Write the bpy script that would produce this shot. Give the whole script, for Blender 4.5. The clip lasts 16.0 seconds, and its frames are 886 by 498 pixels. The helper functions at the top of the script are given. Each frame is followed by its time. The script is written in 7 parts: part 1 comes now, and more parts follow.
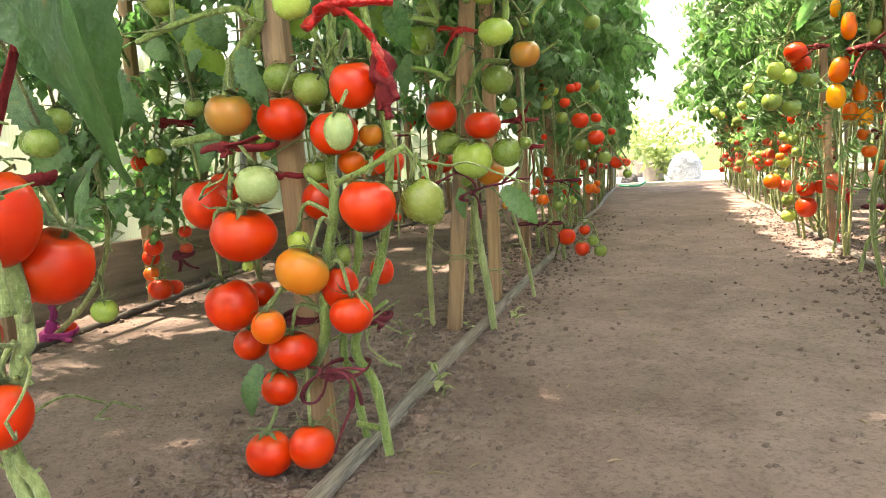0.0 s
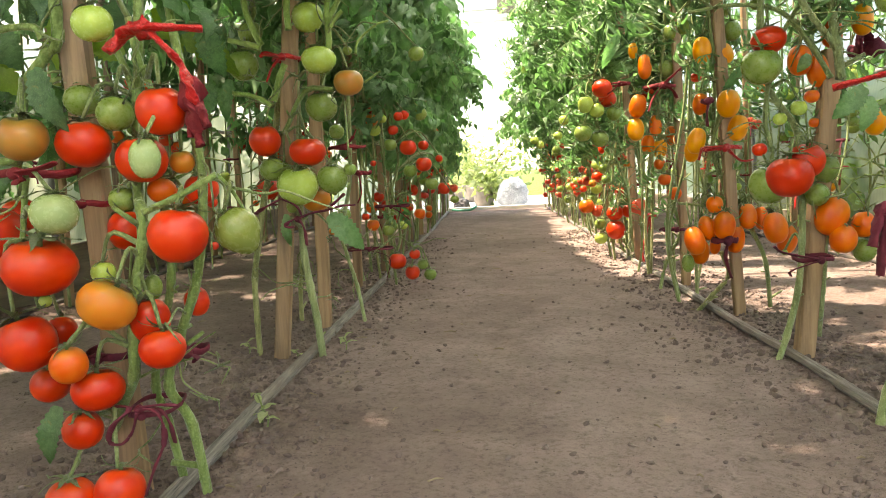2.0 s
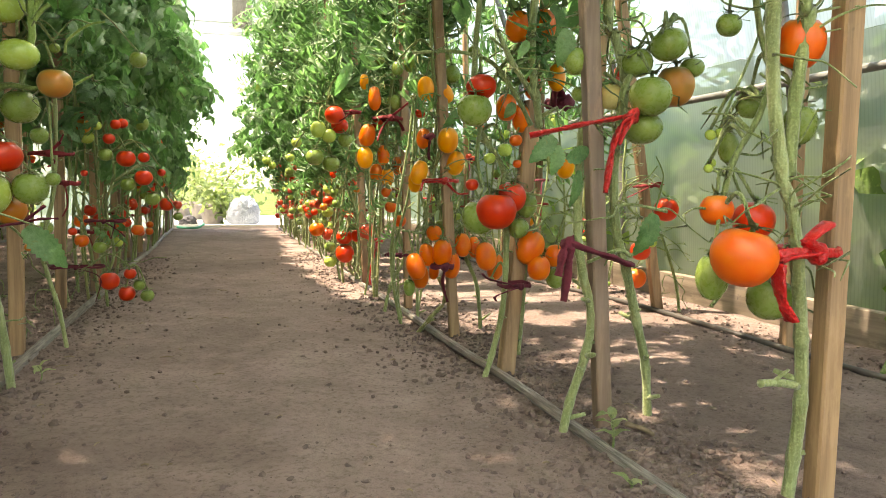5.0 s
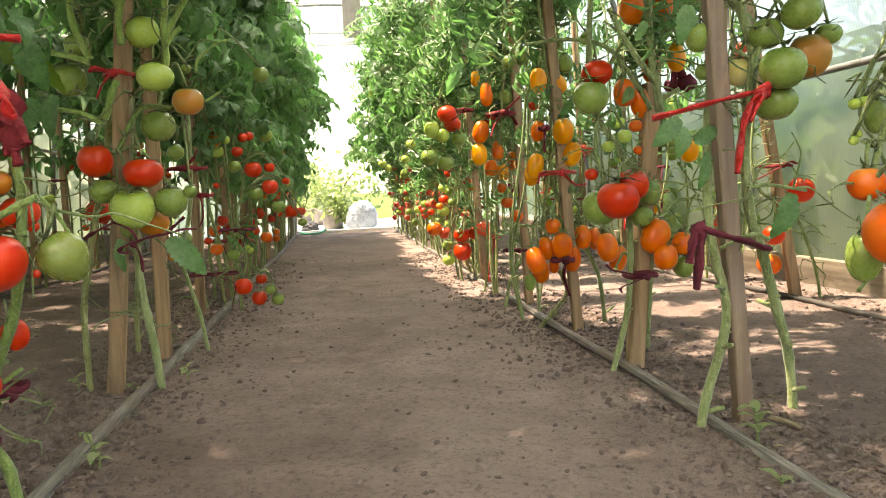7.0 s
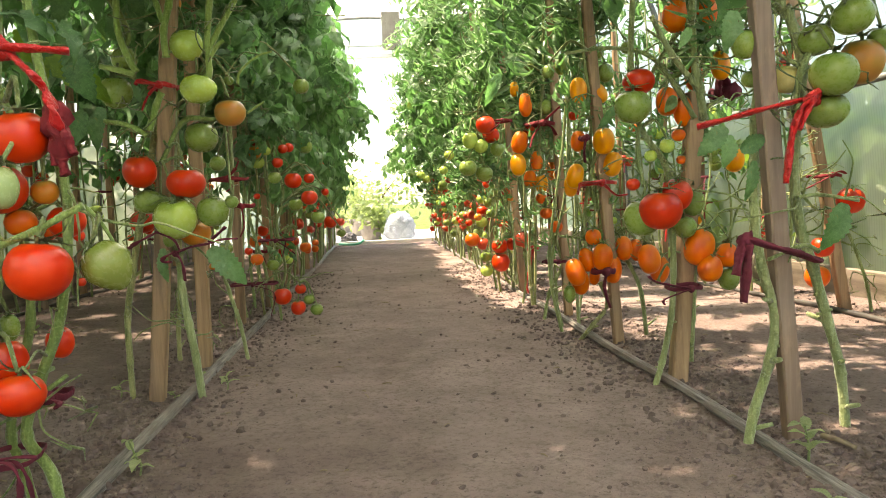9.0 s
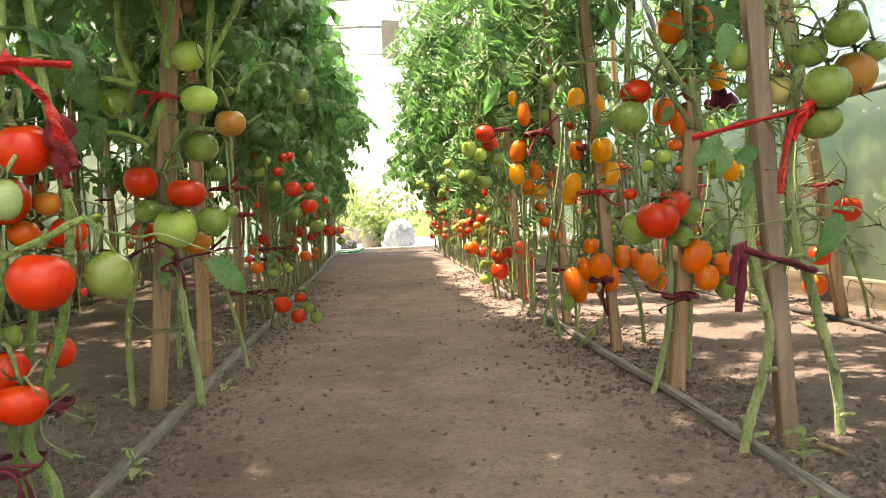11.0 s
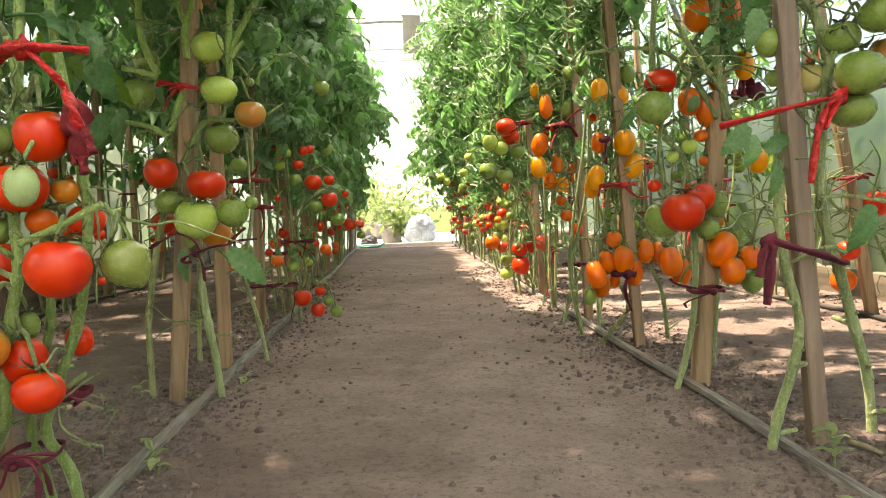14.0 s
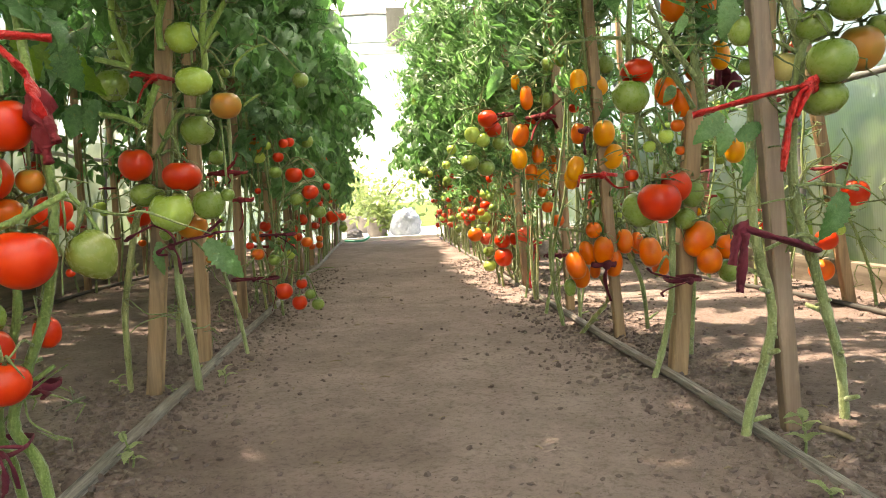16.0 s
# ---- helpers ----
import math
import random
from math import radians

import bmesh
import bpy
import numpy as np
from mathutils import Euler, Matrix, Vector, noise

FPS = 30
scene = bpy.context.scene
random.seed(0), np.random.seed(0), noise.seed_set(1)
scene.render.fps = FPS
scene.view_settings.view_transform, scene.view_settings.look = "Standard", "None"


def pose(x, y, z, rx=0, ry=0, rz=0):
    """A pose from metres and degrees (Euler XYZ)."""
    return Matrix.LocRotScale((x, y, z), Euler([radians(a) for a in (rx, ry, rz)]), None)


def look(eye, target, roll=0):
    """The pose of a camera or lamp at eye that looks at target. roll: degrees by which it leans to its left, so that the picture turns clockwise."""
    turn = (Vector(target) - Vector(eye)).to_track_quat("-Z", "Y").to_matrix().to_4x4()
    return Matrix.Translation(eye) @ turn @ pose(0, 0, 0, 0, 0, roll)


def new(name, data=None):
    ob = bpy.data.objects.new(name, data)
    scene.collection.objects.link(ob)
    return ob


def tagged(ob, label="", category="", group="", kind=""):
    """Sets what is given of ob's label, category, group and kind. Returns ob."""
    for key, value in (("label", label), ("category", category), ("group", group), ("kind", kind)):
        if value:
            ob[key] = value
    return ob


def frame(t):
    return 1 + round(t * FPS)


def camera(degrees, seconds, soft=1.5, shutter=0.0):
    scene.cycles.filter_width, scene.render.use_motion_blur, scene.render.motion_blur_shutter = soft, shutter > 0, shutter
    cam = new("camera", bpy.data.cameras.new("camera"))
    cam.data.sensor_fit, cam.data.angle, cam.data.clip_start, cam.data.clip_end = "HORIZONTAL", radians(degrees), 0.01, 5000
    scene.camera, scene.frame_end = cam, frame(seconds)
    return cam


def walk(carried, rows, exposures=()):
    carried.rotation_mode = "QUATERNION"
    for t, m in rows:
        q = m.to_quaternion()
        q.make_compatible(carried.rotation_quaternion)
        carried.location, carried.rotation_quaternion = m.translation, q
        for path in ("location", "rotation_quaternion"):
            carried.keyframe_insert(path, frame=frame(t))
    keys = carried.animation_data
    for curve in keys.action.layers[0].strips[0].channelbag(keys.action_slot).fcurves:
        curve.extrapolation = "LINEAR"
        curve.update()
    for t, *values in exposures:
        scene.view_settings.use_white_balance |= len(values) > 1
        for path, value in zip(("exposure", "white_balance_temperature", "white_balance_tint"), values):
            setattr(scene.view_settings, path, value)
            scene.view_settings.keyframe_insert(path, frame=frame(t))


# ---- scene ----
cam = camera(61.7, 16.0, soft=0.9)
PATH = [
    (0, (-0.107, -0.449, 0.396), (-0.665, 1.456, 0.152), -3.3),
    (0.5, (-0.102, -0.446, 0.394), (-0.63, 1.467, 0.149), -3.6),
    (1, (-0.093, -0.453, 0.397), (-0.502, 1.492, 0.172), -3.4),
    (1.5, (-0.083, -0.454, 0.397), (-0.356, 1.516, 0.189), -3.2),
    (2, (-0.079, -0.458, 0.4), (-0.21, 1.527, 0.197), -2.9),
    (2.5, (-0.073, -0.462, 0.402), (-0.037, 1.528, 0.203), -1.7),
    (3, (-0.067, -0.469, 0.404), (0.142, 1.512, 0.229), 0.6),
    (3.5, (-0.059, -0.466, 0.405), (0.365, 1.483, 0.253), 2.3),
    (3.7, (-0.055, -0.47, 0.405), (0.442, 1.462, 0.254), 1.8),
    (4.4, (-0.06, -0.47, 0.405), (0.56, 1.435, 0.248), 1.2),
    (5.1, (-0.068, -0.47, 0.404), (0.495, 1.45, 0.243), 0.4),
    (5.8, (-0.074, -0.47, 0.402), (0.342, 1.48, 0.238), -0.6),
    (6, (-0.072, -0.468, 0.401), (0.297, 1.491, 0.237), -1.8),
    (6.5, (-0.076, -0.464, 0.401), (0.233, 1.505, 0.24), -2.0),
    (7, (-0.076, -0.46, 0.399), (0.197, 1.515, 0.238), -2.7),
    (7.5, (-0.078, -0.456, 0.398), (0.142, 1.526, 0.245), -2.8),
    (8, (-0.076, -0.456, 0.398), (0.129, 1.528, 0.255), -2.9),
    (8.5, (-0.08, -0.45, 0.398), (0.091, 1.538, 0.267), -2.8),
    (9, (-0.078, -0.45, 0.397), (0.097, 1.539, 0.271), -2.7),
    (11.5, (-0.074, -0.462, 0.402), (0.102, 1.528, 0.301), -2.7),
    (12, (-0.072, -0.462, 0.402), (0.111, 1.527, 0.306), -2.6),
    (12.5, (-0.071, -0.459, 0.401), (0.124, 1.529, 0.307), -2.5),
    (13, (-0.071, -0.458, 0.397), (0.167, 1.523, 0.258), -2.8),
    (13.5, (-0.073, -0.447, 0.391), (0.036, 1.547, 0.283), -3.9),
    (14, (-0.074, -0.444, 0.392), (0.046, 1.549, 0.278), -2.6),
    (14.5, (-0.067, -0.441, 0.389), (0.062, 1.551, 0.274), -2.7),
    (15, (-0.07, -0.44, 0.388), (0.067, 1.551, 0.265), -2.8),
    (15.5, (-0.062, -0.447, 0.39), (0.067, 1.545, 0.26), -2.7),
    (16, (-0.055, -0.443, 0.385), (0.098, 1.547, 0.253), -2.9),
]
walk(cam, [(t, look(eye, target, roll)) for t, eye, target, roll in PATH], exposures=((0.0, 3.10, 8500, 17), (1.0, 3.00, 8500, 17), (2.5, 2.74, 8550, 17), (3.5, 2.68, 8600, 17), (7.0, 2.68, 8600, 17), (16.0, 2.68, 8600, 17)))

# ---- light ----
world = bpy.data.worlds.new("sky")
scene.world = world
world.use_nodes = True
SUN_EL, SUN_AZ = 66.0, -78.0   # degrees: height, and turn from +y towards +x
wn = world.node_tree.nodes
sky = wn.new("ShaderNodeTexSky")
sky.sky_type, sky.sun_disc = "NISHITA", False
sky.sun_elevation, sky.sun_rotation = radians(SUN_EL), radians(SUN_AZ)
sky.air_density, sky.dust_density = 1.0, 1.6
wn["Background"].inputs["Strength"].default_value = 0.15
world.node_tree.links.new(sky.outputs[0], wn["Background"].inputs["Color"])
sun = new("sun", bpy.data.lights.new("sun", "SUN"))
sun.data.energy, sun.data.angle, sun.data.color = 3.0, radians(0.9), (1.0, 0.95, 0.86)
_d = Vector((math.sin(radians(SUN_AZ)) * math.cos(radians(SUN_EL)), math.cos(radians(SUN_AZ)) * math.cos(radians(SUN_EL)), math.sin(radians(SUN_EL))))
sun.matrix_basis = look(_d * 30, (0, 0, 0))


# ---- materials ----
def material(name, rough=0.6, metal=0.0):
    m = bpy.data.materials.new(name)
    m.use_nodes = True
    b = m.node_tree.nodes["Principled BSDF"]
    b.inputs["Roughness"].default_value = rough
    b.inputs["Metallic"].default_value = metal
    return m, m.node_tree, b


def node(nt, kind, **sets):
    n = nt.nodes.new(kind)
    for k, v in sets.items():
        n.inputs[k].default_value = v
    return n


def ramp(nt, fac, *stops):
    r = nt.nodes.new("ShaderNodeValToRGB")
    el = r.color_ramp.elements
    while len(el) < len(stops):
        el.new(0.5)
    for e, (p, c) in zip(el, stops):
        e.position, e.color = p, (*c, 1)
    nt.links.new(fac, r.inputs[0])
    return r.outputs[0]


def noise_of(nt, scale, detail=4, vector=None, rough=0.55):
    n = node(nt, "ShaderNodeTexNoise", Scale=scale, Detail=detail, Roughness=rough)
    if vector is not None:
        nt.links.new(vector, n.inputs["Vector"])
    return n.outputs[0]


def coords(nt, which="Object"):
    return nt.nodes.new("ShaderNodeTexCoord").outputs[which]


def scaled(nt, vector, s):
    n = nt.nodes.new("ShaderNodeMapping")
    n.inputs["Scale"].default_value = s
    nt.links.new(vector, n.inputs["Vector"])
    return n.outputs[0]


def blend(nt, fac, a, b, how="MIX"):
    n = nt.nodes.new("ShaderNodeMix")
    n.data_type, n.blend_type = "RGBA", how
    for sock, v in ((n.inputs[0], fac), (n.inputs[6], a), (n.inputs[7], b)):
        if isinstance(v, (int, float)):
            sock.default_value = v
        elif isinstance(v, tuple):
            sock.default_value = (*v, 1)
        else:
            nt.links.new(v, sock)
    return n.outputs[2]


def maths(nt, how, a, b):
    n = nt.nodes.new("ShaderNodeMath")
    n.operation = how
    for sock, v in ((n.inputs[0], a), (n.inputs[1], b)):
        if isinstance(v, (int, float)):
            sock.default_value = v
        else:
            nt.links.new(v, sock)
    return n.outputs[0]


def bump(nt, b, height, strength=0.3, distance=0.01):
    n = node(nt, "ShaderNodeBump", Strength=strength, Distance=distance)
    nt.links.new(height, n.inputs["Height"])
    nt.links.new(n.outputs[0], b.inputs["Normal"])


def rnd(nt):
    return nt.nodes.new("ShaderNodeObjectInfo").outputs["Random"]


def fruit_material(name, skin, other, shoulder, amount, rough=0.31):
    """Tomato skin: two tones in soft patches, a paler or greener shoulder round the stalk, fine specks."""
    m, nt, b = material(name, rough)
    co = coords(nt)
    sep = nt.nodes.new("ShaderNodeSeparateXYZ")
    nt.links.new(co, sep.inputs[0])
    off = nt.nodes.new("ShaderNodeVectorMath")
    nt.links.new(co, off.inputs[0])
    nt.links.new(rnd(nt), off.inputs[1])
    big = noise_of(nt, 2.2, 3, off.outputs[0])
    c = blend(nt, ramp(nt, big, (0.35, (0, 0, 0)), (0.68, (1, 1, 1))), skin, other)
    up = maths(nt, "ADD", sep.outputs[2], maths(nt, "MULTIPLY", big, 0.25))
    c = blend(nt, maths(nt, "MULTIPLY", ramp(nt, up, (0.36, (0, 0, 0)), (0.62, (1, 1, 1))), amount), c, shoulder)
    speck = noise_of(nt, 60, 2, co)
    c = blend(nt, ramp(nt, speck, (0.66, (0, 0, 0)), (0.75, (0.22, 0.22, 0.22))), c, tuple(min(1, v * 1.5 + 0.08) for v in skin))
    nt.links.new(c, b.inputs["Base Color"])
    b.inputs["Subsurface Weight"].default_value = 0.03
    b.inputs["Subsurface Radius"].default_value = (0.01, 0.005, 0.002)
    b.inputs["Specular IOR Level"].default_value = 0.38
    b.inputs["Coat Weight"].default_value = 0.05
    b.inputs["Coat Roughness"].default_value = 0.12
    nt.links.new(ramp(nt, noise_of(nt, 9, 3, co), (0.3, (rough * 0.9,) * 3), (0.7, (rough * 1.3,) * 3)), b.inputs["Roughness"])
    return m


SKIN = {
    "R": fruit_material("ripe_red_skin", (0.55, 0.020, 0.003), (0.62, 0.040, 0.004), (0.58, 0.09, 0.012), 0.5),
    "M": fruit_material("pink_red_skin", (0.58, 0.045, 0.022), (0.62, 0.10, 0.04), (0.55, 0.20, 0.08), 0.5),
    "O": fruit_material("orange_skin", (0.74, 0.155, 0.004), (0.70, 0.095, 0.004), (0.60, 0.23, 0.01), 0.4),
    "A": fruit_material("orange_red_skin", (0.66, 0.080, 0.005), (0.68, 0.13, 0.008), (0.60, 0.28, 0.05), 0.7),
    "Y": fruit_material("amber_yellow_skin", (0.78, 0.31, 0.005), (0.76, 0.235, 0.005), (0.60, 0.34, 0.03), 0.5),
    "B": fruit_material("turning_skin", (0.60, 0.165, 0.014), (0.54, 0.20, 0.022), (0.30, 0.25, 0.045), 0.95),
    "T": fruit_material("mottled_turning_skin", (0.43, 0.165, 0.028), (0.33, 0.17, 0.035), (0.18, 0.18, 0.042), 0.95),
    "P": fruit_material("olive_green_skin", (0.175, 0.205, 0.046), (0.15, 0.195, 0.045), (0.11, 0.165, 0.034), 0.7, 0.24),
    "G": fruit_material("green_skin", (0.15, 0.228, 0.046), (0.208, 0.28, 0.07), (0.085, 0.158, 0.03), 0.9, 0.26),
    "g": fruit_material("pale_green_skin", (0.39, 0.50, 0.095), (0.34, 0.48, 0.11), (0.24, 0.38, 0.06), 0.8, 0.24),
    "V": fruit_material("whitish_green_skin", (0.30, 0.38, 0.16), (0.26, 0.35, 0.14), (0.20, 0.30, 0.10), 0.7, 0.24),
    "C": fruit_material("creamy_yellow_skin", (0.70, 0.58, 0.20), (0.62, 0.55, 0.22), (0.42, 0.46, 0.14), 0.7, 0.24),
}


def green_material(name, a, b_, c_, rough=0.7, scar=0.5):
    """Downy green stalk: streaks along its length, pale down, corky brown scars."""
    m, nt, b = material(name, rough)
    co = coords(nt)
    c = ramp(nt, noise_of(nt, 14, 5, co), (0.3, a), (0.52, b_), (0.75, c_))
    streak = noise_of(nt, 1.0, 4, scaled(nt, co, (170, 170, 14)))
    c = blend(nt, ramp(nt, streak, (0.45, (0, 0, 0)), (0.7, (0.5, 0.5, 0.5))), c, tuple(v * 1.35 for v in c_))
    c = blend(nt, ramp(nt, noise_of(nt, 320, 2, co), (0.5, (0, 0, 0)), (0.75, (0.45, 0.45, 0.45))), c, tuple(v * 1.6 for v in c_))
    c = blend(nt, ramp(nt, noise_of(nt, 52, 4, co), (0.60, (0, 0, 0)), (0.68, (scar, scar, scar))), c, (0.21, 0.155, 0.075))
    nt.links.new(c, b.inputs["Base Color"])
    bump(nt, b, maths(nt, "ADD", noise_of(nt, 150, 4, co), streak), 0.9, 0.004)
    b.inputs["Specular IOR Level"].default_value = 0.25
    b.inputs["Sheen Weight"].default_value = 0.25
    b.inputs["Sheen Roughness"].default_value = 0.4
    return m


STEM = green_material("stem_green", (0.090, 0.130, 0.042), (0.150, 0.200, 0.072), (0.235, 0.285, 0.125), scar=0.22)
YOUNG_STEM = green_material("young_stem", (0.10, 0.18, 0.035), (0.165, 0.265, 0.062), (0.26, 0.36, 0.11), scar=0.15)
OLD_STEM = green_material("old_stem", (0.095, 0.115, 0.038), (0.185, 0.205, 0.075), (0.32, 0.325, 0.145), scar=0.8)
FRESH_STEM = green_material("fresh_stem", (0.085, 0.142, 0.032), (0.135, 0.205, 0.055), (0.21, 0.285, 0.095), scar=0.18)
PALE_STEM = green_material("pale_downy_stem", (0.125, 0.165, 0.062), (0.19, 0.235, 0.098), (0.28, 0.325, 0.155), scar=0.22)
CALYX = green_material("calyx_green", (0.055, 0.105, 0.02), (0.10, 0.165, 0.036), (0.17, 0.245, 0.07), scar=0.15)
SHOOT = green_material("thin_shoots", (0.06, 0.10, 0.03), (0.12, 0.165, 0.055), (0.22, 0.26, 0.11), scar=0.5)


def leaf_material(name, dark, mid, pale, glow):
    m, nt, b = material(name, 0.36)
    co = coords(nt)
    r = rnd(nt)
    c = ramp(nt, maths(nt, "ADD", maths(nt, "MULTIPLY", noise_of(nt, 9, 4, co), 0.6), maths(nt, "MULTIPLY", r, 0.4)),
             (0.22, dark), (0.5, mid), (0.8, pale))
    veins = ramp(nt, noise_of(nt, 70, 2, co, 0.7), (0.55, (0, 0, 0)), (0.68, (0.4, 0.4, 0.4)))
    c = blend(nt, veins, c, tuple(v * 1.35 for v in pale))
    c = blend(nt, ramp(nt, noise_of(nt, 5, 5, scaled(nt, co, (1, 1, 1))), (0.66, (0, 0, 0)), (0.74, (0.6, 0.6, 0.6))), c, (0.22, 0.20, 0.05))
    nt.links.new(c, b.inputs["Base Color"])
    bump(nt, b, noise_of(nt, 20, 3, co), 0.35, 0.012)
    b.inputs["Specular IOR Level"].default_value = 0.7
    tr = nt.nodes.new("ShaderNodeBsdfTranslucent")
    nt.links.new(blend(nt, 1.0, c, glow, "MULTIPLY"), tr.inputs["Color"])
    mix = nt.nodes.new("ShaderNodeMixShader")
    mix.inputs[0].default_value = 0.48
    nt.links.new(b.outputs[0], mix.inputs[1])
    nt.links.new(tr.outputs[0], mix.inputs[2])
    nt.links.new(mix.outputs[0], nt.nodes["Material Output"].inputs["Surface"])
    return m


LEAF_DARK = leaf_material("broad_leaf", (0.047, 0.120, 0.050), (0.105, 0.215, 0.092), (0.20, 0.335, 0.175), (1.15, 1.6, 0.95))
LEAF_PALE = leaf_material("curled_leaf", (0.055, 0.125, 0.052), (0.120, 0.220, 0.092), (0.27, 0.385, 0.20), (1.05, 1.5, 0.95))
LEAF_HEDGE = leaf_material("hedge_leaf", (0.06, 0.115, 0.025), (0.115, 0.19, 0.05), (0.21, 0.29, 0.10), (1.4, 1.6, 0.6))
LEAF_OUT = leaf_material("garden_leaf", (0.13, 0.19, 0.075), (0.24, 0.30, 0.14), (0.40, 0.45, 0.25), (1.3, 1.4, 0.9))


def wood_material(name, dark, mid, pale, along=(30, 30, 1.6), grey=0.25):
    m, nt, b = material(name, 0.75)
    co = coords(nt)
    off = nt.nodes.new("ShaderNodeVectorMath")
    nt.links.new(co, off.inputs[0])
    nt.links.new(rnd(nt), off.inputs[1])
    g = noise_of(nt, 1.0, 6, scaled(nt, off.outputs[0], along), 0.65)
    c = ramp(nt, g, (0.34, tuple(v * 0.75 for v in dark)), (0.5, mid), (0.66, pale))
    worn = ramp(nt, noise_of(nt, 3.5, 5, off.outputs[0]), (0.42, (0, 0, 0)), (0.68, (grey, grey, grey)))
    c = blend(nt, worn, c, (0.29, 0.235, 0.19))
    c = blend(nt, ramp(nt, noise_of(nt, 1.0, 5, scaled(nt, off.outputs[0], tuple(v * 0.9 if v > 5 else v * 6 for v in along)), 0.7), (0.56, (0, 0, 0)), (0.66, (grey * 0.9,) * 3)), c, tuple(v * 1.25 for v in pale))
    c = blend(nt, ramp(nt, noise_of(nt, 28, 3, off.outputs[0]), (0.7, (0, 0, 0)), (0.78, (0.7, 0.7, 0.7))), c, tuple(v * 0.35 for v in dark))
    nt.links.new(c, b.inputs["Base Color"])
    bump(nt, b, g, 0.4, 0.003)
    return m


STAKE_TAN = wood_material("stake_tan_wood", (0.175, 0.104, 0.052), (0.29, 0.178, 0.092), (0.42, 0.272, 0.148))
STAKE_GREY = wood_material("stake_weathered_wood", (0.095, 0.060, 0.040), (0.165, 0.108, 0.072), (0.25, 0.175, 0.12), grey=0.5)
BOARD = wood_material("base_board_wood", (0.12, 0.095, 0.066), (0.19, 0.155, 0.112), (0.27, 0.225, 0.17), (30, 1.6, 30), 0.6)


def soil_material():
    m, nt, b = material("dry_soil", 0.95)
    turn = nt.nodes.new("ShaderNodeMapping")
    turn.inputs["Rotation"].default_value = (0.6, 0.4, 0.7)
    nt.links.new(coords(nt), turn.inputs["Vector"])
    co = turn.outputs[0]
    big = noise_of(nt, 1.7, 4, co)
    mid = noise_of(nt, 9, 6, co, 0.65)
    fine = noise_of(nt, 95, 6, co, 0.75)
    c = ramp(nt, maths(nt, "ADD", maths(nt, "MULTIPLY", big, 0.55), maths(nt, "MULTIPLY", mid, 0.45)),
             (0.36, (0.176, 0.133, 0.118)), (0.5, (0.236, 0.181, 0.161)), (0.64, (0.312, 0.242, 0.217)))
    c = blend(nt, ramp(nt, fine, (0.36, (0.6, 0.6, 0.6)), (0.50, (0, 0, 0))), c, (0.105, 0.078, 0.066))
    c = blend(nt, ramp(nt, noise_of(nt, 34, 6, co, 0.7), (0.34, (0.4, 0.4, 0.4)), (0.46, (0, 0, 0))), c, (0.10, 0.075, 0.063))
    c = blend(nt, ramp(nt, noise_of(nt, 2.6, 5, co, 0.6), (0.55, (0, 0, 0)), (0.75, (0.4, 0.4, 0.4))), c, (0.32, 0.25, 0.224))
    c = blend(nt, ramp(nt, noise_of(nt, 6.5, 6, co, 0.7), (0.58, (0, 0, 0)), (0.72, (0.45, 0.45, 0.45))), c, (0.345, 0.27, 0.245))
    c = blend(nt, ramp(nt, noise_of(nt, 260, 2, co), (0.68, (0, 0, 0)), (0.76, (0.7, 0.7, 0.7))), c, (0.30, 0.25, 0.20))
    nt.links.new(c, b.inputs["Base Color"])
    sep = nt.nodes.new("ShaderNodeSeparateXYZ")
    nt.links.new(coords(nt), sep.inputs[0])
    side = maths(nt, "ABSOLUTE", maths(nt, "SUBTRACT", maths(nt, "ABSOLUTE", sep.outputs[0], 0.0), 0.58), 0.0)
    loose = ramp(nt, maths(nt, "ADD", side, maths(nt, "MULTIPLY", big, 0.2)), (0.14, (1, 1, 1)), (0.27, (0.12, 0.12, 0.12)))
    lumps = []
    for scale in (48, 120):
        vo = node(nt, "ShaderNodeTexVoronoi", Scale=scale, Randomness=1.0)
        nt.links.new(co, vo.inputs["Vector"])
        lumps.append(maths(nt, "SUBTRACT", 0.8, vo.outputs["Distance"]))
    rubble = maths(nt, "MULTIPLY", maths(nt, "ADD", lumps[0], maths(nt, "MULTIPLY", lumps[1], 0.5)), loose)
    h = maths(nt, "ADD", maths(nt, "ADD", maths(nt, "MULTIPLY", fine, 0.5), mid), rubble)
    bump(nt, b, h, 1.0, 0.02)
    b.inputs["Specular IOR Level"].default_value = 0.02
    return m


SOIL = soil_material()


def plain(name, a, b_, scale, rough=0.7, metal=0.0, depth=0.3, dist=0.003, island=False):
    m, nt, b = material(name, rough, metal)
    co = coords(nt)
    n = noise_of(nt, scale, 5, co)
    c = ramp(nt, n, (0.3, a), (0.7, b_))
    if island:
        r = nt.nodes.new("ShaderNodeNewGeometry").outputs["Random Per Island"]
        c = blend(nt, maths(nt, "MULTIPLY", r, 0.6), c, tuple(v * 0.72 for v in a))
    nt.links.new(c, b.inputs["Base Color"])
    b.inputs["Specular IOR Level"].default_value = 0.05 if rough > 0.85 else 0.5
    bump(nt, b, noise_of(nt, scale * 6, 4, co), depth, dist)
    return m


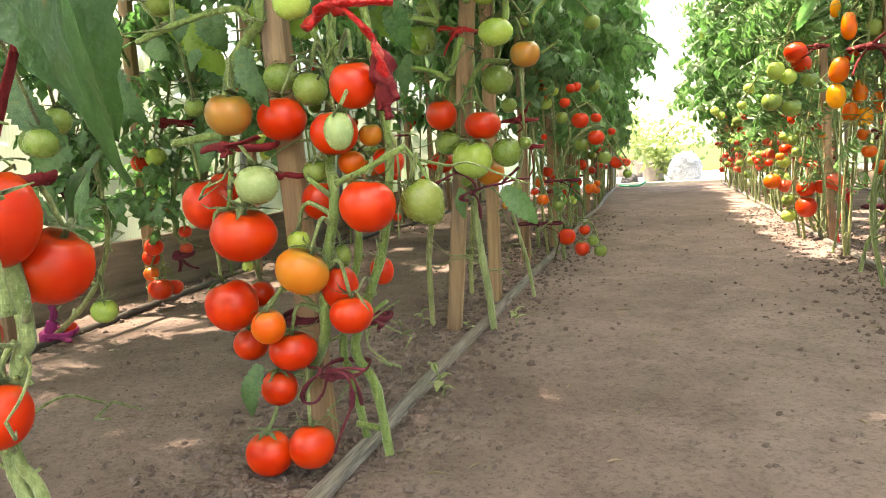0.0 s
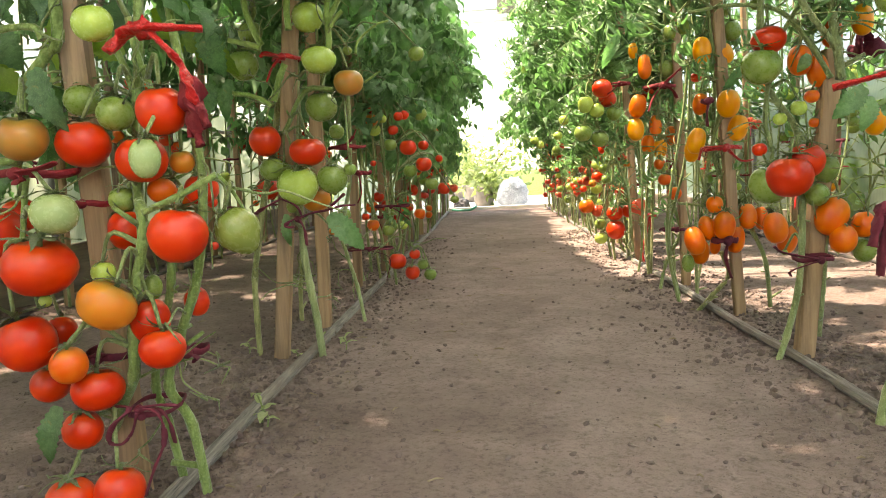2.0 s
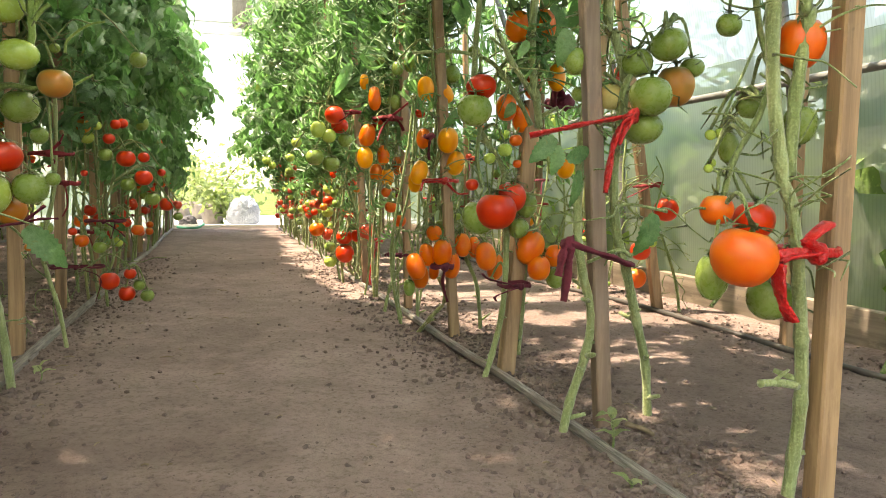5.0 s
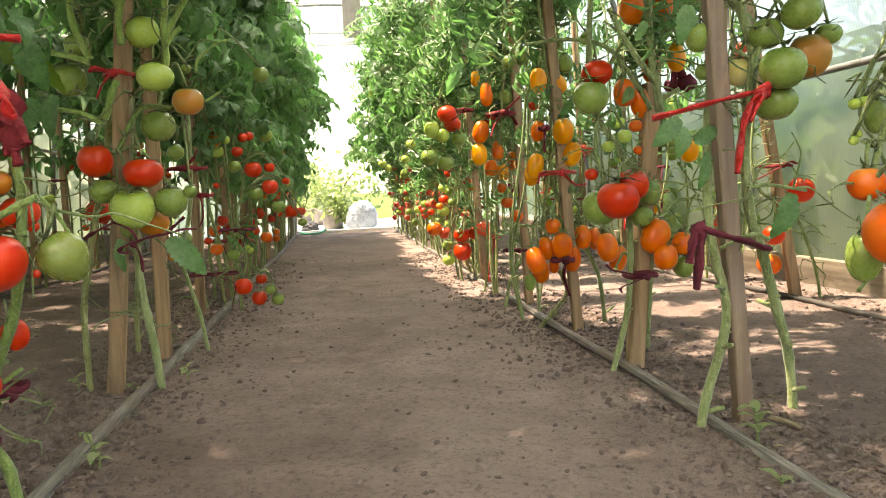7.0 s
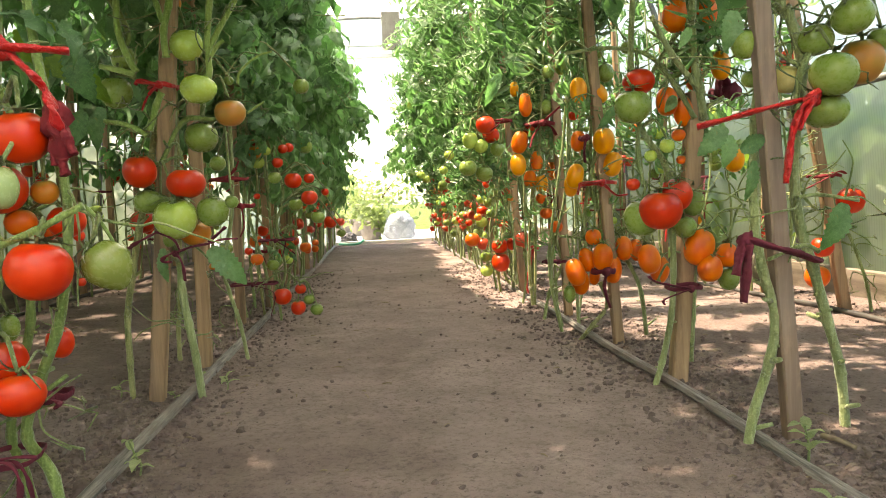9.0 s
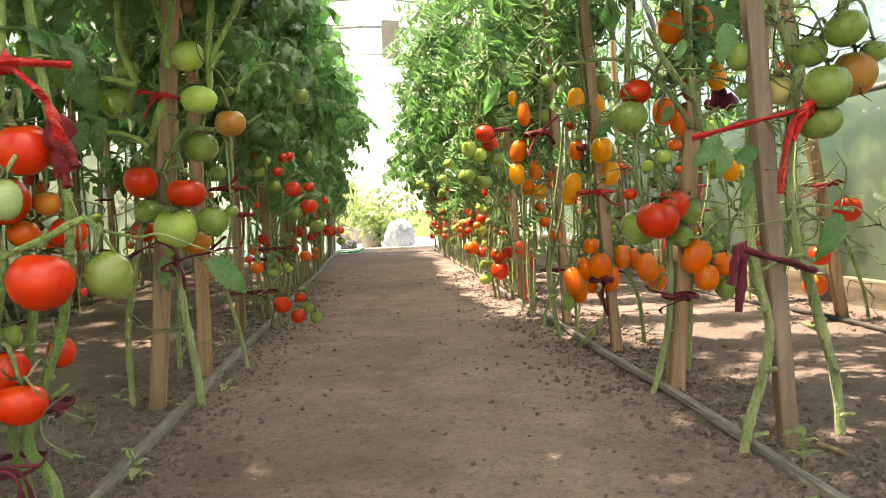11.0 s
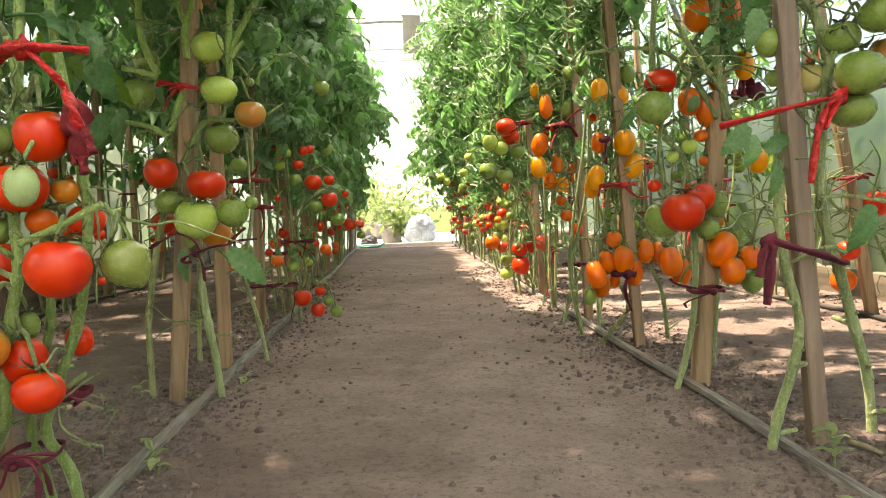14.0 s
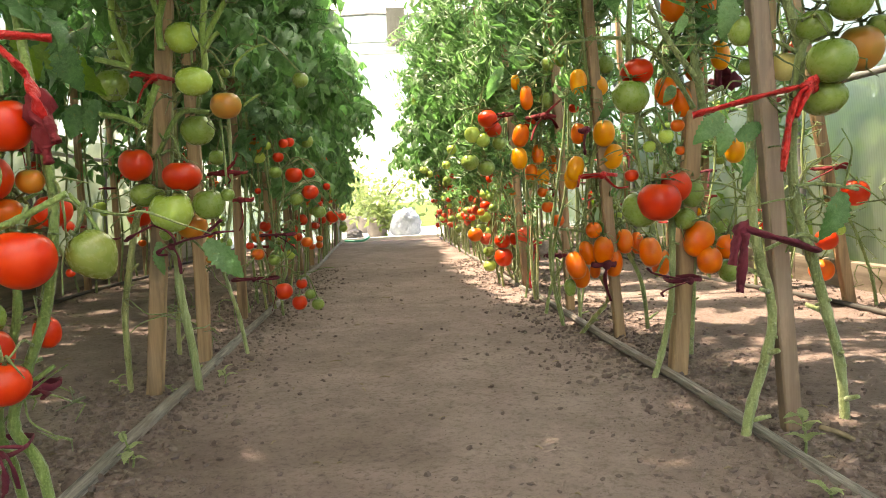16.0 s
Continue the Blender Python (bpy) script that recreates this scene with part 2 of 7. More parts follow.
CLOD = plain("soil_clods", (0.120, 0.091, 0.080), (0.225, 0.174, 0.156), 60, 0.95, depth=0.6, island=True)
STONE = plain("pale_pebbles", (0.20, 0.165, 0.135), (0.40, 0.34, 0.28), 90, 0.9, island=True)
STRAW = plain("dry_bits", (0.20, 0.155, 0.10), (0.34, 0.275, 0.19), 90, 0.9, island=True)


def pipe_material():
    m, nt, b = material("dusty_pipe", 0.7)
    co = coords(nt)
    n = noise_of(nt, 30, 6, scaled(nt, co, (6, 0.35, 6)), 0.7)
    c = ramp(nt, n, (0.34, (0.035, 0.031, 0.027)), (0.48, (0.14, 0.128, 0.112)), (0.66, (0.27, 0.25, 0.22)))
    c = blend(nt, ramp(nt, noise_of(nt, 3.0, 5, co), (0.5, (0, 0, 0)), (0.62, (0.6, 0.6, 0.6))), c, (0.14, 0.10, 0.075))
    nt.links.new(c, b.inputs["Base Color"])
    bump(nt, b, n, 0.8, 0.004)
    return m


PIPE = pipe_material()
TAPE = plain("black_drip_pipe", (0.022, 0.021, 0.02), (0.09, 0.08, 0.068), 8, 0.6)


def cloth(name, a, b_, shine, crease=0.005):
    m, nt, b = material(name, shine)
    co = coords(nt)
    c = ramp(nt, noise_of(nt, 30, 5, co), (0.3, a), (0.7, b_))
    weave = noise_of(nt, 300, 2, scaled(nt, co, (1, 1, 0.3)))
    c = blend(nt, maths(nt, "MULTIPLY", weave, 0.4), c, tuple(v * 0.5 for v in a))
    nt.links.new(c, b.inputs["Base Color"])
    bump(nt, b, noise_of(nt, 90, 4, co), 0.7, crease)
    return m


CLOTH_RED = cloth("red_plastic_cloth", (0.46, 0.008, 0.010), (0.58, 0.02, 0.02), 0.28, 0.014)
CLOTH_MAROON = cloth("maroon_cloth", (0.085, 0.006, 0.018), (0.16, 0.012, 0.03), 0.85)
CLOTH_CRIMSON = cloth("crimson_cloth", (0.135, 0.002, 0.006), (0.225, 0.004, 0.010), 0.8)
CLOTH_PURPLE = cloth("purple_cloth", (0.22, 0.012, 0.10), (0.32, 0.02, 0.15), 0.8)


def poly_material(name, clear, haze, tone=(0.85, 0.88, 0.86)):
    """Twin-wall sheet: part clear, part milky."""
    m, nt, b = material(name, 0.25)
    co = coords(nt)
    b.inputs["Base Color"].default_value = (0.82, 0.86, 0.84, 1)
    wave = nt.nodes.new("ShaderNodeTexWave")
    wave.bands_direction = "Y"
    wave.inputs["Scale"].default_value = 25.0
    wave.inputs["Distortion"].default_value = 0.4
    nt.links.new(co, wave.inputs["Vector"])
    bump(nt, b, wave.outputs["Fac"], 0.4, 0.003)
    see = nt.nodes.new("ShaderNodeBsdfTransparent")
    see.inputs["Color"].default_value = (0.90, 0.94, 0.92, 1)
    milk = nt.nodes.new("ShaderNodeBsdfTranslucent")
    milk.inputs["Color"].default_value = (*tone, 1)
    thin = nt.nodes.new("ShaderNodeMixShader")
    dust = ramp(nt, noise_of(nt, 2.2, 5, co), (0.3, (clear * 1.15,) * 3), (0.7, (clear * 0.8,) * 3))
    lines = ramp(nt, wave.outputs["Fac"], (0.0, (1, 1, 1)), (0.35, (0.86, 0.86, 0.86)))
    nt.links.new(maths(nt, "MULTIPLY", dust, lines), thin.inputs[0])
    nt.links.new(milk.outputs[0], thin.inputs[1])
    nt.links.new(see.outputs[0], thin.inputs[2])
    out = nt.nodes.new("ShaderNodeMixShader")
    out.inputs[0].default_value = haze
    nt.links.new(thin.outputs[0], out.inputs[1])
    nt.links.new(b.outputs[0], out.inputs[2])
    nt.links.new(out.outputs[0], nt.nodes["Material Output"].inputs["Surface"])
    return m


POLY = poly_material("polycarbonate_roof", 0.55, 0.08)
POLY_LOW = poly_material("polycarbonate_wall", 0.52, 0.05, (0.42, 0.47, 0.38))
STEEL = plain("galvanised_steel", (0.42, 0.43, 0.44), (0.58, 0.59, 0.60), 20, 0.45, 0.7)
DARK_STEEL = plain("grey_painted_steel", (0.12, 0.125, 0.12), (0.20, 0.205, 0.20), 20, 0.6, 0.2)
PAVING = plain("pale_concrete", (0.52, 0.51, 0.48), (0.68, 0.67, 0.64), 5, 0.9, depth=0.4)
GRASS = plain("rough_grass", (0.06, 0.10, 0.025), (0.14, 0.19, 0.06), 3, 0.95, depth=0.8, dist=0.05)
BAG = plain("white_plastic_sack", (0.19, 0.225, 0.275), (0.32, 0.365, 0.425), 9, 0.4, depth=0.7, dist=0.02)
POT = plain("grey_pot", (0.16, 0.15, 0.14), (0.26, 0.24, 0.22), 20, 0.8)
GREEN_HOSE = plain("green_hose", (0.02, 0.22, 0.14), (0.04, 0.32, 0.20), 10, 0.45)
BLACK_BAG = plain("dark_plastic", (0.02, 0.02, 0.022), (0.06, 0.06, 0.065), 14, 0.45, depth=0.7, dist=0.02)
# Beige darkened in the colour itself to stand for the panel's shadow.
VENT = plain("beige_vent_panel", (0.085, 0.08, 0.065), (0.125, 0.12, 0.10), 10, 0.6)
BARK = plain("bark", (0.07, 0.05, 0.035), (0.16, 0.12, 0.085), 18, 0.95, depth=0.8, dist=0.02)


# ---- mesh helpers ----
def mesh_of(name, verts, faces, mat, smooth=True):
    me = bpy.data.meshes.new(name)
    me.from_pydata([tuple(v) for v in verts], [], faces)
    me.materials.append(mat)
    if smooth:
        me.polygons.foreach_set("use_smooth", [True] * len(me.polygons))
    me.update()
    return me


def shared(name, me, parent=None, m=None, mat=None, label=""):
    """An object on a mesh that may be shared; mat replaces the mesh's own material for this object alone."""
    ob = new(name, me)
    if parent is not None:
        ob.parent = parent
    if m is not None:
        ob.matrix_basis = m
    if mat is not None:
        ob.material_slots[0].link = "OBJECT"
        ob.material_slots[0].material = mat
    if label:
        tagged(ob, label)
    return ob


def part(name, bm, mat, parent=None, label="", smooth=True):
    me = bpy.data.meshes.new(name)
    bm.to_mesh(me)
    bm.free()
    me.materials.append(mat)
    if smooth:
        me.polygons.foreach_set("use_smooth", [True] * len(me.polygons))
    return shared(name, me, parent, None, None, label)


def spline(pts, n):
    """n points on a smooth curve through pts."""
    p = [Vector(q) for q in pts]
    p = [p[0] * 2 - p[1]] + p + [p[-1] * 2 - p[-2]]
    out, segs = [], len(p) - 3
    for i in range(n):
        u = i / (n - 1) * segs
        k = min(int(u), segs - 1)
        f = u - k
        a, b, c, d = p[k:k + 4]
        out.append(0.5 * ((2 * b) + (c - a) * f + (2 * a - 5 * b + 4 * c - d) * f * f + (3 * b - a - 3 * c + d) * f ** 3))
    return out


def tube_data(pts, radii, sides=8, flat=1.0, knobs=0.0, rng=None, verts=None, faces=None):
    """A closed tube along pts; flat squeezes it, knobs makes it uneven."""
    verts = [] if verts is None else verts
    faces = [] if faces is None else faces
    base, n = len(verts), len(pts)
    up = Vector((0.31, 0.2, 0.93)).normalized()
    for i, p in enumerate(pts):
        t = (pts[min(i + 1, n - 1)] - pts[max(i - 1, 0)]).normalized()
        if abs(t.dot(up)) > 0.95:
            up = Vector((1, 0.1, 0)).normalized()
        s = t.cross(up).normalized()
        w = s.cross(t)
        r = radii[i] * (1 + (rng.uniform(-knobs, knobs) if rng else 0))
        for k in range(sides):
            a = 2 * math.pi * k / sides
            verts.append(p + s * (math.cos(a) * r) + w * (math.sin(a) * r * flat))
    for i in range(n - 1):
        for k in range(sides):
            a, b = base + i * sides + k, base + i * sides + (k + 1) % sides
            faces.append((a, b, b + sides, a + sides))
    faces.append(tuple(base + k for k in reversed(range(sides))))
    faces.append(tuple(base + (n - 1) * sides + k for k in range(sides)))
    return verts, faces


def tube(name, pts, r0, r1, mat, parent=None, sides=8, n=None, flat=1.0, knobs=0.0, seed=0, label=""):
    n = n or max(4, 5 * (len(pts) - 1))
    rng = random.Random(seed)
    ps = spline(pts, n)
    rr = [r0 + (r1 - r0) * i / (n - 1) for i in range(n)]
    v, f = tube_data(ps, rr, sides, flat, knobs, rng)
    return shared(name, mesh_of(name, v, f, mat), parent, None, None, label)


def box_data(x0, x1, y0, y1, z0, z1, bevel=0.003):
    bm = bmesh.new()
    bmesh.ops.create_cube(bm, size=1.0)
    for v in bm.verts:
        v.co = Vector(((x0 + x1) / 2 + v.co.x * (x1 - x0), (y0 + y1) / 2 + v.co.y * (y1 - y0), (z0 + z1) / 2 + v.co.z * (z1 - z0)))
    if bevel:
        bmesh.ops.bevel(bm, geom=bm.edges[:], offset=bevel, segments=1, affect="EDGES")
    return bm


# ---- ground ----
X_LEFT, X_RIGHT, Y_NEAR, Y_END = -1.80, 1.60, -2.6, 7.30


def soil_height(x, y):
    h = 0.007 * noise.noise((x * 1.3, y * 1.3, 0)) + 0.0055 * noise.noise((x * 5, y * 5, 3)) + 0.0025 * noise.noise((x * 14, y * 14, 6))
    for row in (-0.60, 0.60, -1.62, 1.38):
        d = math.exp(-((x - row) / 0.13) ** 2)
        h += d * (-0.001 + 0.010 * noise.noise((x * 9, y * 9, 7)) + 0.008 * noise.noise((x * 28, y * 28, 1)) + 0.005 * noise.noise((x * 60, y * 60, 4)))
    edge = math.exp(-((abs(x) - 0.47) / 0.07) ** 2)
    h += edge * 0.006 * noise.noise((x * 30, y * 30, 5))
    return h


def soil_bed():
    nx, ny = 200, 500
    verts, faces = [], []
    for j in range(ny + 1):
        y = Y_NEAR + (Y_END - Y_NEAR) * j / ny
        for i in range(nx + 1):
            x = X_LEFT + (X_RIGHT - X_LEFT) * i / nx
            verts.append((x, y, soil_height(x, y)))
    for j in range(ny):
        for i in range(nx):
            a = j * (nx + 1) + i
            faces.append((a, a + 1, a + nx + 2, a + nx + 1))
    return tagged(shared("floor", mesh_of("floor", verts, faces, SOIL)), "dry brown trodden earth floor of the greenhouse", "floor", kind="structure")


soil_bed()


def outer_ground():
    v = [(-400, -400, -0.06), (400, -400, -0.06), (400, 400, -0.06), (-400, 400, -0.06)]
    return tagged(shared("ground", mesh_of("ground", v, [(0, 1, 2, 3)], GRASS)), "rough green garden grass around the greenhouse", "ground", kind="structure")


outer_ground()
part_bm = box_data(-2.6, 2.6, Y_END + 0.03, 11.0, -0.2, -0.005, 0.004)
tagged(part("pavement", part_bm, PAVING, smooth=False), "sunlit pale concrete paving outside the doorway", "pavement", kind="structure")


# ---- greenhouse shell ----
XC, HALF, CROWN = (X_LEFT + X_RIGHT) / 2, (X_RIGHT - X_LEFT) / 2, 2.32


def arch(a, grow=0.0):
    """A point of the arch, a from 0 (right foot) to pi (left foot)."""
    c, s = math.cos(a), math.sin(a)
    e = 2 / 2.5
    return XC + (HALF + grow) * math.copysign(abs(c) ** e, c), (CROWN + grow) * abs(s) ** e


def sheet(name, a0, a1, y0, y1, mat, label):
    """A curved sheet of twin-wall plastic, 8 mm thick."""
    n, verts, faces = 14, [], []
    for grow in (0.004, 0.012):
        for i in range(n + 1):
            x, z = arch(a0 + (a1 - a0) * i / n, grow)
            verts += [(x, y0, z), (x, y1, z)]
    m = 2 * (n + 1)
    for i in range(n):
        k = 2 * i
        faces += [(k, k + 1, k + 3, k + 2), (m + k, m + k + 2, m + k + 3, m + k + 1)]
        faces += [(k, k + 2, m + k + 2, m + k), (k + 1, m + k + 1, m + k + 3, k + 3)]
    ob = shared(name, mesh_of(name, verts, faces, mat))
    ob.visible_shadow = False
    return tagged(ob, label, "wall panel", kind="structure")


A_RAIL = 0.18
for j in range(5):
    y0, y1 = Y_NEAR + j * 2.0 + 0.003, min(Y_NEAR + (j + 1) * 2.0 - 0.003, Y_END)
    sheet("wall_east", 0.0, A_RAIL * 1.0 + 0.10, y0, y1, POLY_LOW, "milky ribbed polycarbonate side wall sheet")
    sheet("ceiling", A_RAIL + 0.1005, math.pi - A_RAIL - 0.1005, y0, y1, POLY, "bright translucent polycarbonate greenhouse roof sheet")
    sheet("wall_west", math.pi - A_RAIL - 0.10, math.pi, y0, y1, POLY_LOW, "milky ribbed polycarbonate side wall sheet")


def hoop(y):
    pts = [Vector((arch(math.pi * i / 28, -0.012)[0], y, arch(math.pi * i / 28, -0.012)[1])) for i in range(29)]
    v, f = tube_data(pts, [0.014] * 29, 6)
    return tagged(shared("arch_rib", mesh_of("arch_rib", v, f, DARK_STEEL)), "thin galvanised steel arch of the greenhouse frame", "arch rib", "greenhouse arches", "structure")


for j in range(11):
    hoop(Y_NEAR + 0.02 + j * 0.985)


def purlin(x, z, mat, r=0.012):
    ob = tube("purlin", [(x, Y_NEAR, z), (x, 2.5, z), (x, Y_END, z)], r, r, mat, n=6, sides=6)
    return tagged(ob, "long straight steel rail along the greenhouse frame", "rail", "greenhouse rails", "structure")


for a in (0.24, 0.72, 1.2, math.pi - 1.2, math.pi - 0.72, math.pi - 0.24):
    x, z = arch(a, -0.03)
    purlin(x, z, DARK_STEEL if a < 0.3 else STEEL)

for nm, x0, x1, top in (("baseboard_west", X_LEFT - 0.005, X_LEFT + 0.025, 0.19), ("baseboard_east", X_RIGHT - 0.03, X_RIGHT, 0.10)):
    for j in range(4):
        y0 = Y_NEAR + j * 2.5
        y1 = min(y0 + 2.496, Y_END)
        tagged(part(nm, box_data(x0, x1, y0, y1, -0.05, top - 0.004 * (j % 2)), BOARD, smooth=False), "weathered brown wooden board along the foot of the wall", "board", kind="structure")


def end_wall(y, door, nm, mat=POLY_LOW):
    """A gable with an open doorway, in sheets round it."""
    steps, verts, faces = 40, [], []
    for i in range(steps):
        xa = XC - HALF + 2 * HALF * i / steps
        xb = XC - HALF + 2 * HALF * (i + 1) / steps
        xm = (xa + xb) / 2
        tops = [CROWN * max(0.0, 1 - min(1, abs((q - XC) / HALF)) ** 2.5) ** 0.4 for q in (xa, xb)]
        low = 1.88 if door and -0.50 < xm < 0.62 else 0.0
        if min(tops) <= low:
            continue
        k = len(verts)
        verts += [(xa, y, low), (xb, y, low), (xb, y, tops[1]), (xa, y, tops[0]), (xa, y + 0.008, low), (xb, y + 0.008, low), (xb, y + 0.008, tops[1]), (xa, y + 0.008, tops[0])]
        faces += [(k, k + 1, k + 2, k + 3), (k + 7, k + 6, k + 5, k + 4)]
    ob = shared(nm, mesh_of(nm, verts, faces, mat, False))
    ob.visible_shadow = False
    return tagged(ob, "translucent polycarbonate gable of the greenhouse", "wall", kind="structure")


end_wall(Y_END, True, "wall_north")
end_wall(Y_NEAR - 0.01, False, "wall_south", POLY)
for nm, bx in (("door_frame", (-0.54, -0.50, 0, 1.90)), ("door_frame", (0.62, 0.66, 0, 1.90)), ("door_frame", (-0.54, 0.66, 1.902, 1.94)), ("door_frame", (-1.6, 1.4, 2.02, 2.05))):
    tagged(part(nm, box_data(bx[0], bx[1], Y_END - 0.04, Y_END - 0.004, bx[2], bx[3]), STEEL, smooth=False), "grey steel bar framing the open doorway", "door frame", kind="structure")
tagged(part("door_sill", box_data(-0.60, 0.70, Y_END - 0.07, Y_END + 0.02, -0.04, 0.035), PAVING, smooth=False), "pale grey threshold board across the doorway", "door sill", kind="structure")


def vent_panel():
    th = new("vent_panel")
    th.location = (0.165, 7.05, 2.30)
    part("panel", box_data(-0.09, 0.09, -0.012, 0.012, -0.37, 0.0), VENT, th, smooth=False)
    for x in (-0.045, 0.0, 0.045):
        part("rib", box_data(x - 0.005, x + 0.005, -0.018, -0.0125, -0.37, 0.0, 0.001), VENT, th, smooth=False)
    part("hinge_bar", box_data(-0.11, 0.11, -0.014, 0.014, 0.0015, 0.06), STEEL, th, smooth=False)
    return tagged(th, "beige hanging vent panel under the roof", "vent panel")


vent_panel()


# ---- pipes along the rows ----
def wavy_pipe(name, x, r, mat, flat, wob, label, bend=None, y0=-2.4, y1=7.1):
    pts = []
    for i in range(24):
        y = y0 + (y1 - y0) * i / 23
        xx = x + wob * noise.noise((x * 5, y * 1.1, 2.0)) + (bend(y) if bend else 0)
        pts.append((xx, y, soil_height(xx, y) + r * flat * 0.80 + 0.004 * noise.noise((x, y * 2.0, 9))))
    ob = tube(name, pts, r, r, mat, n=150, sides=7 if r > 0.011 else 8, flat=flat, knobs=0.05)
    if r > 0.011:
        ob.data.polygons.foreach_set("use_smooth", [False] * len(ob.data.polygons))
    return tagged(ob, label, "irrigation pipe", "irrigation pipes")


wavy_pipe("irrigation_pipe", -0.50, 0.0125, PIPE, 0.8, 0.010, "dusty grey irrigation pipe lying on the soil")
wavy_pipe("irrigation_pipe", 0.50, 0.0125, PIPE, 0.8, 0.010, "dusty grey irrigation pipe lying on the soil")
wavy_pipe("irrigation_pipe", 1.30, 0.009, TAPE, 0.9, 0.03, "thin black drip pipe lying on the soil")
wavy_pipe("irrigation_pipe", -1.56, 0.010, TAPE, 0.9, 0.03, "thin black drip pipe lying on the soil", lambda y: -0.12 * math.exp(-((y - 2.2) / 0.5) ** 2) + 0.05 * math.exp(-((y - 0.7) / 0.5) ** 2))


# ---- tomato fruit, leaves, stakes and ties ----
def fruit_mesh(name, lobes, depth, top, taper, seed, crease=0.0, rings=12, segs=20):
    """A tomato of unit width and height round its centre: lobes make ribs, top the hollow round the stalk."""
    verts, faces = [], []
    rng = random.Random(seed)
    ph = [rng.uniform(0, 6.28) for _ in range(4)]
    for i in range(1, rings):
        v = math.pi * i / rings
        for k in range(segs):
            u = 2 * math.pi * k / segs
            r = 0.5 * math.sin(v) ** 0.9
            z = 0.5 * math.cos(v)
            rib = 1 - depth * (0.5 + 0.5 * math.cos(lobes * u + ph[0])) ** 2 * (0.35 + 0.65 * max(0, math.cos(v)))
            rib *= 1 + 0.035 * math.cos(2 * u + ph[1]) + 0.02 * math.cos(3 * u + ph[2])
            r *= rib
            if z > 0:
                z -= top * math.exp(-(r / 0.16) ** 2)
                z -= crease * (0.5 + 0.5 * math.cos(2 * u + ph[3])) * 0.10 * (1 - r * 2)
            else:
                r *= 1 + taper * z
                z += 0.02 * math.exp(-(r / 0.1) ** 2)
            verts.append((r * math.cos(u), r * math.sin(u), z))
    n = len(verts)
    verts += [(0, 0, 0.5 - top), (0, 0, -0.49)]
    for i in range(rings - 2):
        for k in range(segs):
            a, b = i * segs + k, i * segs + (k + 1) % segs
            faces.append((a, a + segs, b + segs, b))
    for k in range(segs):
        faces.append((n, k, (k + 1) % segs))
        faces.append((n + 1, (rings - 2) * segs + (k + 1) % segs, (rings - 2) * segs + k))
    return mesh_of(name, verts, faces, SKIN["R"])


FRUIT = {
    "r": [fruit_mesh("round_tomato", 5, 0.02, 0.07, 0.05, s) for s in (1, 2, 3)],
    "b": [fruit_mesh("ribbed_tomato", 6 + s % 3, 0.09, 0.13, 0.10, s, 0.5) for s in (4, 5, 6, 7)],
    "p": [fruit_mesh("plum_tomato", 3, 0.02, 0.03, -0.12, s) for s in (8, 9)],
    "s": [fruit_mesh("small_tomato", 4, 0.02, 0.06, 0.05, s, 0, 8, 12) for s in (11, 12)],
    "e": [fruit_mesh("pear_tomato", 4, 0.02, 0.05, 0.75, s, 0) for s in (13,)],
    "o": [fruit_mesh("oval_tomato", 4, 0.01, 0.03, 0.15, s) for s in (10,)],
}


def calyx_mesh(seed, n, droop):
    """Green star of narrow sepals on top of a tomato of unit width, with a stub of stalk."""
    rng = random.Random(seed)
    verts, faces = [], []
    for k in range(n):
        a = 2 * math.pi * k / n + rng.uniform(-0.2, 0.2)
        ln, lift, hook = rng.uniform(0.40, 0.62), rng.uniform(0.02, 0.26), rng.uniform(-0.12, 0.26)
        for i in range(6):
            f = i / 5
            r = 0.03 + ln * f * (1 - 0.35 * hook * f * f)
            z = 0.46 * math.sqrt(max(0.02, 1 - (1.7 * min(r, 0.5)) ** 2)) * (1 - 0.25 * f) + 0.12 * f + 0.05 + lift * f + hook * f ** 3 - 0.10 * droop * f * f
            a += 0.08 * math.sin(k * 3 + f * 4)
            w = 0.078 * (1 - f) ** 0.8 * (0.6 + 1.2 * f if f < 0.4 else 1) + 0.004
            tw = rng.uniform(-0.012, 0.012)
            c, s = math.cos(a), math.sin(a)
            verts += [(r * c - s * w, r * s + c * w, z + tw), (r * c, r * s, z + 0.014), (r * c + s * w, r * s - c * w, z - tw)]
            if i:
                b = len(verts) - 6
                faces += [(b, b + 1, b + 4, b + 3), (b + 1, b + 2, b + 5, b + 4)]
    tube_data(spline([(0, 0, 0.36), (0.01, 0.005, 0.48), (0.03, 0.0, 0.60)], 5), [0.055, 0.048, 0.042, 0.048, 0.038], 6, verts=verts, faces=faces)
    return mesh_of("calyx", verts, faces, CALYX)


CALYXES = [calyx_mesh(s, 5 + s % 2, d) for s, d in ((1, 0.5), (2, 0.1), (3, 0.9), (4, 0.3))]


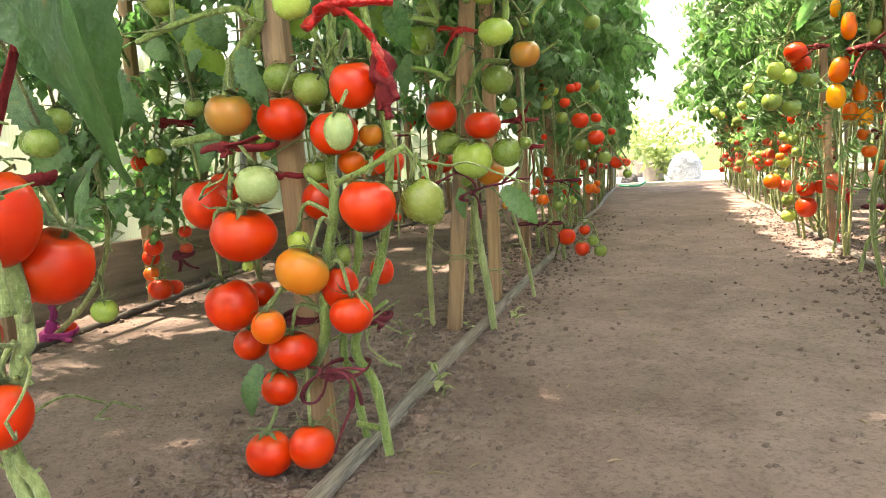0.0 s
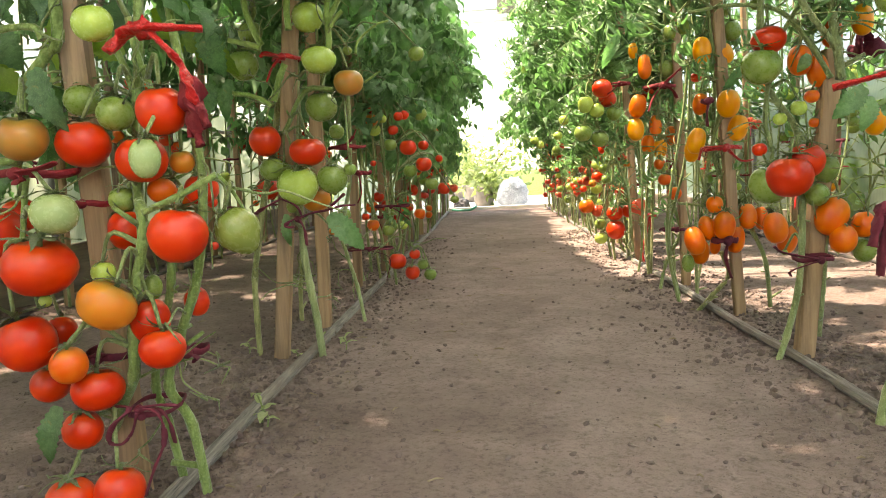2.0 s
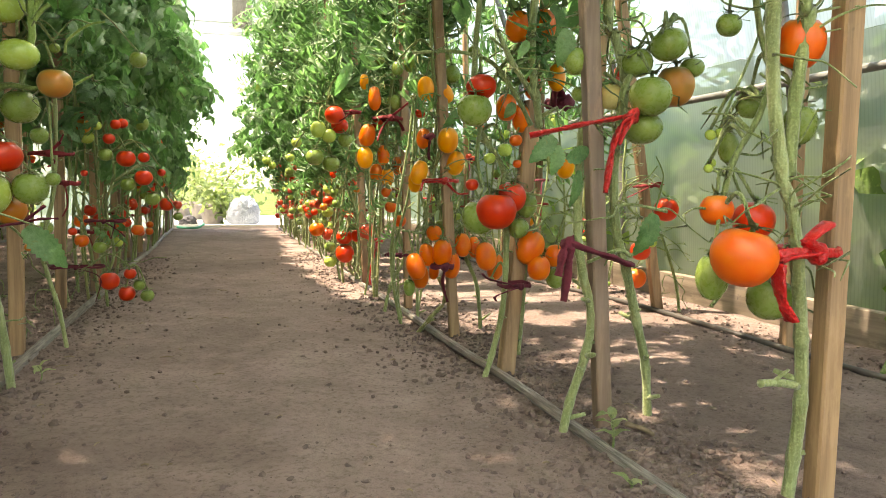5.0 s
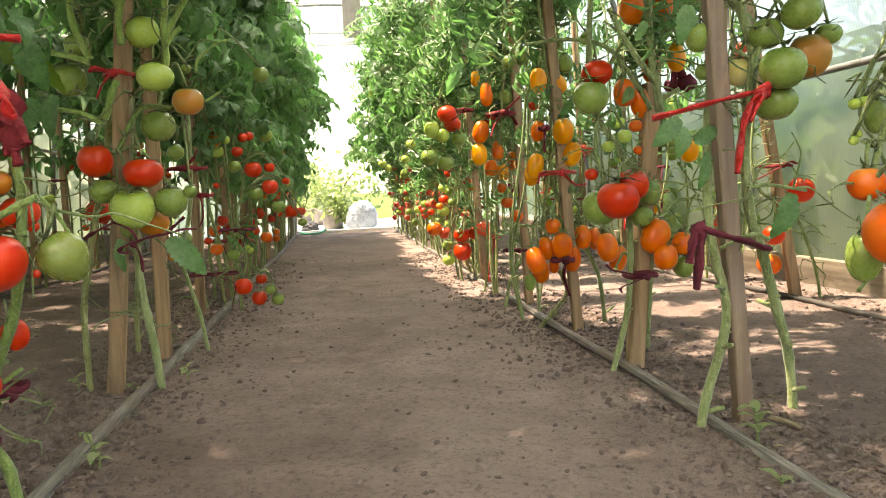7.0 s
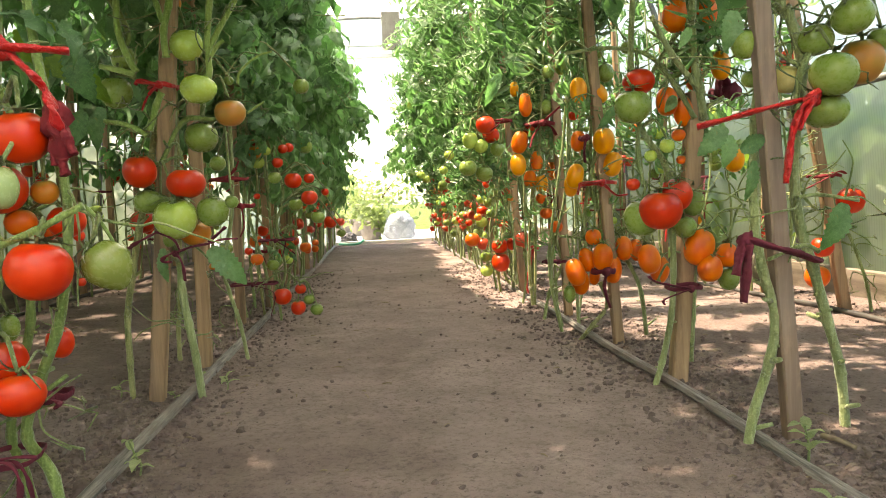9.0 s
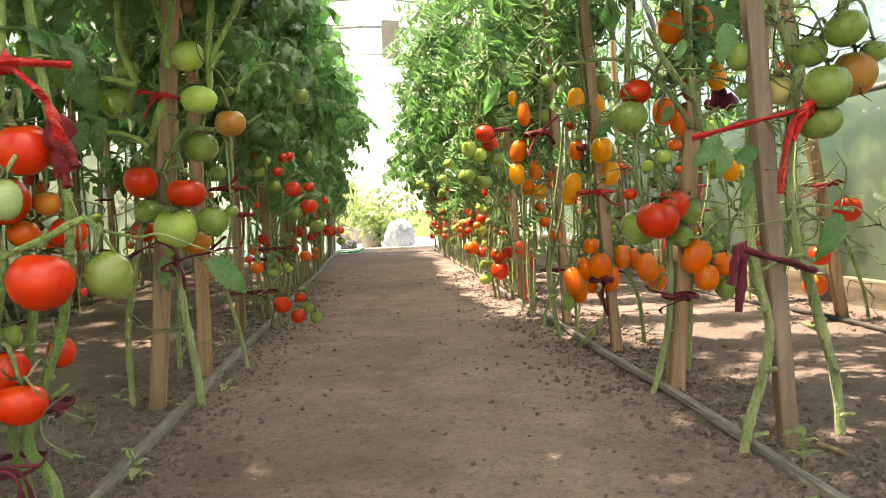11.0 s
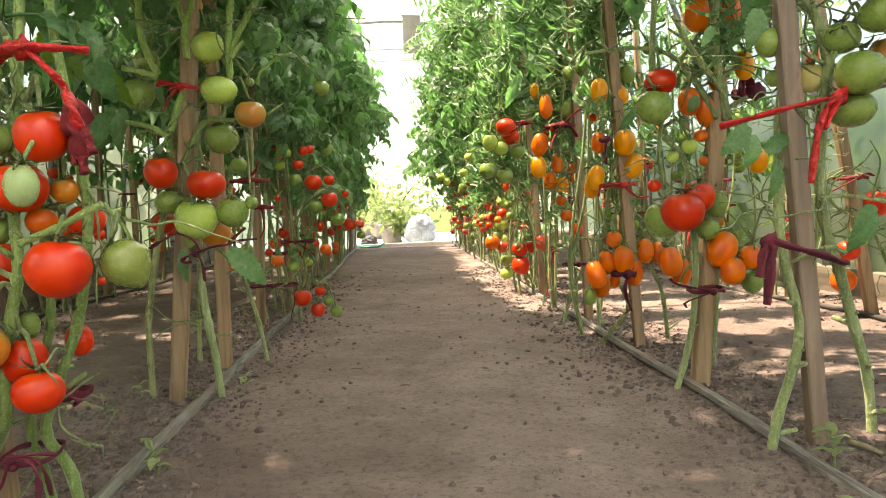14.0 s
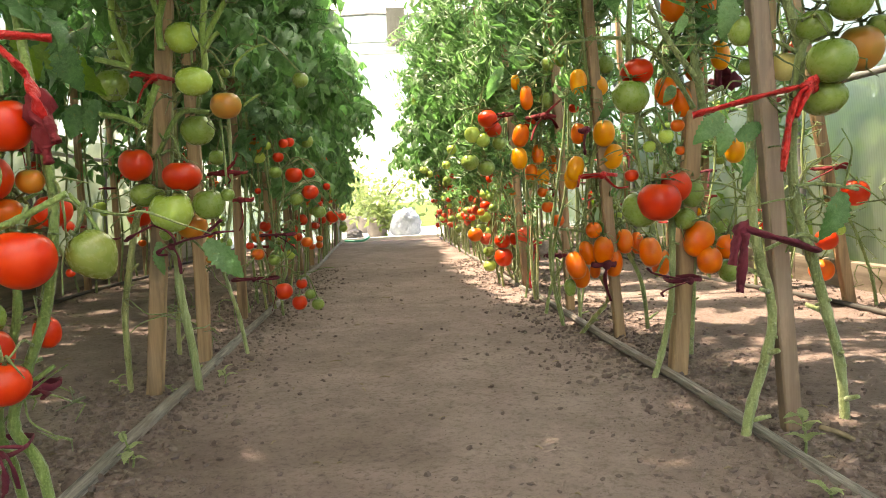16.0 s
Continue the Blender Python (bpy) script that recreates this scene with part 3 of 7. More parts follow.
def leaflet(verts, faces, m, length, width, curl, fold, wave, rng, nl=6, tooth=0.2):
    """One leaflet along +x of the frame m: pointed, toothed, folded at the midrib and curled under."""
    base = len(verts)
    teeth = rng.uniform(0, 6)
    across = (-2, -1, 0, 1, 2) if nl > 2 else (-2, 0, 2)
    row = len(across)
    for i in range(nl + 1):
        f = i / nl
        w = width * 0.5 * (math.sin(math.pi * min(1, f * 0.93 + 0.07)) ** 0.75) * (1 - 0.35 * f) * (1 + tooth if i % 2 else 1 - tooth)
        bend = curl * f * f
        x, z = length * f * math.cos(bend * 0.6), -length * f * math.sin(bend * 0.6)
        for k in across:
            q = k / 2
            zz = z + abs(q) * w * math.sin(fold) * (1 if abs(k) < 2 else 0.75) + wave * width * math.sin(f * 9 + k * 1.7 + teeth) * abs(q)
            verts.append(m @ Vector((x, q * w * math.cos(fold), zz)))
    for i in range(nl):
        for k in range(row - 1):
            a = base + i * row + k
            faces.append((a, a + 1, a + row + 1, a + row))


def leaf_mesh(name, seed, kind, mat, fine=6):
    """A tomato leaf of unit length along +x: a stalk with pairs of leaflets and one at the tip."""
    rng = random.Random(seed)
    verts, faces = [], []
    sag = rng.uniform(0.5, 1.0) if kind == "broad" else rng.uniform(0.9, 1.5)
    def along(f):
        a = sag * f
        return Vector((0.75 * math.sin(a) / sag, 0.05 * math.sin(f * 3 + seed), -0.75 * (1 - math.cos(a)) / sag))
    k = 8 if fine > 5 else 3
    pts = [along(i / k) for i in range(k + 1)]
    tube_data(pts, [0.014 - 0.0096 * i / k for i in range(k + 1)], 5 if fine > 5 else 3, verts=verts, faces=faces)
    pairs = 4
    for j in range(pairs + 1):
        f = 0.30 + 0.70 * j / pairs
        o, a = along(f), -sag * f
        for side in ((-1, 1) if j < pairs else (0,)):
            size = (0.22 + 0.10 * math.sin(f * 3)) * rng.uniform(0.8, 1.15) * (1.25 if side == 0 else 1)
            yaw = side * rng.uniform(0.9, 1.35)
            droop = rng.uniform(0.2, 0.9) if kind == "broad" else rng.uniform(0.7, 1.5)
            m = Matrix.Translation(o) @ Matrix.Rotation(-a, 4, "Y") @ Matrix.Rotation(yaw, 4, "Z") @ Matrix.Rotation(droop, 4, "Y") @ Matrix.Rotation(rng.uniform(-0.5, 0.5), 4, "X")
            if kind == "broad":
                leaflet(verts, faces, m, size, size * (rng.uniform(0.42, 0.58) if fine > 2 else rng.uniform(0.66, 0.80)), rng.uniform(0.4, 1.4), rng.uniform(0.05, 0.6), 0.14, rng, fine, 0.28)
            else:
                leaflet(verts, faces, m, size * 1.15, size * rng.uniform(0.27, 0.40), rng.uniform(0.6, 2.0), rng.uniform(0.5, 1.1), 0.09, rng, min(6, fine))
    return mesh_of(name, verts, faces, mat)


LEAVES = {
    "broad": [leaf_mesh("broad_tomato_leaf", s, "broad", LEAF_DARK, 7) for s in range(6)],
    "curl": [leaf_mesh("curled_tomato_leaf", 20 + s, "curl", LEAF_PALE) for s in range(6)],
    "broad_far": [leaf_mesh("broad_tomato_leaf_far", 40 + s, "broad", LEAF_DARK, 3) for s in range(6)],
    "broad_top": [leaf_mesh("broad_tomato_leaf_top", 80 + s, "broad", LEAF_DARK, 2) for s in range(3)],
    "curl_far": [leaf_mesh("curled_tomato_leaf_far", 60 + s, "curl", LEAF_PALE, 2) for s in range(6)],
}


def single_leaf_mesh(seed, mat):
    rng = random.Random(seed)
    verts, faces = [], []
    leaflet(verts, faces, Matrix.Identity(4), 1.0, 0.62, 0.5, 0.30, 0.05, rng, 18, 0.11)
    return mesh_of("large_leaflet", verts, faces, mat)


# Darker copy of the broad leaf: shade put into the colour of near leaves.
LEAF_SHADED = leaf_material("shaded_leaf", (0.020, 0.066, 0.022), (0.034, 0.098, 0.034), (0.060, 0.14, 0.052), (0.9, 1.25, 0.6))
# Brighter, yellower copy: sunlight shining through the leaf is put into its colour.
LEAF_BACKLIT = leaf_material("backlit_leaf", (0.10, 0.19, 0.030), (0.16, 0.275, 0.045), (0.22, 0.34, 0.07), (1.5, 1.7, 0.6))
BIG_LEAVES = [single_leaf_mesh(s, LEAF_DARK) for s in (31, 32, 33)]


class Plant:
    """A tomato plant at its base: an Empty with stems, leaves and fruit."""

    def __init__(self, x, y, label, leaf="broad", seed=0):
        self.root = new("tomato_plant")
        self.base = Vector((x, y, soil_height(x, y)))
        self.root.location = self.base
        tagged(self.root, label, "tomato plant", "tomato plants")
        self.leaf_kind, self.rng, self.path = leaf, random.Random(seed), []
        self.reach = 9.0

    def rel(self, p):
        return Vector(p) - self.base

    def stem(self, pts, r0=0.008, r1=0.006, mat=None, stubs=2):
        n = 6 * (len(pts) - 1) + 1
        ps = spline([self.rel((p[0], p[1], -0.03 if p[2] < 0.012 else p[2])) for p in pts], n)
        rr = [0.68 * (r0 + (r1 - r0) * i / (n - 1)) * (1.0 + (0.16 if i % 6 == 0 else 0)) for i in range(n)]
        v, f = tube_data(ps, rr, 8, 1.0, 0.045, self.rng)
        for _ in range(stubs):
            i = self.rng.randrange(2, n - 1)
            a = self.rng.uniform(0, 6.28)
            d = Vector((math.cos(a), math.sin(a), self.rng.uniform(0.2, 0.8))).normalized() * self.rng.uniform(0.015, 0.05)
            tube_data([ps[i], ps[i] + d * 0.6, ps[i] + d], [rr[i] * 0.6, rr[i] * 0.5, rr[i] * 0.42], 6, verts=v, faces=f)
        if r0 > 0.0075 and ps[0].z < 0.05:
            for _ in range(9):
                i = self.rng.randrange(1, max(3, n * 2 // 3))
                a = self.rng.uniform(0, 6.28)
                d = Vector((math.cos(a), math.sin(a), self.rng.uniform(-0.3, 0.9))).normalized() * self.rng.uniform(0.006, 0.016)
                tube_data([ps[i], ps[i] + d * 0.7, ps[i] + d], [rr[i] * 0.45, rr[i] * 0.3, rr[i] * 0.34], 5, verts=v, faces=f)
        self.path += [p + self.base for p in ps]
        return shared("stem", mesh_of("stem", v, f, mat or STEM), self.root)

    def near(self, p):
        return min(self.path, key=lambda q: (q - p).length + 0.6 * max(0, p.z - q.z)) if self.path else self.base

    def fruit(self, kind, colour, x, y, z, w, h=0, tilt=0, turn=None):
        h = h or w * {"r": 0.92, "b": 0.80, "p": 1.35, "o": 1.2, "s": 0.92, "e": 1.15}[kind]
        turn = self.rng.uniform(0, 360) if turn is None else turn
        ob = shared("tomato", self.rng.choice(FRUIT[kind]), self.root,
                    Matrix.Translation(self.rel((x, y, z))) @ Matrix.Rotation(radians(tilt), 4, "Y") @ Matrix.Rotation(radians(self.rng.uniform(-14, 14)), 4, "X") @ Matrix.Rotation(radians(turn), 4, "Z") @ Matrix.Diagonal((w, w, h, 1)), SKIN[colour],
                    {"R": "ripe red tomato", "M": "pinkish red tomato", "O": "orange tomato", "A": "orange-red tomato", "Y": "amber yellow tomato", "B": "tomato turning from green to orange", "G": "unripe green tomato", "g": "pale green unripe tomato", "V": "whitish green unripe tomato", "C": "creamy yellow tomato", "P": "olive green pear-shaped tomato", "T": "tomato mottled green and dull orange"}[colour])
        shared("calyx", CALYXES[self.rng.randrange(4)], ob, Matrix.Rotation(self.rng.uniform(0, 6), 4, "Z"))
        top = Vector((x, y, z)) + Matrix.Rotation(radians(tilt), 3, "Y") @ Vector((0, 0, h * 0.5))
        goal = self.near(top + Vector((0, 0, 0.02)))
        if (goal - top).length < 0.35:
            mid = (top + goal) / 2 + Vector((self.rng.uniform(-0.01, 0.01), self.rng.uniform(-0.01, 0.01), 0.012 + 0.25 * (goal - top).length))
            a, b, c = self.rel(top), self.rel(mid), self.rel(goal)
            v, f = tube_data(spline([a, b, c], 8), [0.0024, 0.0026, 0.0027, 0.003, 0.0032, 0.0033, 0.0036, 0.004], 5)
            shared("fruit_stalk", mesh_of("fruit_stalk", v, f, STEM), self.root)
        return ob

    def shoots(self, z0, z1, n, mat=None):
        """Thin side shoots, dry fruit stalks and leaf stalks about the stem."""
        r, v, f = self.rng, [], []
        near = [q for q in self.path if z0 <= q.z <= z1] or [self.base]
        for _ in range(n):
            p = r.choice(near) - self.base
            d = Vector((r.uniform(-1, 1), r.uniform(-1, 0.6), r.uniform(-0.5, 0.9))).normalized()
            pts = [p]
            for _ in range(r.randint(2, 4)):
                d = (d + Vector((r.uniform(-0.7, 0.7), r.uniform(-0.7, 0.7), r.uniform(-0.8, 0.5)))).normalized()
                pts.append(pts[-1] + d * r.uniform(0.015, 0.045))
            m = 4 * (len(pts) - 1) + 1
            tube_data(spline(pts, m), [0.0021 - 0.0012 * i / m for i in range(m)], 5, verts=v, faces=f)
            for _ in range(r.randint(0, 2)):
                q = pts[-1]
                tube_data([q, q + Vector((r.uniform(-1, 1), r.uniform(-1, 1), r.uniform(-1, 0.7))) * 0.016, q + Vector((r.uniform(-1, 1), r.uniform(-1, 1), r.uniform(-1, 0.5))) * 0.028], [0.0016, 0.0018, 0.0006], 4, verts=v, faces=f)
        return tagged(shared("shoot_tangle", mesh_of("shoot_tangle", v, f, mat or SHOOT), self.root), "thin green side shoots and dry stalks", kind="stuff")

    def thicket(self, stems, leaves, lean=0.0, y0=-0.17, y1=0.17):
        """Extra thin stems from the soil and small low leaves, as where plants crowd together."""
        r, (x, y, _) = self.rng, self.base
        for _ in range(stems):
            a, b = r.uniform(-0.08, 0.08), r.uniform(y0, y1)
            self.stem([(x + a, y + b, -0.01), (x + a + r.uniform(-0.05, 0.04), y + b, r.uniform(0.12, 0.25)), (x + a * 0.6, y + b * 0.8, r.uniform(0.4, 0.6)), (x + a * 0.3, y + b * 0.6, r.uniform(0.75, 1.0))], r.uniform(0.006, 0.010), 0.005, r.choice((PALE_STEM, OLD_STEM, STEM)), 3)
        self.foliage(0.24, 0.66, leaves, 0.14, lean, kind="curl_far" if self.leaf_kind == "curl" else "broad_far")

    def leaf(self, p, size, azim, droop, kind=None, roll=0.0):
        me = self.rng.choice(LEAVES[kind or self.leaf_kind])
        if p[0] + 0.55 * size * math.cos(azim) + 0.435 * p[2] > self.reach:
            azim = math.pi - azim
            if p[0] + 0.435 * p[2] > self.reach:
                return None
        return shared("leaf", me, self.root, Matrix.Translation(self.rel(p)) @ Matrix.Rotation(azim, 4, "Z") @ Matrix.Rotation(droop, 4, "Y") @ Matrix.Rotation(roll, 4, "X") @ Matrix.Scale(size, 4))

    def big_leaf(self, p, tip, width, roll=0.0, n=0):
        """One large leaflet from p to tip."""
        p, tip = Vector(p), Vector(tip)
        d = tip - p
        x = d.normalized()
        z = Vector((0.25, -1.0, 0.3))
        z = (z - x * z.dot(x)).normalized()
        q = Matrix((x, z.cross(x), z)).transposed().to_4x4()
        return shared("leaf", BIG_LEAVES[n % 3], self.root, Matrix.Translation(self.rel(p)) @ q @ Matrix.Rotation(radians(roll), 4, "X") @ Matrix.Rotation(-0.3 if n // 10 == 1 else 0.0, 4, "Y") @ Matrix.Diagonal((d.length, width / 0.62, d.length, 1)), {0: None, 1: LEAF_SHADED, 2: LEAF_BACKLIT}[n // 10])

    def canopy(self, z0, z1, n, size, reach):
        """The crowded top growth, joined: leaves on branches that reach out sideways by reach on both sides. Much of it
        is added out of view to block sun.
        """
        r, vs, fs, k = self.rng, [], [], 0
        sets = [np.array([tuple(v.co) for v in me.vertices]) for me in LEAVES["broad_top"]]
        polys = [[tuple(p.vertices) for p in me.polygons] for me in LEAVES["broad_top"]]
        bv, bf = [], []
        for x0, x1, y0 in reach:
            a = self.near(self.base + Vector((0, 0, z0)))
            tube_data(spline([self.rel(a), self.rel((x0 * 0.5 + x1 * 0.5, y0, (a.z + z1) / 2)), self.rel((x1, y0, z1))], 12), [0.006 - 0.0003 * i for i in range(12)], 6, verts=bv, faces=bf)
        shared("branch", mesh_of("branch", bv, bf, STEM), self.root)
        for i in range(n):
            x0, x1, y0 = r.choice(reach)
            f = r.random()
            p = self.rel((x0 + (x1 - x0) * f + r.uniform(-0.08, 0.08), y0 + r.uniform(-0.14, 0.14), z0 + (z1 - z0) * f + r.uniform(-0.1, 0.1)))
            w = p + self.base
            if w.x + 0.435 * w.z + 0.08 > self.reach:
                continue
            m = Matrix.Translation(p) @ Matrix.Rotation(r.uniform(0, 6.28), 4, "Z") @ Matrix.Rotation(r.uniform(-0.4, 0.3), 4, "Y") @ Matrix.Scale(size * r.uniform(0.8, 1.25), 4)
            m = np.array(m)
            j = r.randrange(3)
            vs.append(sets[j] @ m[:3, :3].T + m[:3, 3])
            fs += [tuple(q + k for q in poly) for poly in polys[j]]
            k += len(sets[j])
        me = mesh_of("upper_leaves", np.concatenate(vs).tolist(), fs, LEAF_DARK if self.leaf_kind == "broad" else LEAF_PALE)
        return tagged(shared("upper_leaves", me, self.root), "dense mass of leaves at the plant top, partly added unseen for shade", kind="stuff")

    def foliage(self, z0, z1, n, size=0.30, lean=0.0, lo=0.1, hi=0.9, behind=False, kind=None):
        """Leaves up the stem from z0 to z1, more of them towards the aisle by lean (in x)."""
        r = self.rng
        for i in range(n):
            z = z0 + (z1 - z0) * (i + r.random()) / n
            level = [q for q in self.path if abs(q.z - z) < 0.07]
            near = r.choice(level) if level else min(self.path, key=lambda q: abs(q.z - z))
            a = r.uniform(0, 2 * math.pi)
            if lean and r.random() < 0.45:
                a = (0 if lean > 0 else math.pi) + r.uniform(-0.9, 0.9)
            if behind:
                a = math.pi / 2 + r.uniform(-1.1, 1.1)
            self.leaf((near.x, near.y, z), size * r.uniform(0.75, 1.25), a, r.uniform(lo, hi) - 0.45 + r.uniform(-0.35, 0.35), kind, r.uniform(-0.8, 0.8))


def stake(x, y, top, width=0.040, mat=None, turn=0.0, label=""):
    """A sawn wooden stake from the soil to the point top."""
    rng = random.Random(int(x * 977 + y * 131))
    a, b = Vector((x, y, -0.08)), Vector(top)
    n, verts, faces = 9, [], []
    prof = [(-1, -1 + 0.2), (-1 + 0.2, -1), (1 - 0.2, -1), (1, -1 + 0.2), (1, 1 - 0.2), (1 - 0.2, 1), (-1 + 0.2, 1), (-1, 1 - 0.2)]
    for i in range(n):
        f = i / (n - 1)
        c = a.lerp(b, f) + Vector((0.004 * math.sin(f * 3 + x * 9), 0.004 * math.sin(f * 2.3 + y * 7), 0))
        s = width / 2 * (1 + rng.uniform(-0.03, 0.03))
        for px, py in prof:
            ca, sa = math.cos(turn), math.sin(turn)
            verts.append(c + Vector((px * s * ca - py * s * 0.85 * sa, px * s * sa + py * s * 0.85 * ca, 0)) - Vector((x, y, 0)))
    for i in range(n - 1):
        for k in range(8):
            p, q = i * 8 + k, i * 8 + (k + 1) % 8
            faces.append((p, q, q + 8, p + 8))
    faces += [tuple(reversed(range(8))), tuple(range((n - 1) * 8, n * 8))]
    ob = shared("wooden_stake", mesh_of("wooden_stake", verts, faces, mat or STAKE_TAN, False), None, pose(x, y, 0))
    return tagged(ob, label or "rough sawn brown wooden stake driven into the soil", "stake", "plant stakes")


def ribbon_data(pts, width, thick, seed, verts, faces, n=None):
    """A crumpled strip of cloth along pts."""
    rng = random.Random(seed)
    n = n or 10 * (len(pts) - 1) + 1
    ps = spline(pts, n)
    ph = rng.uniform(0, 6)
    rr = [width / 2 * (0.92 + 0.14 * math.sin(i * 0.45 + ph) + rng.uniform(-0.05, 0.05)) for i in range(n)]
    base = len(verts)
    tube_data(ps, rr, 10, thick / width, 0.05, rng, verts, faces)
    for i in range(base, len(verts)):
        verts[i] = verts[i] + Vector((rng.uniform(-1, 1), rng.uniform(-1, 1), rng.uniform(-1, 1))) * width * 0.025
    return verts, faces


def tie(centre, rx, ry, mat, tails=(), width=0.012, label="", slope=0.0, knot=(0, -1), seed=0):
    """A strip of cloth looped round stake and stem, knotted, with its ends hanging."""
    c = Vector(centre)
    th = new("cloth_tie")
    th.location = c
    ring = [Vector((rx * math.cos(a), ry * math.sin(a), slope * rx * math.cos(a) + 0.002 * math.sin(3 * a))) for a in [2 * math.pi * i / 10 for i in range(11)]]
    v, f = ribbon_data(ring, width * 0.35, width * 0.75, seed, [], [], 34)
    shared("loop", mesh_of("loop", v, f, mat), th)
    k = Vector((knot[0] * rx, knot[1] * ry, slope * knot[0] * rx))
    bm = bmesh.new()
    bmesh.ops.create_icosphere(bm, subdivisions=2, radius=width * 0.62)
    for p in bm.verts:
        p.co = p.co * (1 + 0.35 * noise.noise(p.co * 90 + c)) + k
    part("knot", bm, mat, th)
    for i, pts in enumerate(tails):
        v, f = ribbon_data([k] + [Vector(q) - c for q in pts], width, width * 0.3, seed + i + 1, [], [])
        shared("tail", mesh_of("tail", v, f, mat), th)
    return tagged(th, label or "dark maroon cloth strip tied round the stake", "cloth tie", "cloth ties")



def strip_tie(label, mat, strips, knots=(), width=0.016, seed=0):
    """Cloth strips along given lines, with knots where they meet."""
    c = Vector(strips[0][0])
    th = new("cloth_tie")
    th.location = c
    for i, pts in enumerate(strips):
        v, f = ribbon_data([Vector(q) - c for q in pts], width, width * 0.45, seed + i, [], [])
        shared("strip", mesh_of("strip", v, f, mat), th)
    for q in knots:
        bm = bmesh.new()
        bmesh.ops.create_icosphere(bm, subdivisions=2, radius=width * 0.58)
        for p in bm.verts:
            p.co = Vector((p.co.x, p.co.y, p.co.z * 1.2)) * (1 + 0.7 * noise.noise(p.co * 130 + c)) + Vector(q) - c
        part("knot", bm, mat, th)
    return tagged(th, label, "cloth tie", "cloth ties")


# ---- left row beside the aisle, near to far ----

near_left = Plant(-0.56, 0.02, "tall tomato plant with very large ripe red fruit and broad leaves", "broad", 1)
near_left.stem([(-0.607, 0.02, 0.049), (-0.617, 0.02, 0.124), (-0.63, 0.02, 0.173), (-0.608, 0.02, 0.251), (-0.600, 0.02, 0.307), (-0.66, 0.03, 0.62), (-0.57, 0.02, 1.1), (-0.56, 0, 1.8)], 0.011, 0.009, stubs=1)
near_left.stem([(-0.596, 0.02, 0.045), (-0.603, 0.02, 0.135), (-0.624, 0.02, 0.168), (-0.631, 0.02, 0.221), (-0.66, 0.05, 0.5), (-0.64, 0.06, 1), (-0.63, 0.06, 1.75)], 0.008, 0.006)
near_left.stem([(-0.560, -0.03, 0.30), (-0.572, -0.03, 0.360), (-0.590, -0.03, 0.43), (-0.615, -0.02, 0.47)], 0.008, 0.007, stubs=1)
near_left.fruit("b", "R", -0.597, 0, 0.370, 0.075, 0.080)
near_left.fruit("b", "R", -0.600, 0.06, 0.324, 0.066, 0.068, 24)
near_left.fruit("b", "R", -0.695, 0.1, 0.305, 0.069)
near_left.fruit("r", "R", -0.616, 0, 0.212, 0.054, 0.055)
near_left.fruit("b", "R", -0.667, 0.02, 0.269, 0.062)
near_left.fruit("r", "G", -0.83, 0.3, 0.442, 0.042)
near_left.fruit("r", "G", -0.842, 0.34, 0.47, 0.039)
near_left.big_leaf((-0.425, -0.065, 0.62), (-0.419, -0.06, 0.390), 0.050, 24, 10)
near_left.big_leaf((-0.515, -0.045, 0.66), (-0.437, -0.045, 0.418), 0.135, -10, 11)
near_left.big_leaf((-0.577, 0.1, 0.417), (-0.597, 0.08, 0.35), 0.024, 30, 12)
near_left.big_leaf((-0.87, 0.3, 0.516), (-0.802, 0.28, 0.442), 0.055, 10, 0)
near_left.big_leaf((-0.845, 0.35, 0.456), (-0.88, 0.33, 0.39), 0.05, -15, 1)
near_left.big_leaf((-0.781, 0.32, 0.407), (-0.811, 0.3, 0.339), 0.045, 20, 2)
near_left.big_leaf((-0.978, 0.4, 0.398), (-0.923, 0.38, 0.338), 0.05, 5, 0)
near_left.big_leaf((-0.847, 0.45, 0.549), (-0.794, 0.43, 0.47), 0.055, 15, 1)
near_left.stem([(-.57, .02, .9), (-.6, -.22, 1.3), (-.6, -.3, 2.0)])
near_left.stem([(-.57, .02, .9), (-.55, .22, 1.3), (-.52, .28, 2.0)])
near_left.foliage(0.85, 1.6, 10, 0.28)
# Two unseen leaf layers added overhead to keep sun off fruit and soil.
near_left.canopy(1.35, 1.85, 95, 0.34, ((-1.4, -.7, .05), (-1.4, -.5, .25), (-1.3, -.7, -.25)))
near_left.canopy(1.85, 2.12, 24, 0.34, ((-.45, 0.0, 0.0), (-.45, 0.0, 0.25)))
near_left.shoots(0.15, 0.8, 12)
stake(-0.7, -0.02, (-0.7, -0.02, 1.8), 0.04, STAKE_TAN, 0.0)
tie((-0.622, 0.05, 0.398), 0.03, 0.03, CLOTH_CRIMSON, [[(-0.562, 0.016, 0.513), (-0.568, 0.016, 0.493)]], 0.014, "crimson cloth strip tied round stem and stake", 0, (0, -1), 2)

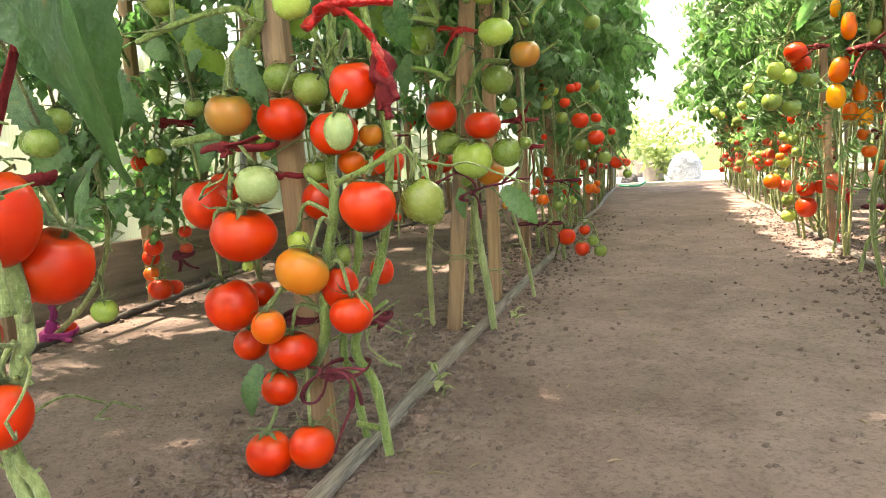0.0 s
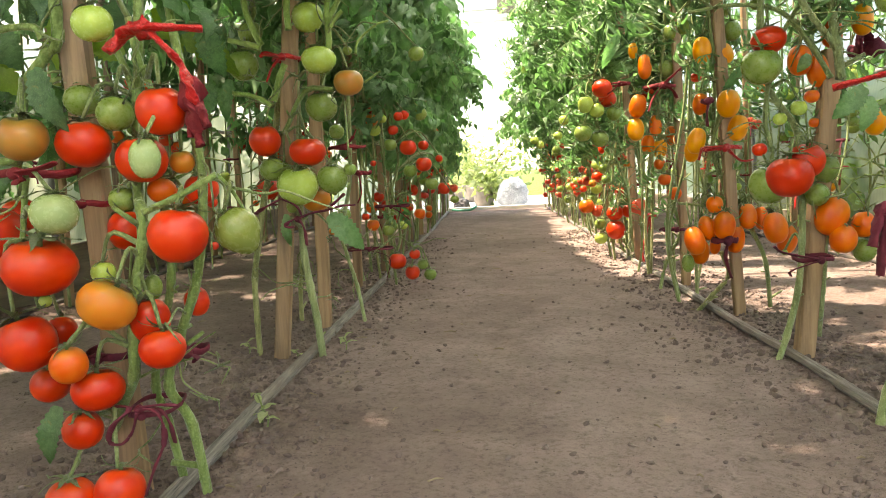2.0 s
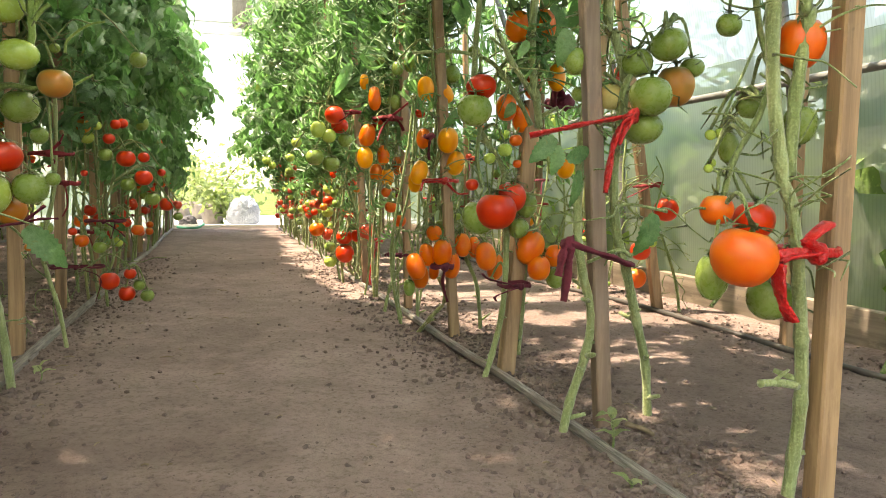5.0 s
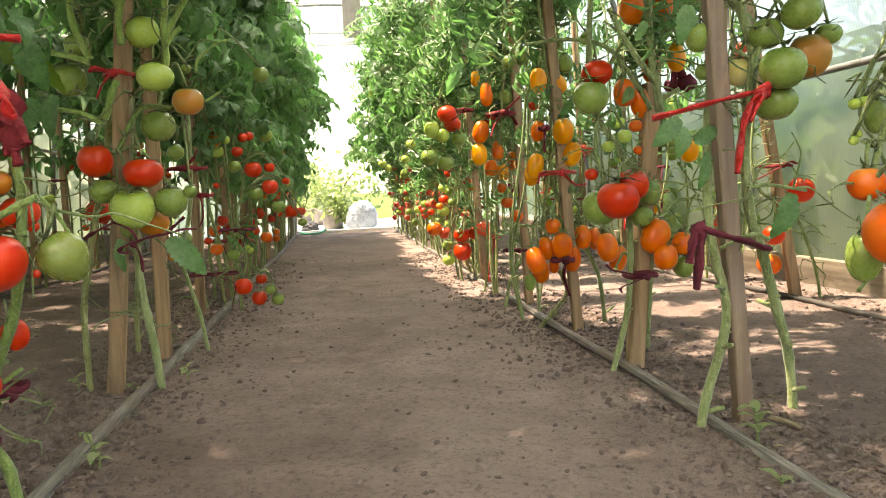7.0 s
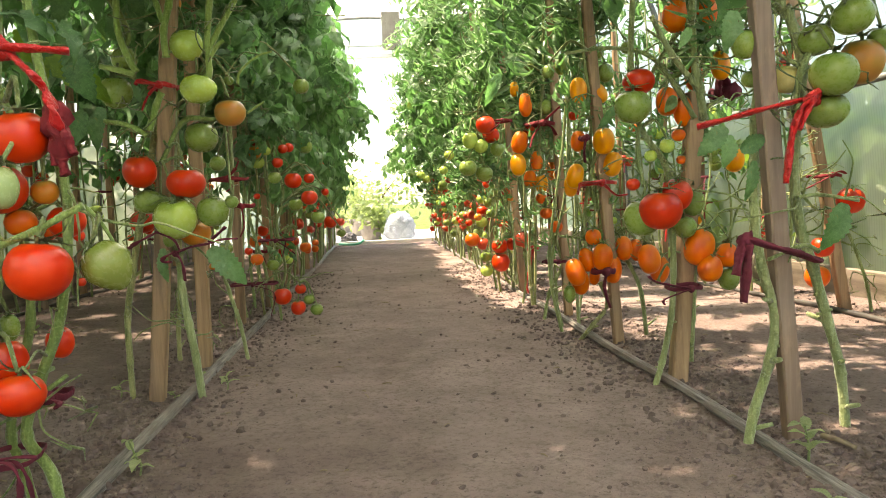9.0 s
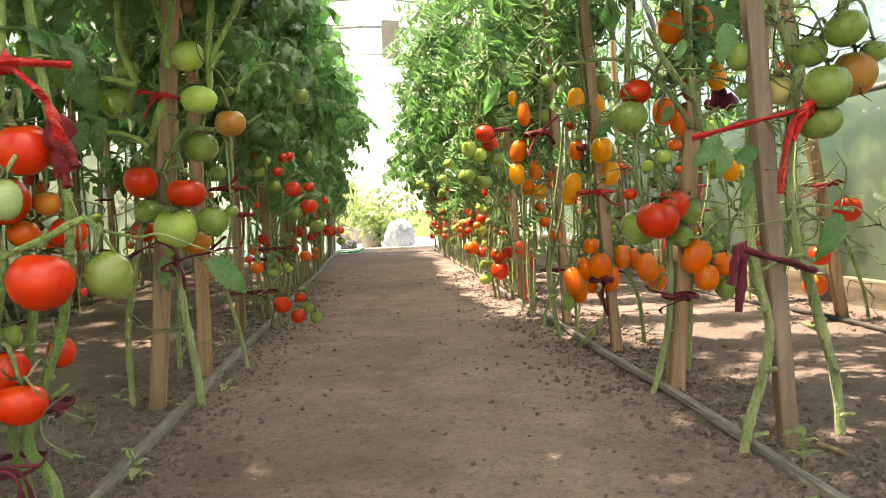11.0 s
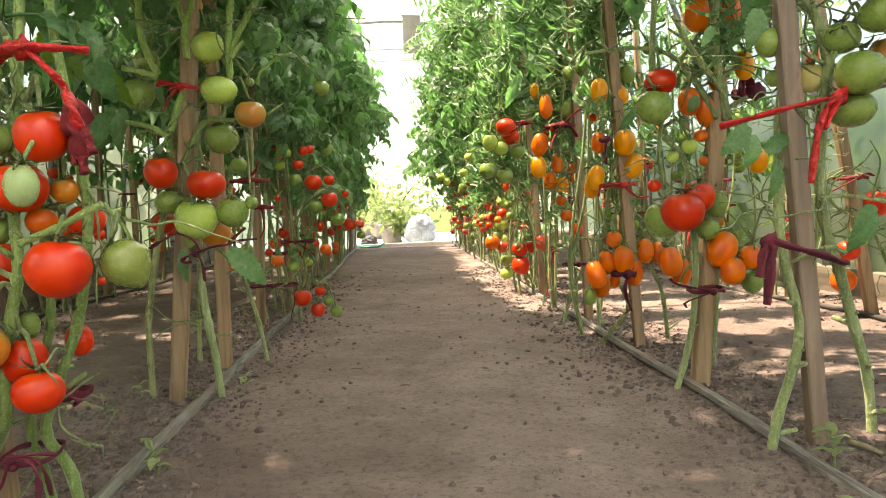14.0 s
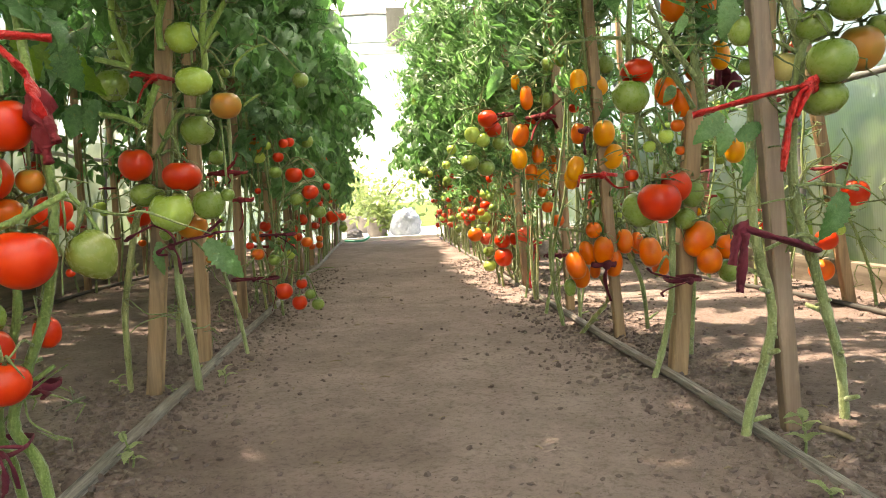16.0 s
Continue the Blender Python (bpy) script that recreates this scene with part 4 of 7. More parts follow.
first_left = Plant(-0.52, 0.46, "tomato plant hung with clusters of large ripe red tomatoes", "broad", 2)
first_left.stem([(-0.589, 0.46, 0.074), (-0.557, 0.43, 0.124), (-0.52, 0.4, 0.175), (-0.516, 0.4, 0.226), (-0.507, 0.4, 0.284), (-0.495, 0.4, 0.333), (-0.492, 0.4, 0.375), (-0.507, 0.43, 0.425), (-0.5, 0.47, 0.75), (-0.52, 0.46, 1.2), (-0.55, 0.46, 1.8)], 0.011, 0.009, FRESH_STEM)
first_left.stem([(-0.465, 0.465, 0), (-0.47, 0.44, 0.096), (-0.496, 0.44, 0.149), (-0.477, 0.44, 0.21), (-0.453, 0.44, 0.269), (-0.439, 0.44, 0.327), (-0.431, 0.44, 0.399), (-0.434, 0.44, 0.455), (-0.478, 0.48, 0.72), (-0.48, 0.48, 1.2), (-0.46, 0.5, 1.8)], 0.01, 0.008, FRESH_STEM)
first_left.stem([(-0.498, 0.481, 0), (-0.511, 0.46, 0.096), (-0.523, 0.46, 0.144), (-0.512, 0.46, 0.206), (-0.49, 0.46, 0.282), (-0.491, 0.46, 0.387), (-0.499, 0.46, 0.475), (-0.507, 0.46, 0.562), (-0.5, 0.5, 0.9), (-0.5, 0.5, 1.75)], 0.009, 0.007, FRESH_STEM)
first_left.stem([(-0.47, 0.46, 0.034), (-0.511, 0.46, 0.04)], 0.007, 0.006, FRESH_STEM, stubs=0)
first_left.stem([(-0.471, 0.36, 0.373), (-0.434, 0.36, 0.387), (-0.383, 0.36, 0.411)], 0.0065, 0.0055, FRESH_STEM, stubs=0)
first_left.stem([(-0.397, 0.4, 0.412), (-0.381, 0.4, 0.393), (-0.368, 0.4, 0.369)], 0.0035, 0.003, FRESH_STEM, stubs=0)
first_left.stem([(-0.617, 0.38, 0.418), (-0.621, 0.38, 0.397), (-0.629, 0.38, 0.347)], 0.006, 0.005, FRESH_STEM, stubs=0)
first_left.stem([(-0.73, 0.42, 0.435), (-0.686, 0.42, 0.44), (-0.651, 0.42, 0.441)], 0.008, 0.009, FRESH_STEM, stubs=0)
first_left.stem([(-0.665, 0.44, 0.427), (-0.656, 0.44, 0.486), (-0.642, 0.44, 0.536), (-0.613, 0.44, 0.57), (-0.595, 0.44, 0.624), (-0.62, 0.46, 1), (-0.6, 0.46, 1.7)], 0.011, 0.01, FRESH_STEM)
first_left.stem([(-0.77, 0.42, 0.572), (-0.711, 0.42, 0.588), (-0.655, 0.42, 0.598), (-0.614, 0.42, 0.598), (-0.604, 0.42, 0.583)], 0.006, 0.007, FRESH_STEM, stubs=1)
first_left.stem([(-0.504, 0.44, 0.496), (-0.515, 0.44, 0.546), (-0.531, 0.44, 0.582)], 0.006, 0.006, FRESH_STEM, stubs=1)
first_left.stem([(-0.48, 0.44, 0.508), (-0.498, 0.44, 0.558), (-0.506, 0.44, 0.607)], 0.006, 0.006, FRESH_STEM, stubs=1)
first_left.fruit("b", "R", -0.6, 0.36, 0.316, 0.083, 0.067, 10)
first_left.fruit("b", "R", -0.693, 0.43, 0.351, 0.068, 0.070, -14)
first_left.fruit("r", "V", -0.575, 0.36, 0.376, 0.055, 0.048)
first_left.fruit("b", "R", -0.433, 0.36, 0.345, 0.070, 0.063)
first_left.fruit("r", "R", -0.448, 0.38, 0.487, 0.056, 0.056)
first_left.fruit("b", "R", -0.56, 0.41, 0.456, 0.066, 0.056)
first_left.fruit("b", "T", -0.617, 0.38, 0.465, 0.061, 0.054, 8)
first_left.fruit("r", "G", -0.523, 0.42, 0.491, 0.044, 0.042)
first_left.fruit("r", "G", -0.578, 0.45, 0.512, 0.044, 0.040)
first_left.fruit("o", "V", -0.449, 0.33, 0.432, 0.035, 0.044)
first_left.fruit("r", "R", -0.49, 0.41, 0.434, 0.061, 0.055)
first_left.fruit("r", "A", -0.483, 0.44, 0.396, 0.035)
first_left.fruit("r", "R", -0.441, 0.46, 0.395, 0.042)
first_left.fruit("r", "R", -0.527, 0.43, 0.35, 0.047, 0.050)
first_left.fruit("b", "B", -0.524, 0.36, 0.269, 0.066, 0.057, 28)
first_left.fruit("b", "R", -0.637, 0.38, 0.223, 0.068, 0.068, -22)
first_left.fruit("r", "A", -0.57, 0.35, 0.202, 0.044, 0.043)
first_left.fruit("r", "R", -0.639, 0.42, 0.161, 0.048)
first_left.fruit("b", "R", -0.556, 0.38, 0.164, 0.060, 0.051)
first_left.fruit("r", "R", -0.579, 0.38, 0.115, 0.049, 0.046)
first_left.fruit("r", "R", -0.499, 0.41, 0.24, 0.048, 0.055)
first_left.fruit("b", "R", -0.472, 0.38, 0.211, 0.055, 0.048)
first_left.fruit("r", "R", -0.59, 0.36, 0.034, 0.060, 0.058)
first_left.fruit("r", "R", -0.53, 0.36, 0.046, 0.058, 0.055)
first_left.fruit("e", "P", -0.376, 0.4, 0.343, 0.053, 0.061, -32)
first_left.fruit("r", "R", -0.459, 0.46, 0.253, 0.033, 0.039)
first_left.fruit("r", "G", -0.528, 0.43, 0.388, 0.035)
first_left.fruit("r", "g", -0.546, 0.4, 0.302, 0.029)
first_left.fruit("r", "g", -0.622, 0.4, 0.27, 0.016)
first_left.fruit("o", "G", -0.5, 0.43, 0.278, 0.023, 0.032)
first_left.fruit("r", "B", -0.454, 0.44, 0.43, 0.031)
first_left.fruit("r", "R", -0.63, 0.44, 0.226, 0.039)
first_left.fruit("r", "g", -0.52, 0.38, 0.589, 0.045)
first_left.fruit("r", "G", -0.739, 0.43, 0.624, 0.044)
first_left.fruit("r", "G", -0.833, 0.63, 0.501, 0.033)
first_left.fruit("r", "R", -0.694, 0.48, 0.373, 0.048)
first_left.fruit("r", "A", -0.474, 0.48, 0.386, 0.030)
first_left.fruit("r", "R", -0.474, 0.58, 0.375, 0.016)
first_left.fruit("r", "R", -0.476, 0.58, 0.313, 0.013)
first_left.big_leaf((-0.582, 0.36, 0.539), (-0.552, 0.34, 0.47), 0.041, 20, 0)
first_left.big_leaf((-0.582, 0.34, 0.157), (-0.599, 0.32, 0.091), 0.033, 10, 1)
first_left.big_leaf((-0.604, 0.5, 0.622), (-0.654, 0.5, 0.559), 0.067, 15, 22)
first_left.big_leaf((-0.755, 0.55, 0.608), (-0.725, 0.55, 0.576), 0.040, 5, 20)
first_left.big_leaf((-0.792, 0.6, 0.584), (-0.826, 0.6, 0.557), 0.034, 10, 1)
first_left.big_leaf((-0.812, 0.5, 0.586), (-0.783, 0.5, 0.56), 0.036, 5, 2)
first_left.big_leaf((-0.456, 0.55, 0.612), (-0.435, 0.55, 0.545), 0.045, 15, 0)
first_left.big_leaf((-0.546, 0.5, 0.572), (-0.595, 0.5, 0.599), 0.045, 5, 21)
first_left.big_leaf((-0.804, 0.6, 0.635), (-0.759, 0.6, 0.582), 0.049, 10, 22)
first_left.big_leaf((-0.73, 0.52, 0.625), (-0.703, 0.52, 0.567), 0.055, 7, 1)
first_left.big_leaf((-0.758, 0.52, 0.628), (-0.791, 0.52, 0.587), 0.047, 5, 0)
first_left.big_leaf((-0.718, 0.62, 0.692), (-0.642, 0.6, 0.608), 0.075, 12, 20)
first_left.big_leaf((-0.613, 0.66, 0.679), (-0.665, 0.64, 0.595), 0.07, -10, 1)
first_left.big_leaf((-0.828, 0.62, 0.617), (-0.756, 0.6, 0.547), 0.06, 15, 21)
first_left.big_leaf((-0.747, 0.72, 0.566), (-0.787, 0.7, 0.492), 0.06, -12, 0)
first_left.big_leaf((-0.877, 0.75, 0.47), (-0.914, 0.73, 0.391), 0.06, 10, 1)
first_left.big_leaf((-0.883, 0.66, 0.674), (-0.829, 0.64, 0.593), 0.06, -8, 22)
first_left.stem([(-.50, .47, .8), (-.5, .62, 1.1), (-.45, .8, 1.5), (-.5, .84, 2.05)])
first_left.foliage(0.74, 1.0, 8, 0.2)
first_left.foliage(0.95, 1.7, 40, 0.28, 0.3)
first_left.canopy(0.95, 2.05, 99, 0.34, ((-.5, -.32, .45), (-.5, -.32, .75)))
# Leaves added out of view, wallward and arching over the aisle, to cast shade.
first_left.canopy(1.5, 1.98, 90, 0.34, ((-1.45, -.9, 0.3), (-1.45, -.9, 0.55), (-1.45, -.9, 0.85)))
first_left.canopy(1.85, 2.12, 48, 0.34, ((-.45, 0.0, 0.4), (-.45, 0.0, 0.65), (-.45, 0.0, 0.9)))
first_left.foliage(0.5, 0.8, 9, 0.16, behind=True)
first_left.shoots(0.10, 0.8, 28)
stake(-0.56, 0.461, (-0.638, 0.461, 1.75), 0.032, STAKE_TAN, 0.0, "pale brown sawn wooden stake among red tomatoes")
tie((-0.57, 0.44, 0.385), 0.026, 0.03, CLOTH_CRIMSON, [], 0.01, "crimson cloth strip tied round the stake", 0, (0, -1), 3)
tie((-0.568, 0.44, 0.195), 0.03, 0.035, CLOTH_MAROON, [[(-0.56, 0.401, 0.203), (-0.576, 0.401, 0.197)]], 0.013, "", 0, (0, -1), 4)
tie((-0.503, 0.42, 0.131), 0.03, 0.045, CLOTH_MAROON, [], 0.01, "maroon cloth cord looped round the stems", 0, (0, -1), 5)
strip_tie("maroon cloth cord tied in a bow round the stems", CLOTH_MAROON, [[(-0.578, 0.42, 0.13), (-0.515, 0.37, 0.143), (-0.531, 0.36, 0.125), (-0.543, 0.37, 0.103), (-0.528, 0.37, 0.099), (-0.516, 0.375, 0.112), (-0.505, 0.37, 0.138)], [(-0.505, 0.37, 0.142), (-0.476, 0.365, 0.147), (-0.454, 0.37, 0.144)], [(-0.503, 0.37, 0.142), (-0.478, 0.36, 0.141), (-0.47, 0.36, 0.122), (-0.477, 0.37, 0.096), (-0.491, 0.37, 0.067), (-0.504, 0.37, 0.035)], [(-0.503, 0.37, 0.14), (-0.478, 0.37, 0.14), (-0.467, 0.37, 0.124), (-0.467, 0.38, 0.096)]], [(-0.503, 0.37, 0.141)], 0.0085, 31)
tie((-0.617, 0.4, 0.424), 0.05, 0.04, CLOTH_CRIMSON, [[(-0.606, 0.356, 0.417), (-0.618, 0.356, 0.414)], [(-0.582, 0.356, 0.429), (-0.565, 0.356, 0.434)]], 0.013, "crimson cloth strip tied round stem and stake", 0, (0, -1), 6)
strip_tie("bright red plastic-cloth strip knotted round the stems", CLOTH_RED, [[(-0.49, 0.35, 0.552), (-0.479, 0.36, 0.57), (-0.453, 0.35, 0.574), (-0.423, 0.36, 0.575), (-0.389, 0.37, 0.573)], [(-0.465, 0.37, 0.581), (-0.489, 0.38, 0.569), (-0.506, 0.38, 0.556)], [(-0.445, 0.36, 0.571), (-0.421, 0.35, 0.548), (-0.411, 0.36, 0.53), (-0.402, 0.35, 0.509), (-0.402, 0.36, 0.491)]], [(-0.451, 0.36, 0.576)], 0.018, 7)
strip_tie("crimson cloth knot with hanging ends on the stem", CLOTH_CRIMSON, [[(-0.41, 0.37, 0.509), (-0.406, 0.37, 0.499), (-0.402, 0.36, 0.482), (-0.405, 0.37, 0.464), (-0.402, 0.37, 0.444)], [(-0.41, 0.378, 0.503), (-0.413, 0.378, 0.478), (-0.414, 0.378, 0.455)], [(-0.402, 0.364, 0.5), (-0.396, 0.364, 0.482), (-0.39, 0.364, 0.465)]], [(-0.407, 0.37, 0.503)], 0.026, 8)
tie((-0.47, 0.46, 0.191), 0.02, 0.02, CLOTH_MAROON, [[(-0.454, 0.436, 0.185), (-0.46, 0.436, 0.181)]], 0.014, "", 0, (0, -1), 9)

second_left = Plant(-0.5, 1.18, "tomato plant with pale green and red ribbed tomatoes", "broad", 3)
second_left.stem([(-0.472, 1.184, 0), (-0.478, 1.17, 0.081), (-0.489, 1.17, 0.161), (-0.498, 1.17, 0.235), (-0.5, 1.17, 0.307), (-0.527, 1.22, 0.386), (-0.5, 1.2, 0.62), (-0.52, 1.2, 1.1), (-0.55, 1.18, 1.85)], 0.013, 0.011, PALE_STEM, stubs=3)
second_left.stem([(-0.629, 1.212, 0), (-0.626, 1.2, 0.084), (-0.624, 1.2, 0.183), (-0.606, 1.2, 0.28), (-0.588, 1.2, 0.365), (-0.562, 1.2, 0.461), (-0.543, 1.2, 0.557), (-0.523, 1.2, 0.652), (-0.506, 1.2, 0.782), (-0.505, 1.2, 0.888), (-0.62, 1.2, 1.3), (-0.6, 1.2, 1.85)], 0.01, 0.012, OLD_STEM, stubs=4)
second_left.stem([(-0.621, 1.14, 0.592), (-0.577, 1.14, 0.585), (-0.533, 1.14, 0.563)], 0.006, 0.008, FRESH_STEM, stubs=0)
second_left.stem([(-0.518, 1.15, 0.504), (-0.466, 1.15, 0.59), (-0.397, 1.15, 0.59)], 0.008, 0.008, FRESH_STEM, stubs=1)
second_left.stem([(-0.444, 1.2, 0.577), (-0.424, 1.2, 0.696), (-0.408, 1.2, 0.756), (-0.368, 1.2, 0.838)], 0.008, 0.008, FRESH_STEM, stubs=1)
second_left.stem([(-0.592, 1.25, 0.71), (-0.604, 1.25, 0.76), (-0.614, 1.25, 0.845), (-0.85, 1.3, 1.2)], 0.009, 0.009, FRESH_STEM, stubs=1)
second_left.stem([(-0.623, 1.2, 0.703), (-0.583, 1.2, 0.695), (-0.572, 1.2, 0.689)], 0.006, 0.006, FRESH_STEM, stubs=0)
second_left.fruit("b", "g", -0.485, 1.11, 0.389, 0.093, 0.084)
second_left.fruit("b", "G", -0.413, 1.12, 0.401, 0.065, 0.065)
second_left.fruit("r", "G", -0.373, 1.12, 0.418, 0.029)
second_left.fruit("b", "G", -0.546, 1.14, 0.427, 0.060, 0.051)
second_left.fruit("r", "G", -0.52, 1.14, 0.426, 0.031)
second_left.fruit("b", "R", -0.46, 1.11, 0.46, 0.076, 0.062)
second_left.fruit("r", "R", -0.553, 1.12, 0.488, 0.067, 0.067)
second_left.fruit("b", "g", -0.424, 1.11, 0.649, 0.072, 0.058)
second_left.fruit("r", "T", -0.365, 1.12, 0.6, 0.062, 0.055)
second_left.fruit("r", "G", -0.439, 1.18, 0.559, 0.074, 0.066)
second_left.fruit("r", "G", -0.598, 1.15, 0.654, 0.064, 0.067)
second_left.fruit("r", "G", -0.598, 1.22, 0.735, 0.055)
second_left.fruit("r", "g", -0.447, 1.14, 0.744, 0.070, 0.066)
second_left.fruit("r", "B", -0.463, 1.17, 0.357, 0.065, 0.055)
second_left.fruit("r", "R", -0.599, 1.27, 0.385, 0.056)
second_left.fruit("r", "G", -0.373, 1.17, 0.674, 0.021)
second_left.fruit("r", "B", -0.431, 1.17, 0.283, 0.017)
second_left.fruit("o", "G", -0.509, 1.14, 0.345, 0.026)
second_left.fruit("r", "B", -0.496, 1.22, 0.852, 0.047)
second_left.big_leaf((-0.42, 1.1, 0.325), (-0.346, 1.1, 0.246), 0.060, 7, 0)
second_left.big_leaf((-0.518, 1.12, 0.329), (-0.521, 1.12, 0.253), 0.030, 20, 1)
second_left.big_leaf((-0.638, 0.86, 0.74), (-0.536, 0.92, 0.582), 0.073, 25, 22)
second_left.big_leaf((-0.671, 0.9, 0.726), (-0.625, 0.9, 0.632), 0.058, -20, 20)
second_left.big_leaf((-0.556, 1.15, 0.873), (-0.538, 1.15, 0.803), 0.046, 20, 1)
second_left.big_leaf((-0.705, 1.2, 0.878), (-0.727, 1.2, 0.807), 0.047, -15, 1)
second_left.big_leaf((-0.711, 1.05, 0.716), (-0.696, 1.05, 0.646), 0.042, 15, 0)
second_left.big_leaf((-0.611, 1.1, 0.618), (-0.639, 1.1, 0.529), 0.044, 15, 1)
second_left.big_leaf((-0.681, 1.2, 0.622), (-0.721, 1.2, 0.552), 0.059, 10, 2)
second_left.stem([(-.5, 1.2, .8), (-.5, 1.05, 1.1), (-.45, .9, 1.5), (-.55, .88, 2.05)])
second_left.stem([(-.5, 1.2, .8), (-.5, 1.35, 1.1), (-.45, 1.4, 1.5), (-.55, 1.38, 2.05)])
second_left.stem([(-0.566, 1.1, 0.99), (-0.569, 1.1, 0.838), (-0.569, 1.1, 0.767), (-0.555, 1.1, 0.718), (-0.54, 1.1, 0.685)], 0.01, 0.01, YOUNG_STEM, stubs=0)
second_left.stem([(-0.436, 1.1, 1.01), (-0.46, 1.1, 0.858), (-0.468, 1.1, 0.814), (-0.481, 1.1, 0.765), (-0.48, 1.1, 0.712)], 0.011, 0.01, YOUNG_STEM, stubs=1)
second_left.stem([(-0.522, 1.1, 0.978), (-0.499, 1.1, 0.859), (-0.491, 1.1, 0.815), (-0.481, 1.1, 0.781)], 0.008, 0.009, YOUNG_STEM, stubs=0)
second_left.stem([(-0.37, 1.12, 1.017), (-0.389, 1.12, 0.851), (-0.393, 1.12, 0.818), (-0.402, 1.12, 0.74), (-0.401, 1.12, 0.686), (-0.41, 1.12, 0.649)], 0.01, 0.01, YOUNG_STEM, stubs=1)
second_left.stem([(-0.393, 1.1, 0.712), (-0.38, 1.1, 0.73), (-0.365, 1.1, 0.743)], 0.007, 0.007, YOUNG_STEM, stubs=0)
second_left.stem([(-0.292, 1.12, 0.972), (-0.338, 1.12, 0.839), (-0.348, 1.12, 0.817), (-0.387, 1.12, 0.752), (-0.401, 1.12, 0.717)], 0.009, 0.009, YOUNG_STEM, stubs=0)
second_left.stem([(-0.488, 1.08, 0.64), (-0.5, 1.08, 0.614), (-0.517, 1.08, 0.566)], 0.01, 0.011, YOUNG_STEM, stubs=0)
second_left.stem([(-0.602, 1.08, 0.588), (-0.569, 1.08, 0.582), (-0.54, 1.08, 0.57), (-0.521, 1.08, 0.556)], 0.0065, 0.008, YOUNG_STEM, stubs=0)
second_left.stem([(-0.331, 1.12, 0.598), (-0.311, 1.12, 0.611), (-0.295, 1.12, 0.62)], 0.004, 0.003, YOUNG_STEM, stubs=0)
second_left.stem([(-0.346, 1.12, 0.658), (-0.34, 1.12, 0.683), (-0.304, 1.12, 0.713), (-0.273, 1.12, 0.722)], 0.0045, 0.003, YOUNG_STEM, stubs=0)
second_left.stem([(-0.609, 1.1, 0.699), (-0.568, 1.1, 0.688), (-0.542, 1.1, 0.681)], 0.008, 0.01, YOUNG_STEM, stubs=0)
second_left.foliage(0.80, 1.1, 10, 0.17)
second_left.foliage(1.05, 1.8, 40, 0.26, 0.3)
second_left.canopy(1.05, 2.05, 90, 0.34, ((-.5, -.32, 1.05), (-.5, -.32, 1.3)))
# Same unseen shading layers, added farther along the row.
second_left.canopy(1.5, 1.98, 80, 0.34, ((-1.45, -.9, 1.1), (-1.45, -.9, 1.4)))
second_left.canopy(1.85, 2.12, 34, 0.34, ((-.45, -0.05, 1.15), (-.45, -0.08, 1.35)))
second_left.shoots(0.10, 1.0, 40)
stake(-0.576, 1.165, (-0.394, 1.165, 1.75), 0.032, STAKE_TAN, 0.0)
strip_tie("dark maroon cloth band tied in a knot round stake and stems", CLOTH_MAROON, [[(-0.578, 1.1, 0.334), (-0.557, 1.07, 0.343), (-0.537, 1.07, 0.353), (-0.515, 1.08, 0.364)], [(-0.52, 1.09, 0.364), (-0.482, 1.07, 0.347), (-0.47, 1.07, 0.322)], [(-0.484, 1.07, 0.322), (-0.5, 1.065, 0.314), (-0.507, 1.07, 0.305), (-0.489, 1.07, 0.303)], [(-0.479, 1.07, 0.322), (-0.467, 1.065, 0.299), (-0.465, 1.07, 0.264)], [(-0.484, 1.07, 0.32), (-0.45, 1.07, 0.331), (-0.416, 1.07, 0.336), (-0.388, 1.07, 0.343), (-0.362, 1.09, 0.343)], [(-0.414, 1.07, 0.339), (-0.395, 1.07, 0.355), (-0.379, 1.07, 0.368)]], [(-0.481, 1.07, 0.319)], 0.0105, 10)
tie((-0.501, 1.15, 0.661), 0.03, 0.04, CLOTH_RED, [[(-0.533, 1.106, 0.67), (-0.546, 1.106, 0.661)], [(-0.522, 1.106, 0.638), (-0.537, 1.106, 0.607)], [(-0.509, 1.106, 0.662), (-0.544, 1.106, 0.666)]], 0.014, "bright red plastic-cloth strip knotted round the stem", 0, (0, -1), 11)

third_left = Plant(-0.45, 1.58, "tomato plant with bare lower stem and green fruit", "broad", 4)
third_left.stem([(-0.435, 1.559, 0), (-0.458, 1.58, 0.093), (-0.482, 1.58, 0.186), (-0.493, 1.58, 0.256), (-0.462, 1.58, 0.391), (-0.452, 1.58, 0.586), (-0.462, 1.58, 0.735), (-0.52, 1.58, 1), (-0.55, 1.58, 1.8)], 0.008, 0.007, PALE_STEM)
third_left.stem([(-0.628, 1.598, 0), (-0.626, 1.6, 0.092), (-0.617, 1.6, 0.169), (-0.6, 1.6, 0.5), (-0.58, 1.6, 1.2), (-0.6, 1.6, 1.75)], 0.01, 0.009, OLD_STEM)
third_left.fruit("r", "G", -0.277, 1.78, 0.756, 0.049)
third_left.fruit("r", "G", -0.492, 1.63, 0.298, 0.037)
third_left.fruit("r", "G", -0.51, 1.68, 0.534, 0.047)
third_left.foliage(0.76, 1.8, 70, 0.22, 0.4)
third_left.canopy(1.2, 2.05, 95, 0.34, ((-.5, -.32, 1.65), (-.5, -.32, 1.9)))
# Unseen layer added between the rows to stop sun reaching the soil.
third_left.canopy(1.5, 1.98, 80, 0.34, ((-1.45, -.9, 1.7), (-1.45, -.9, 2.0)))
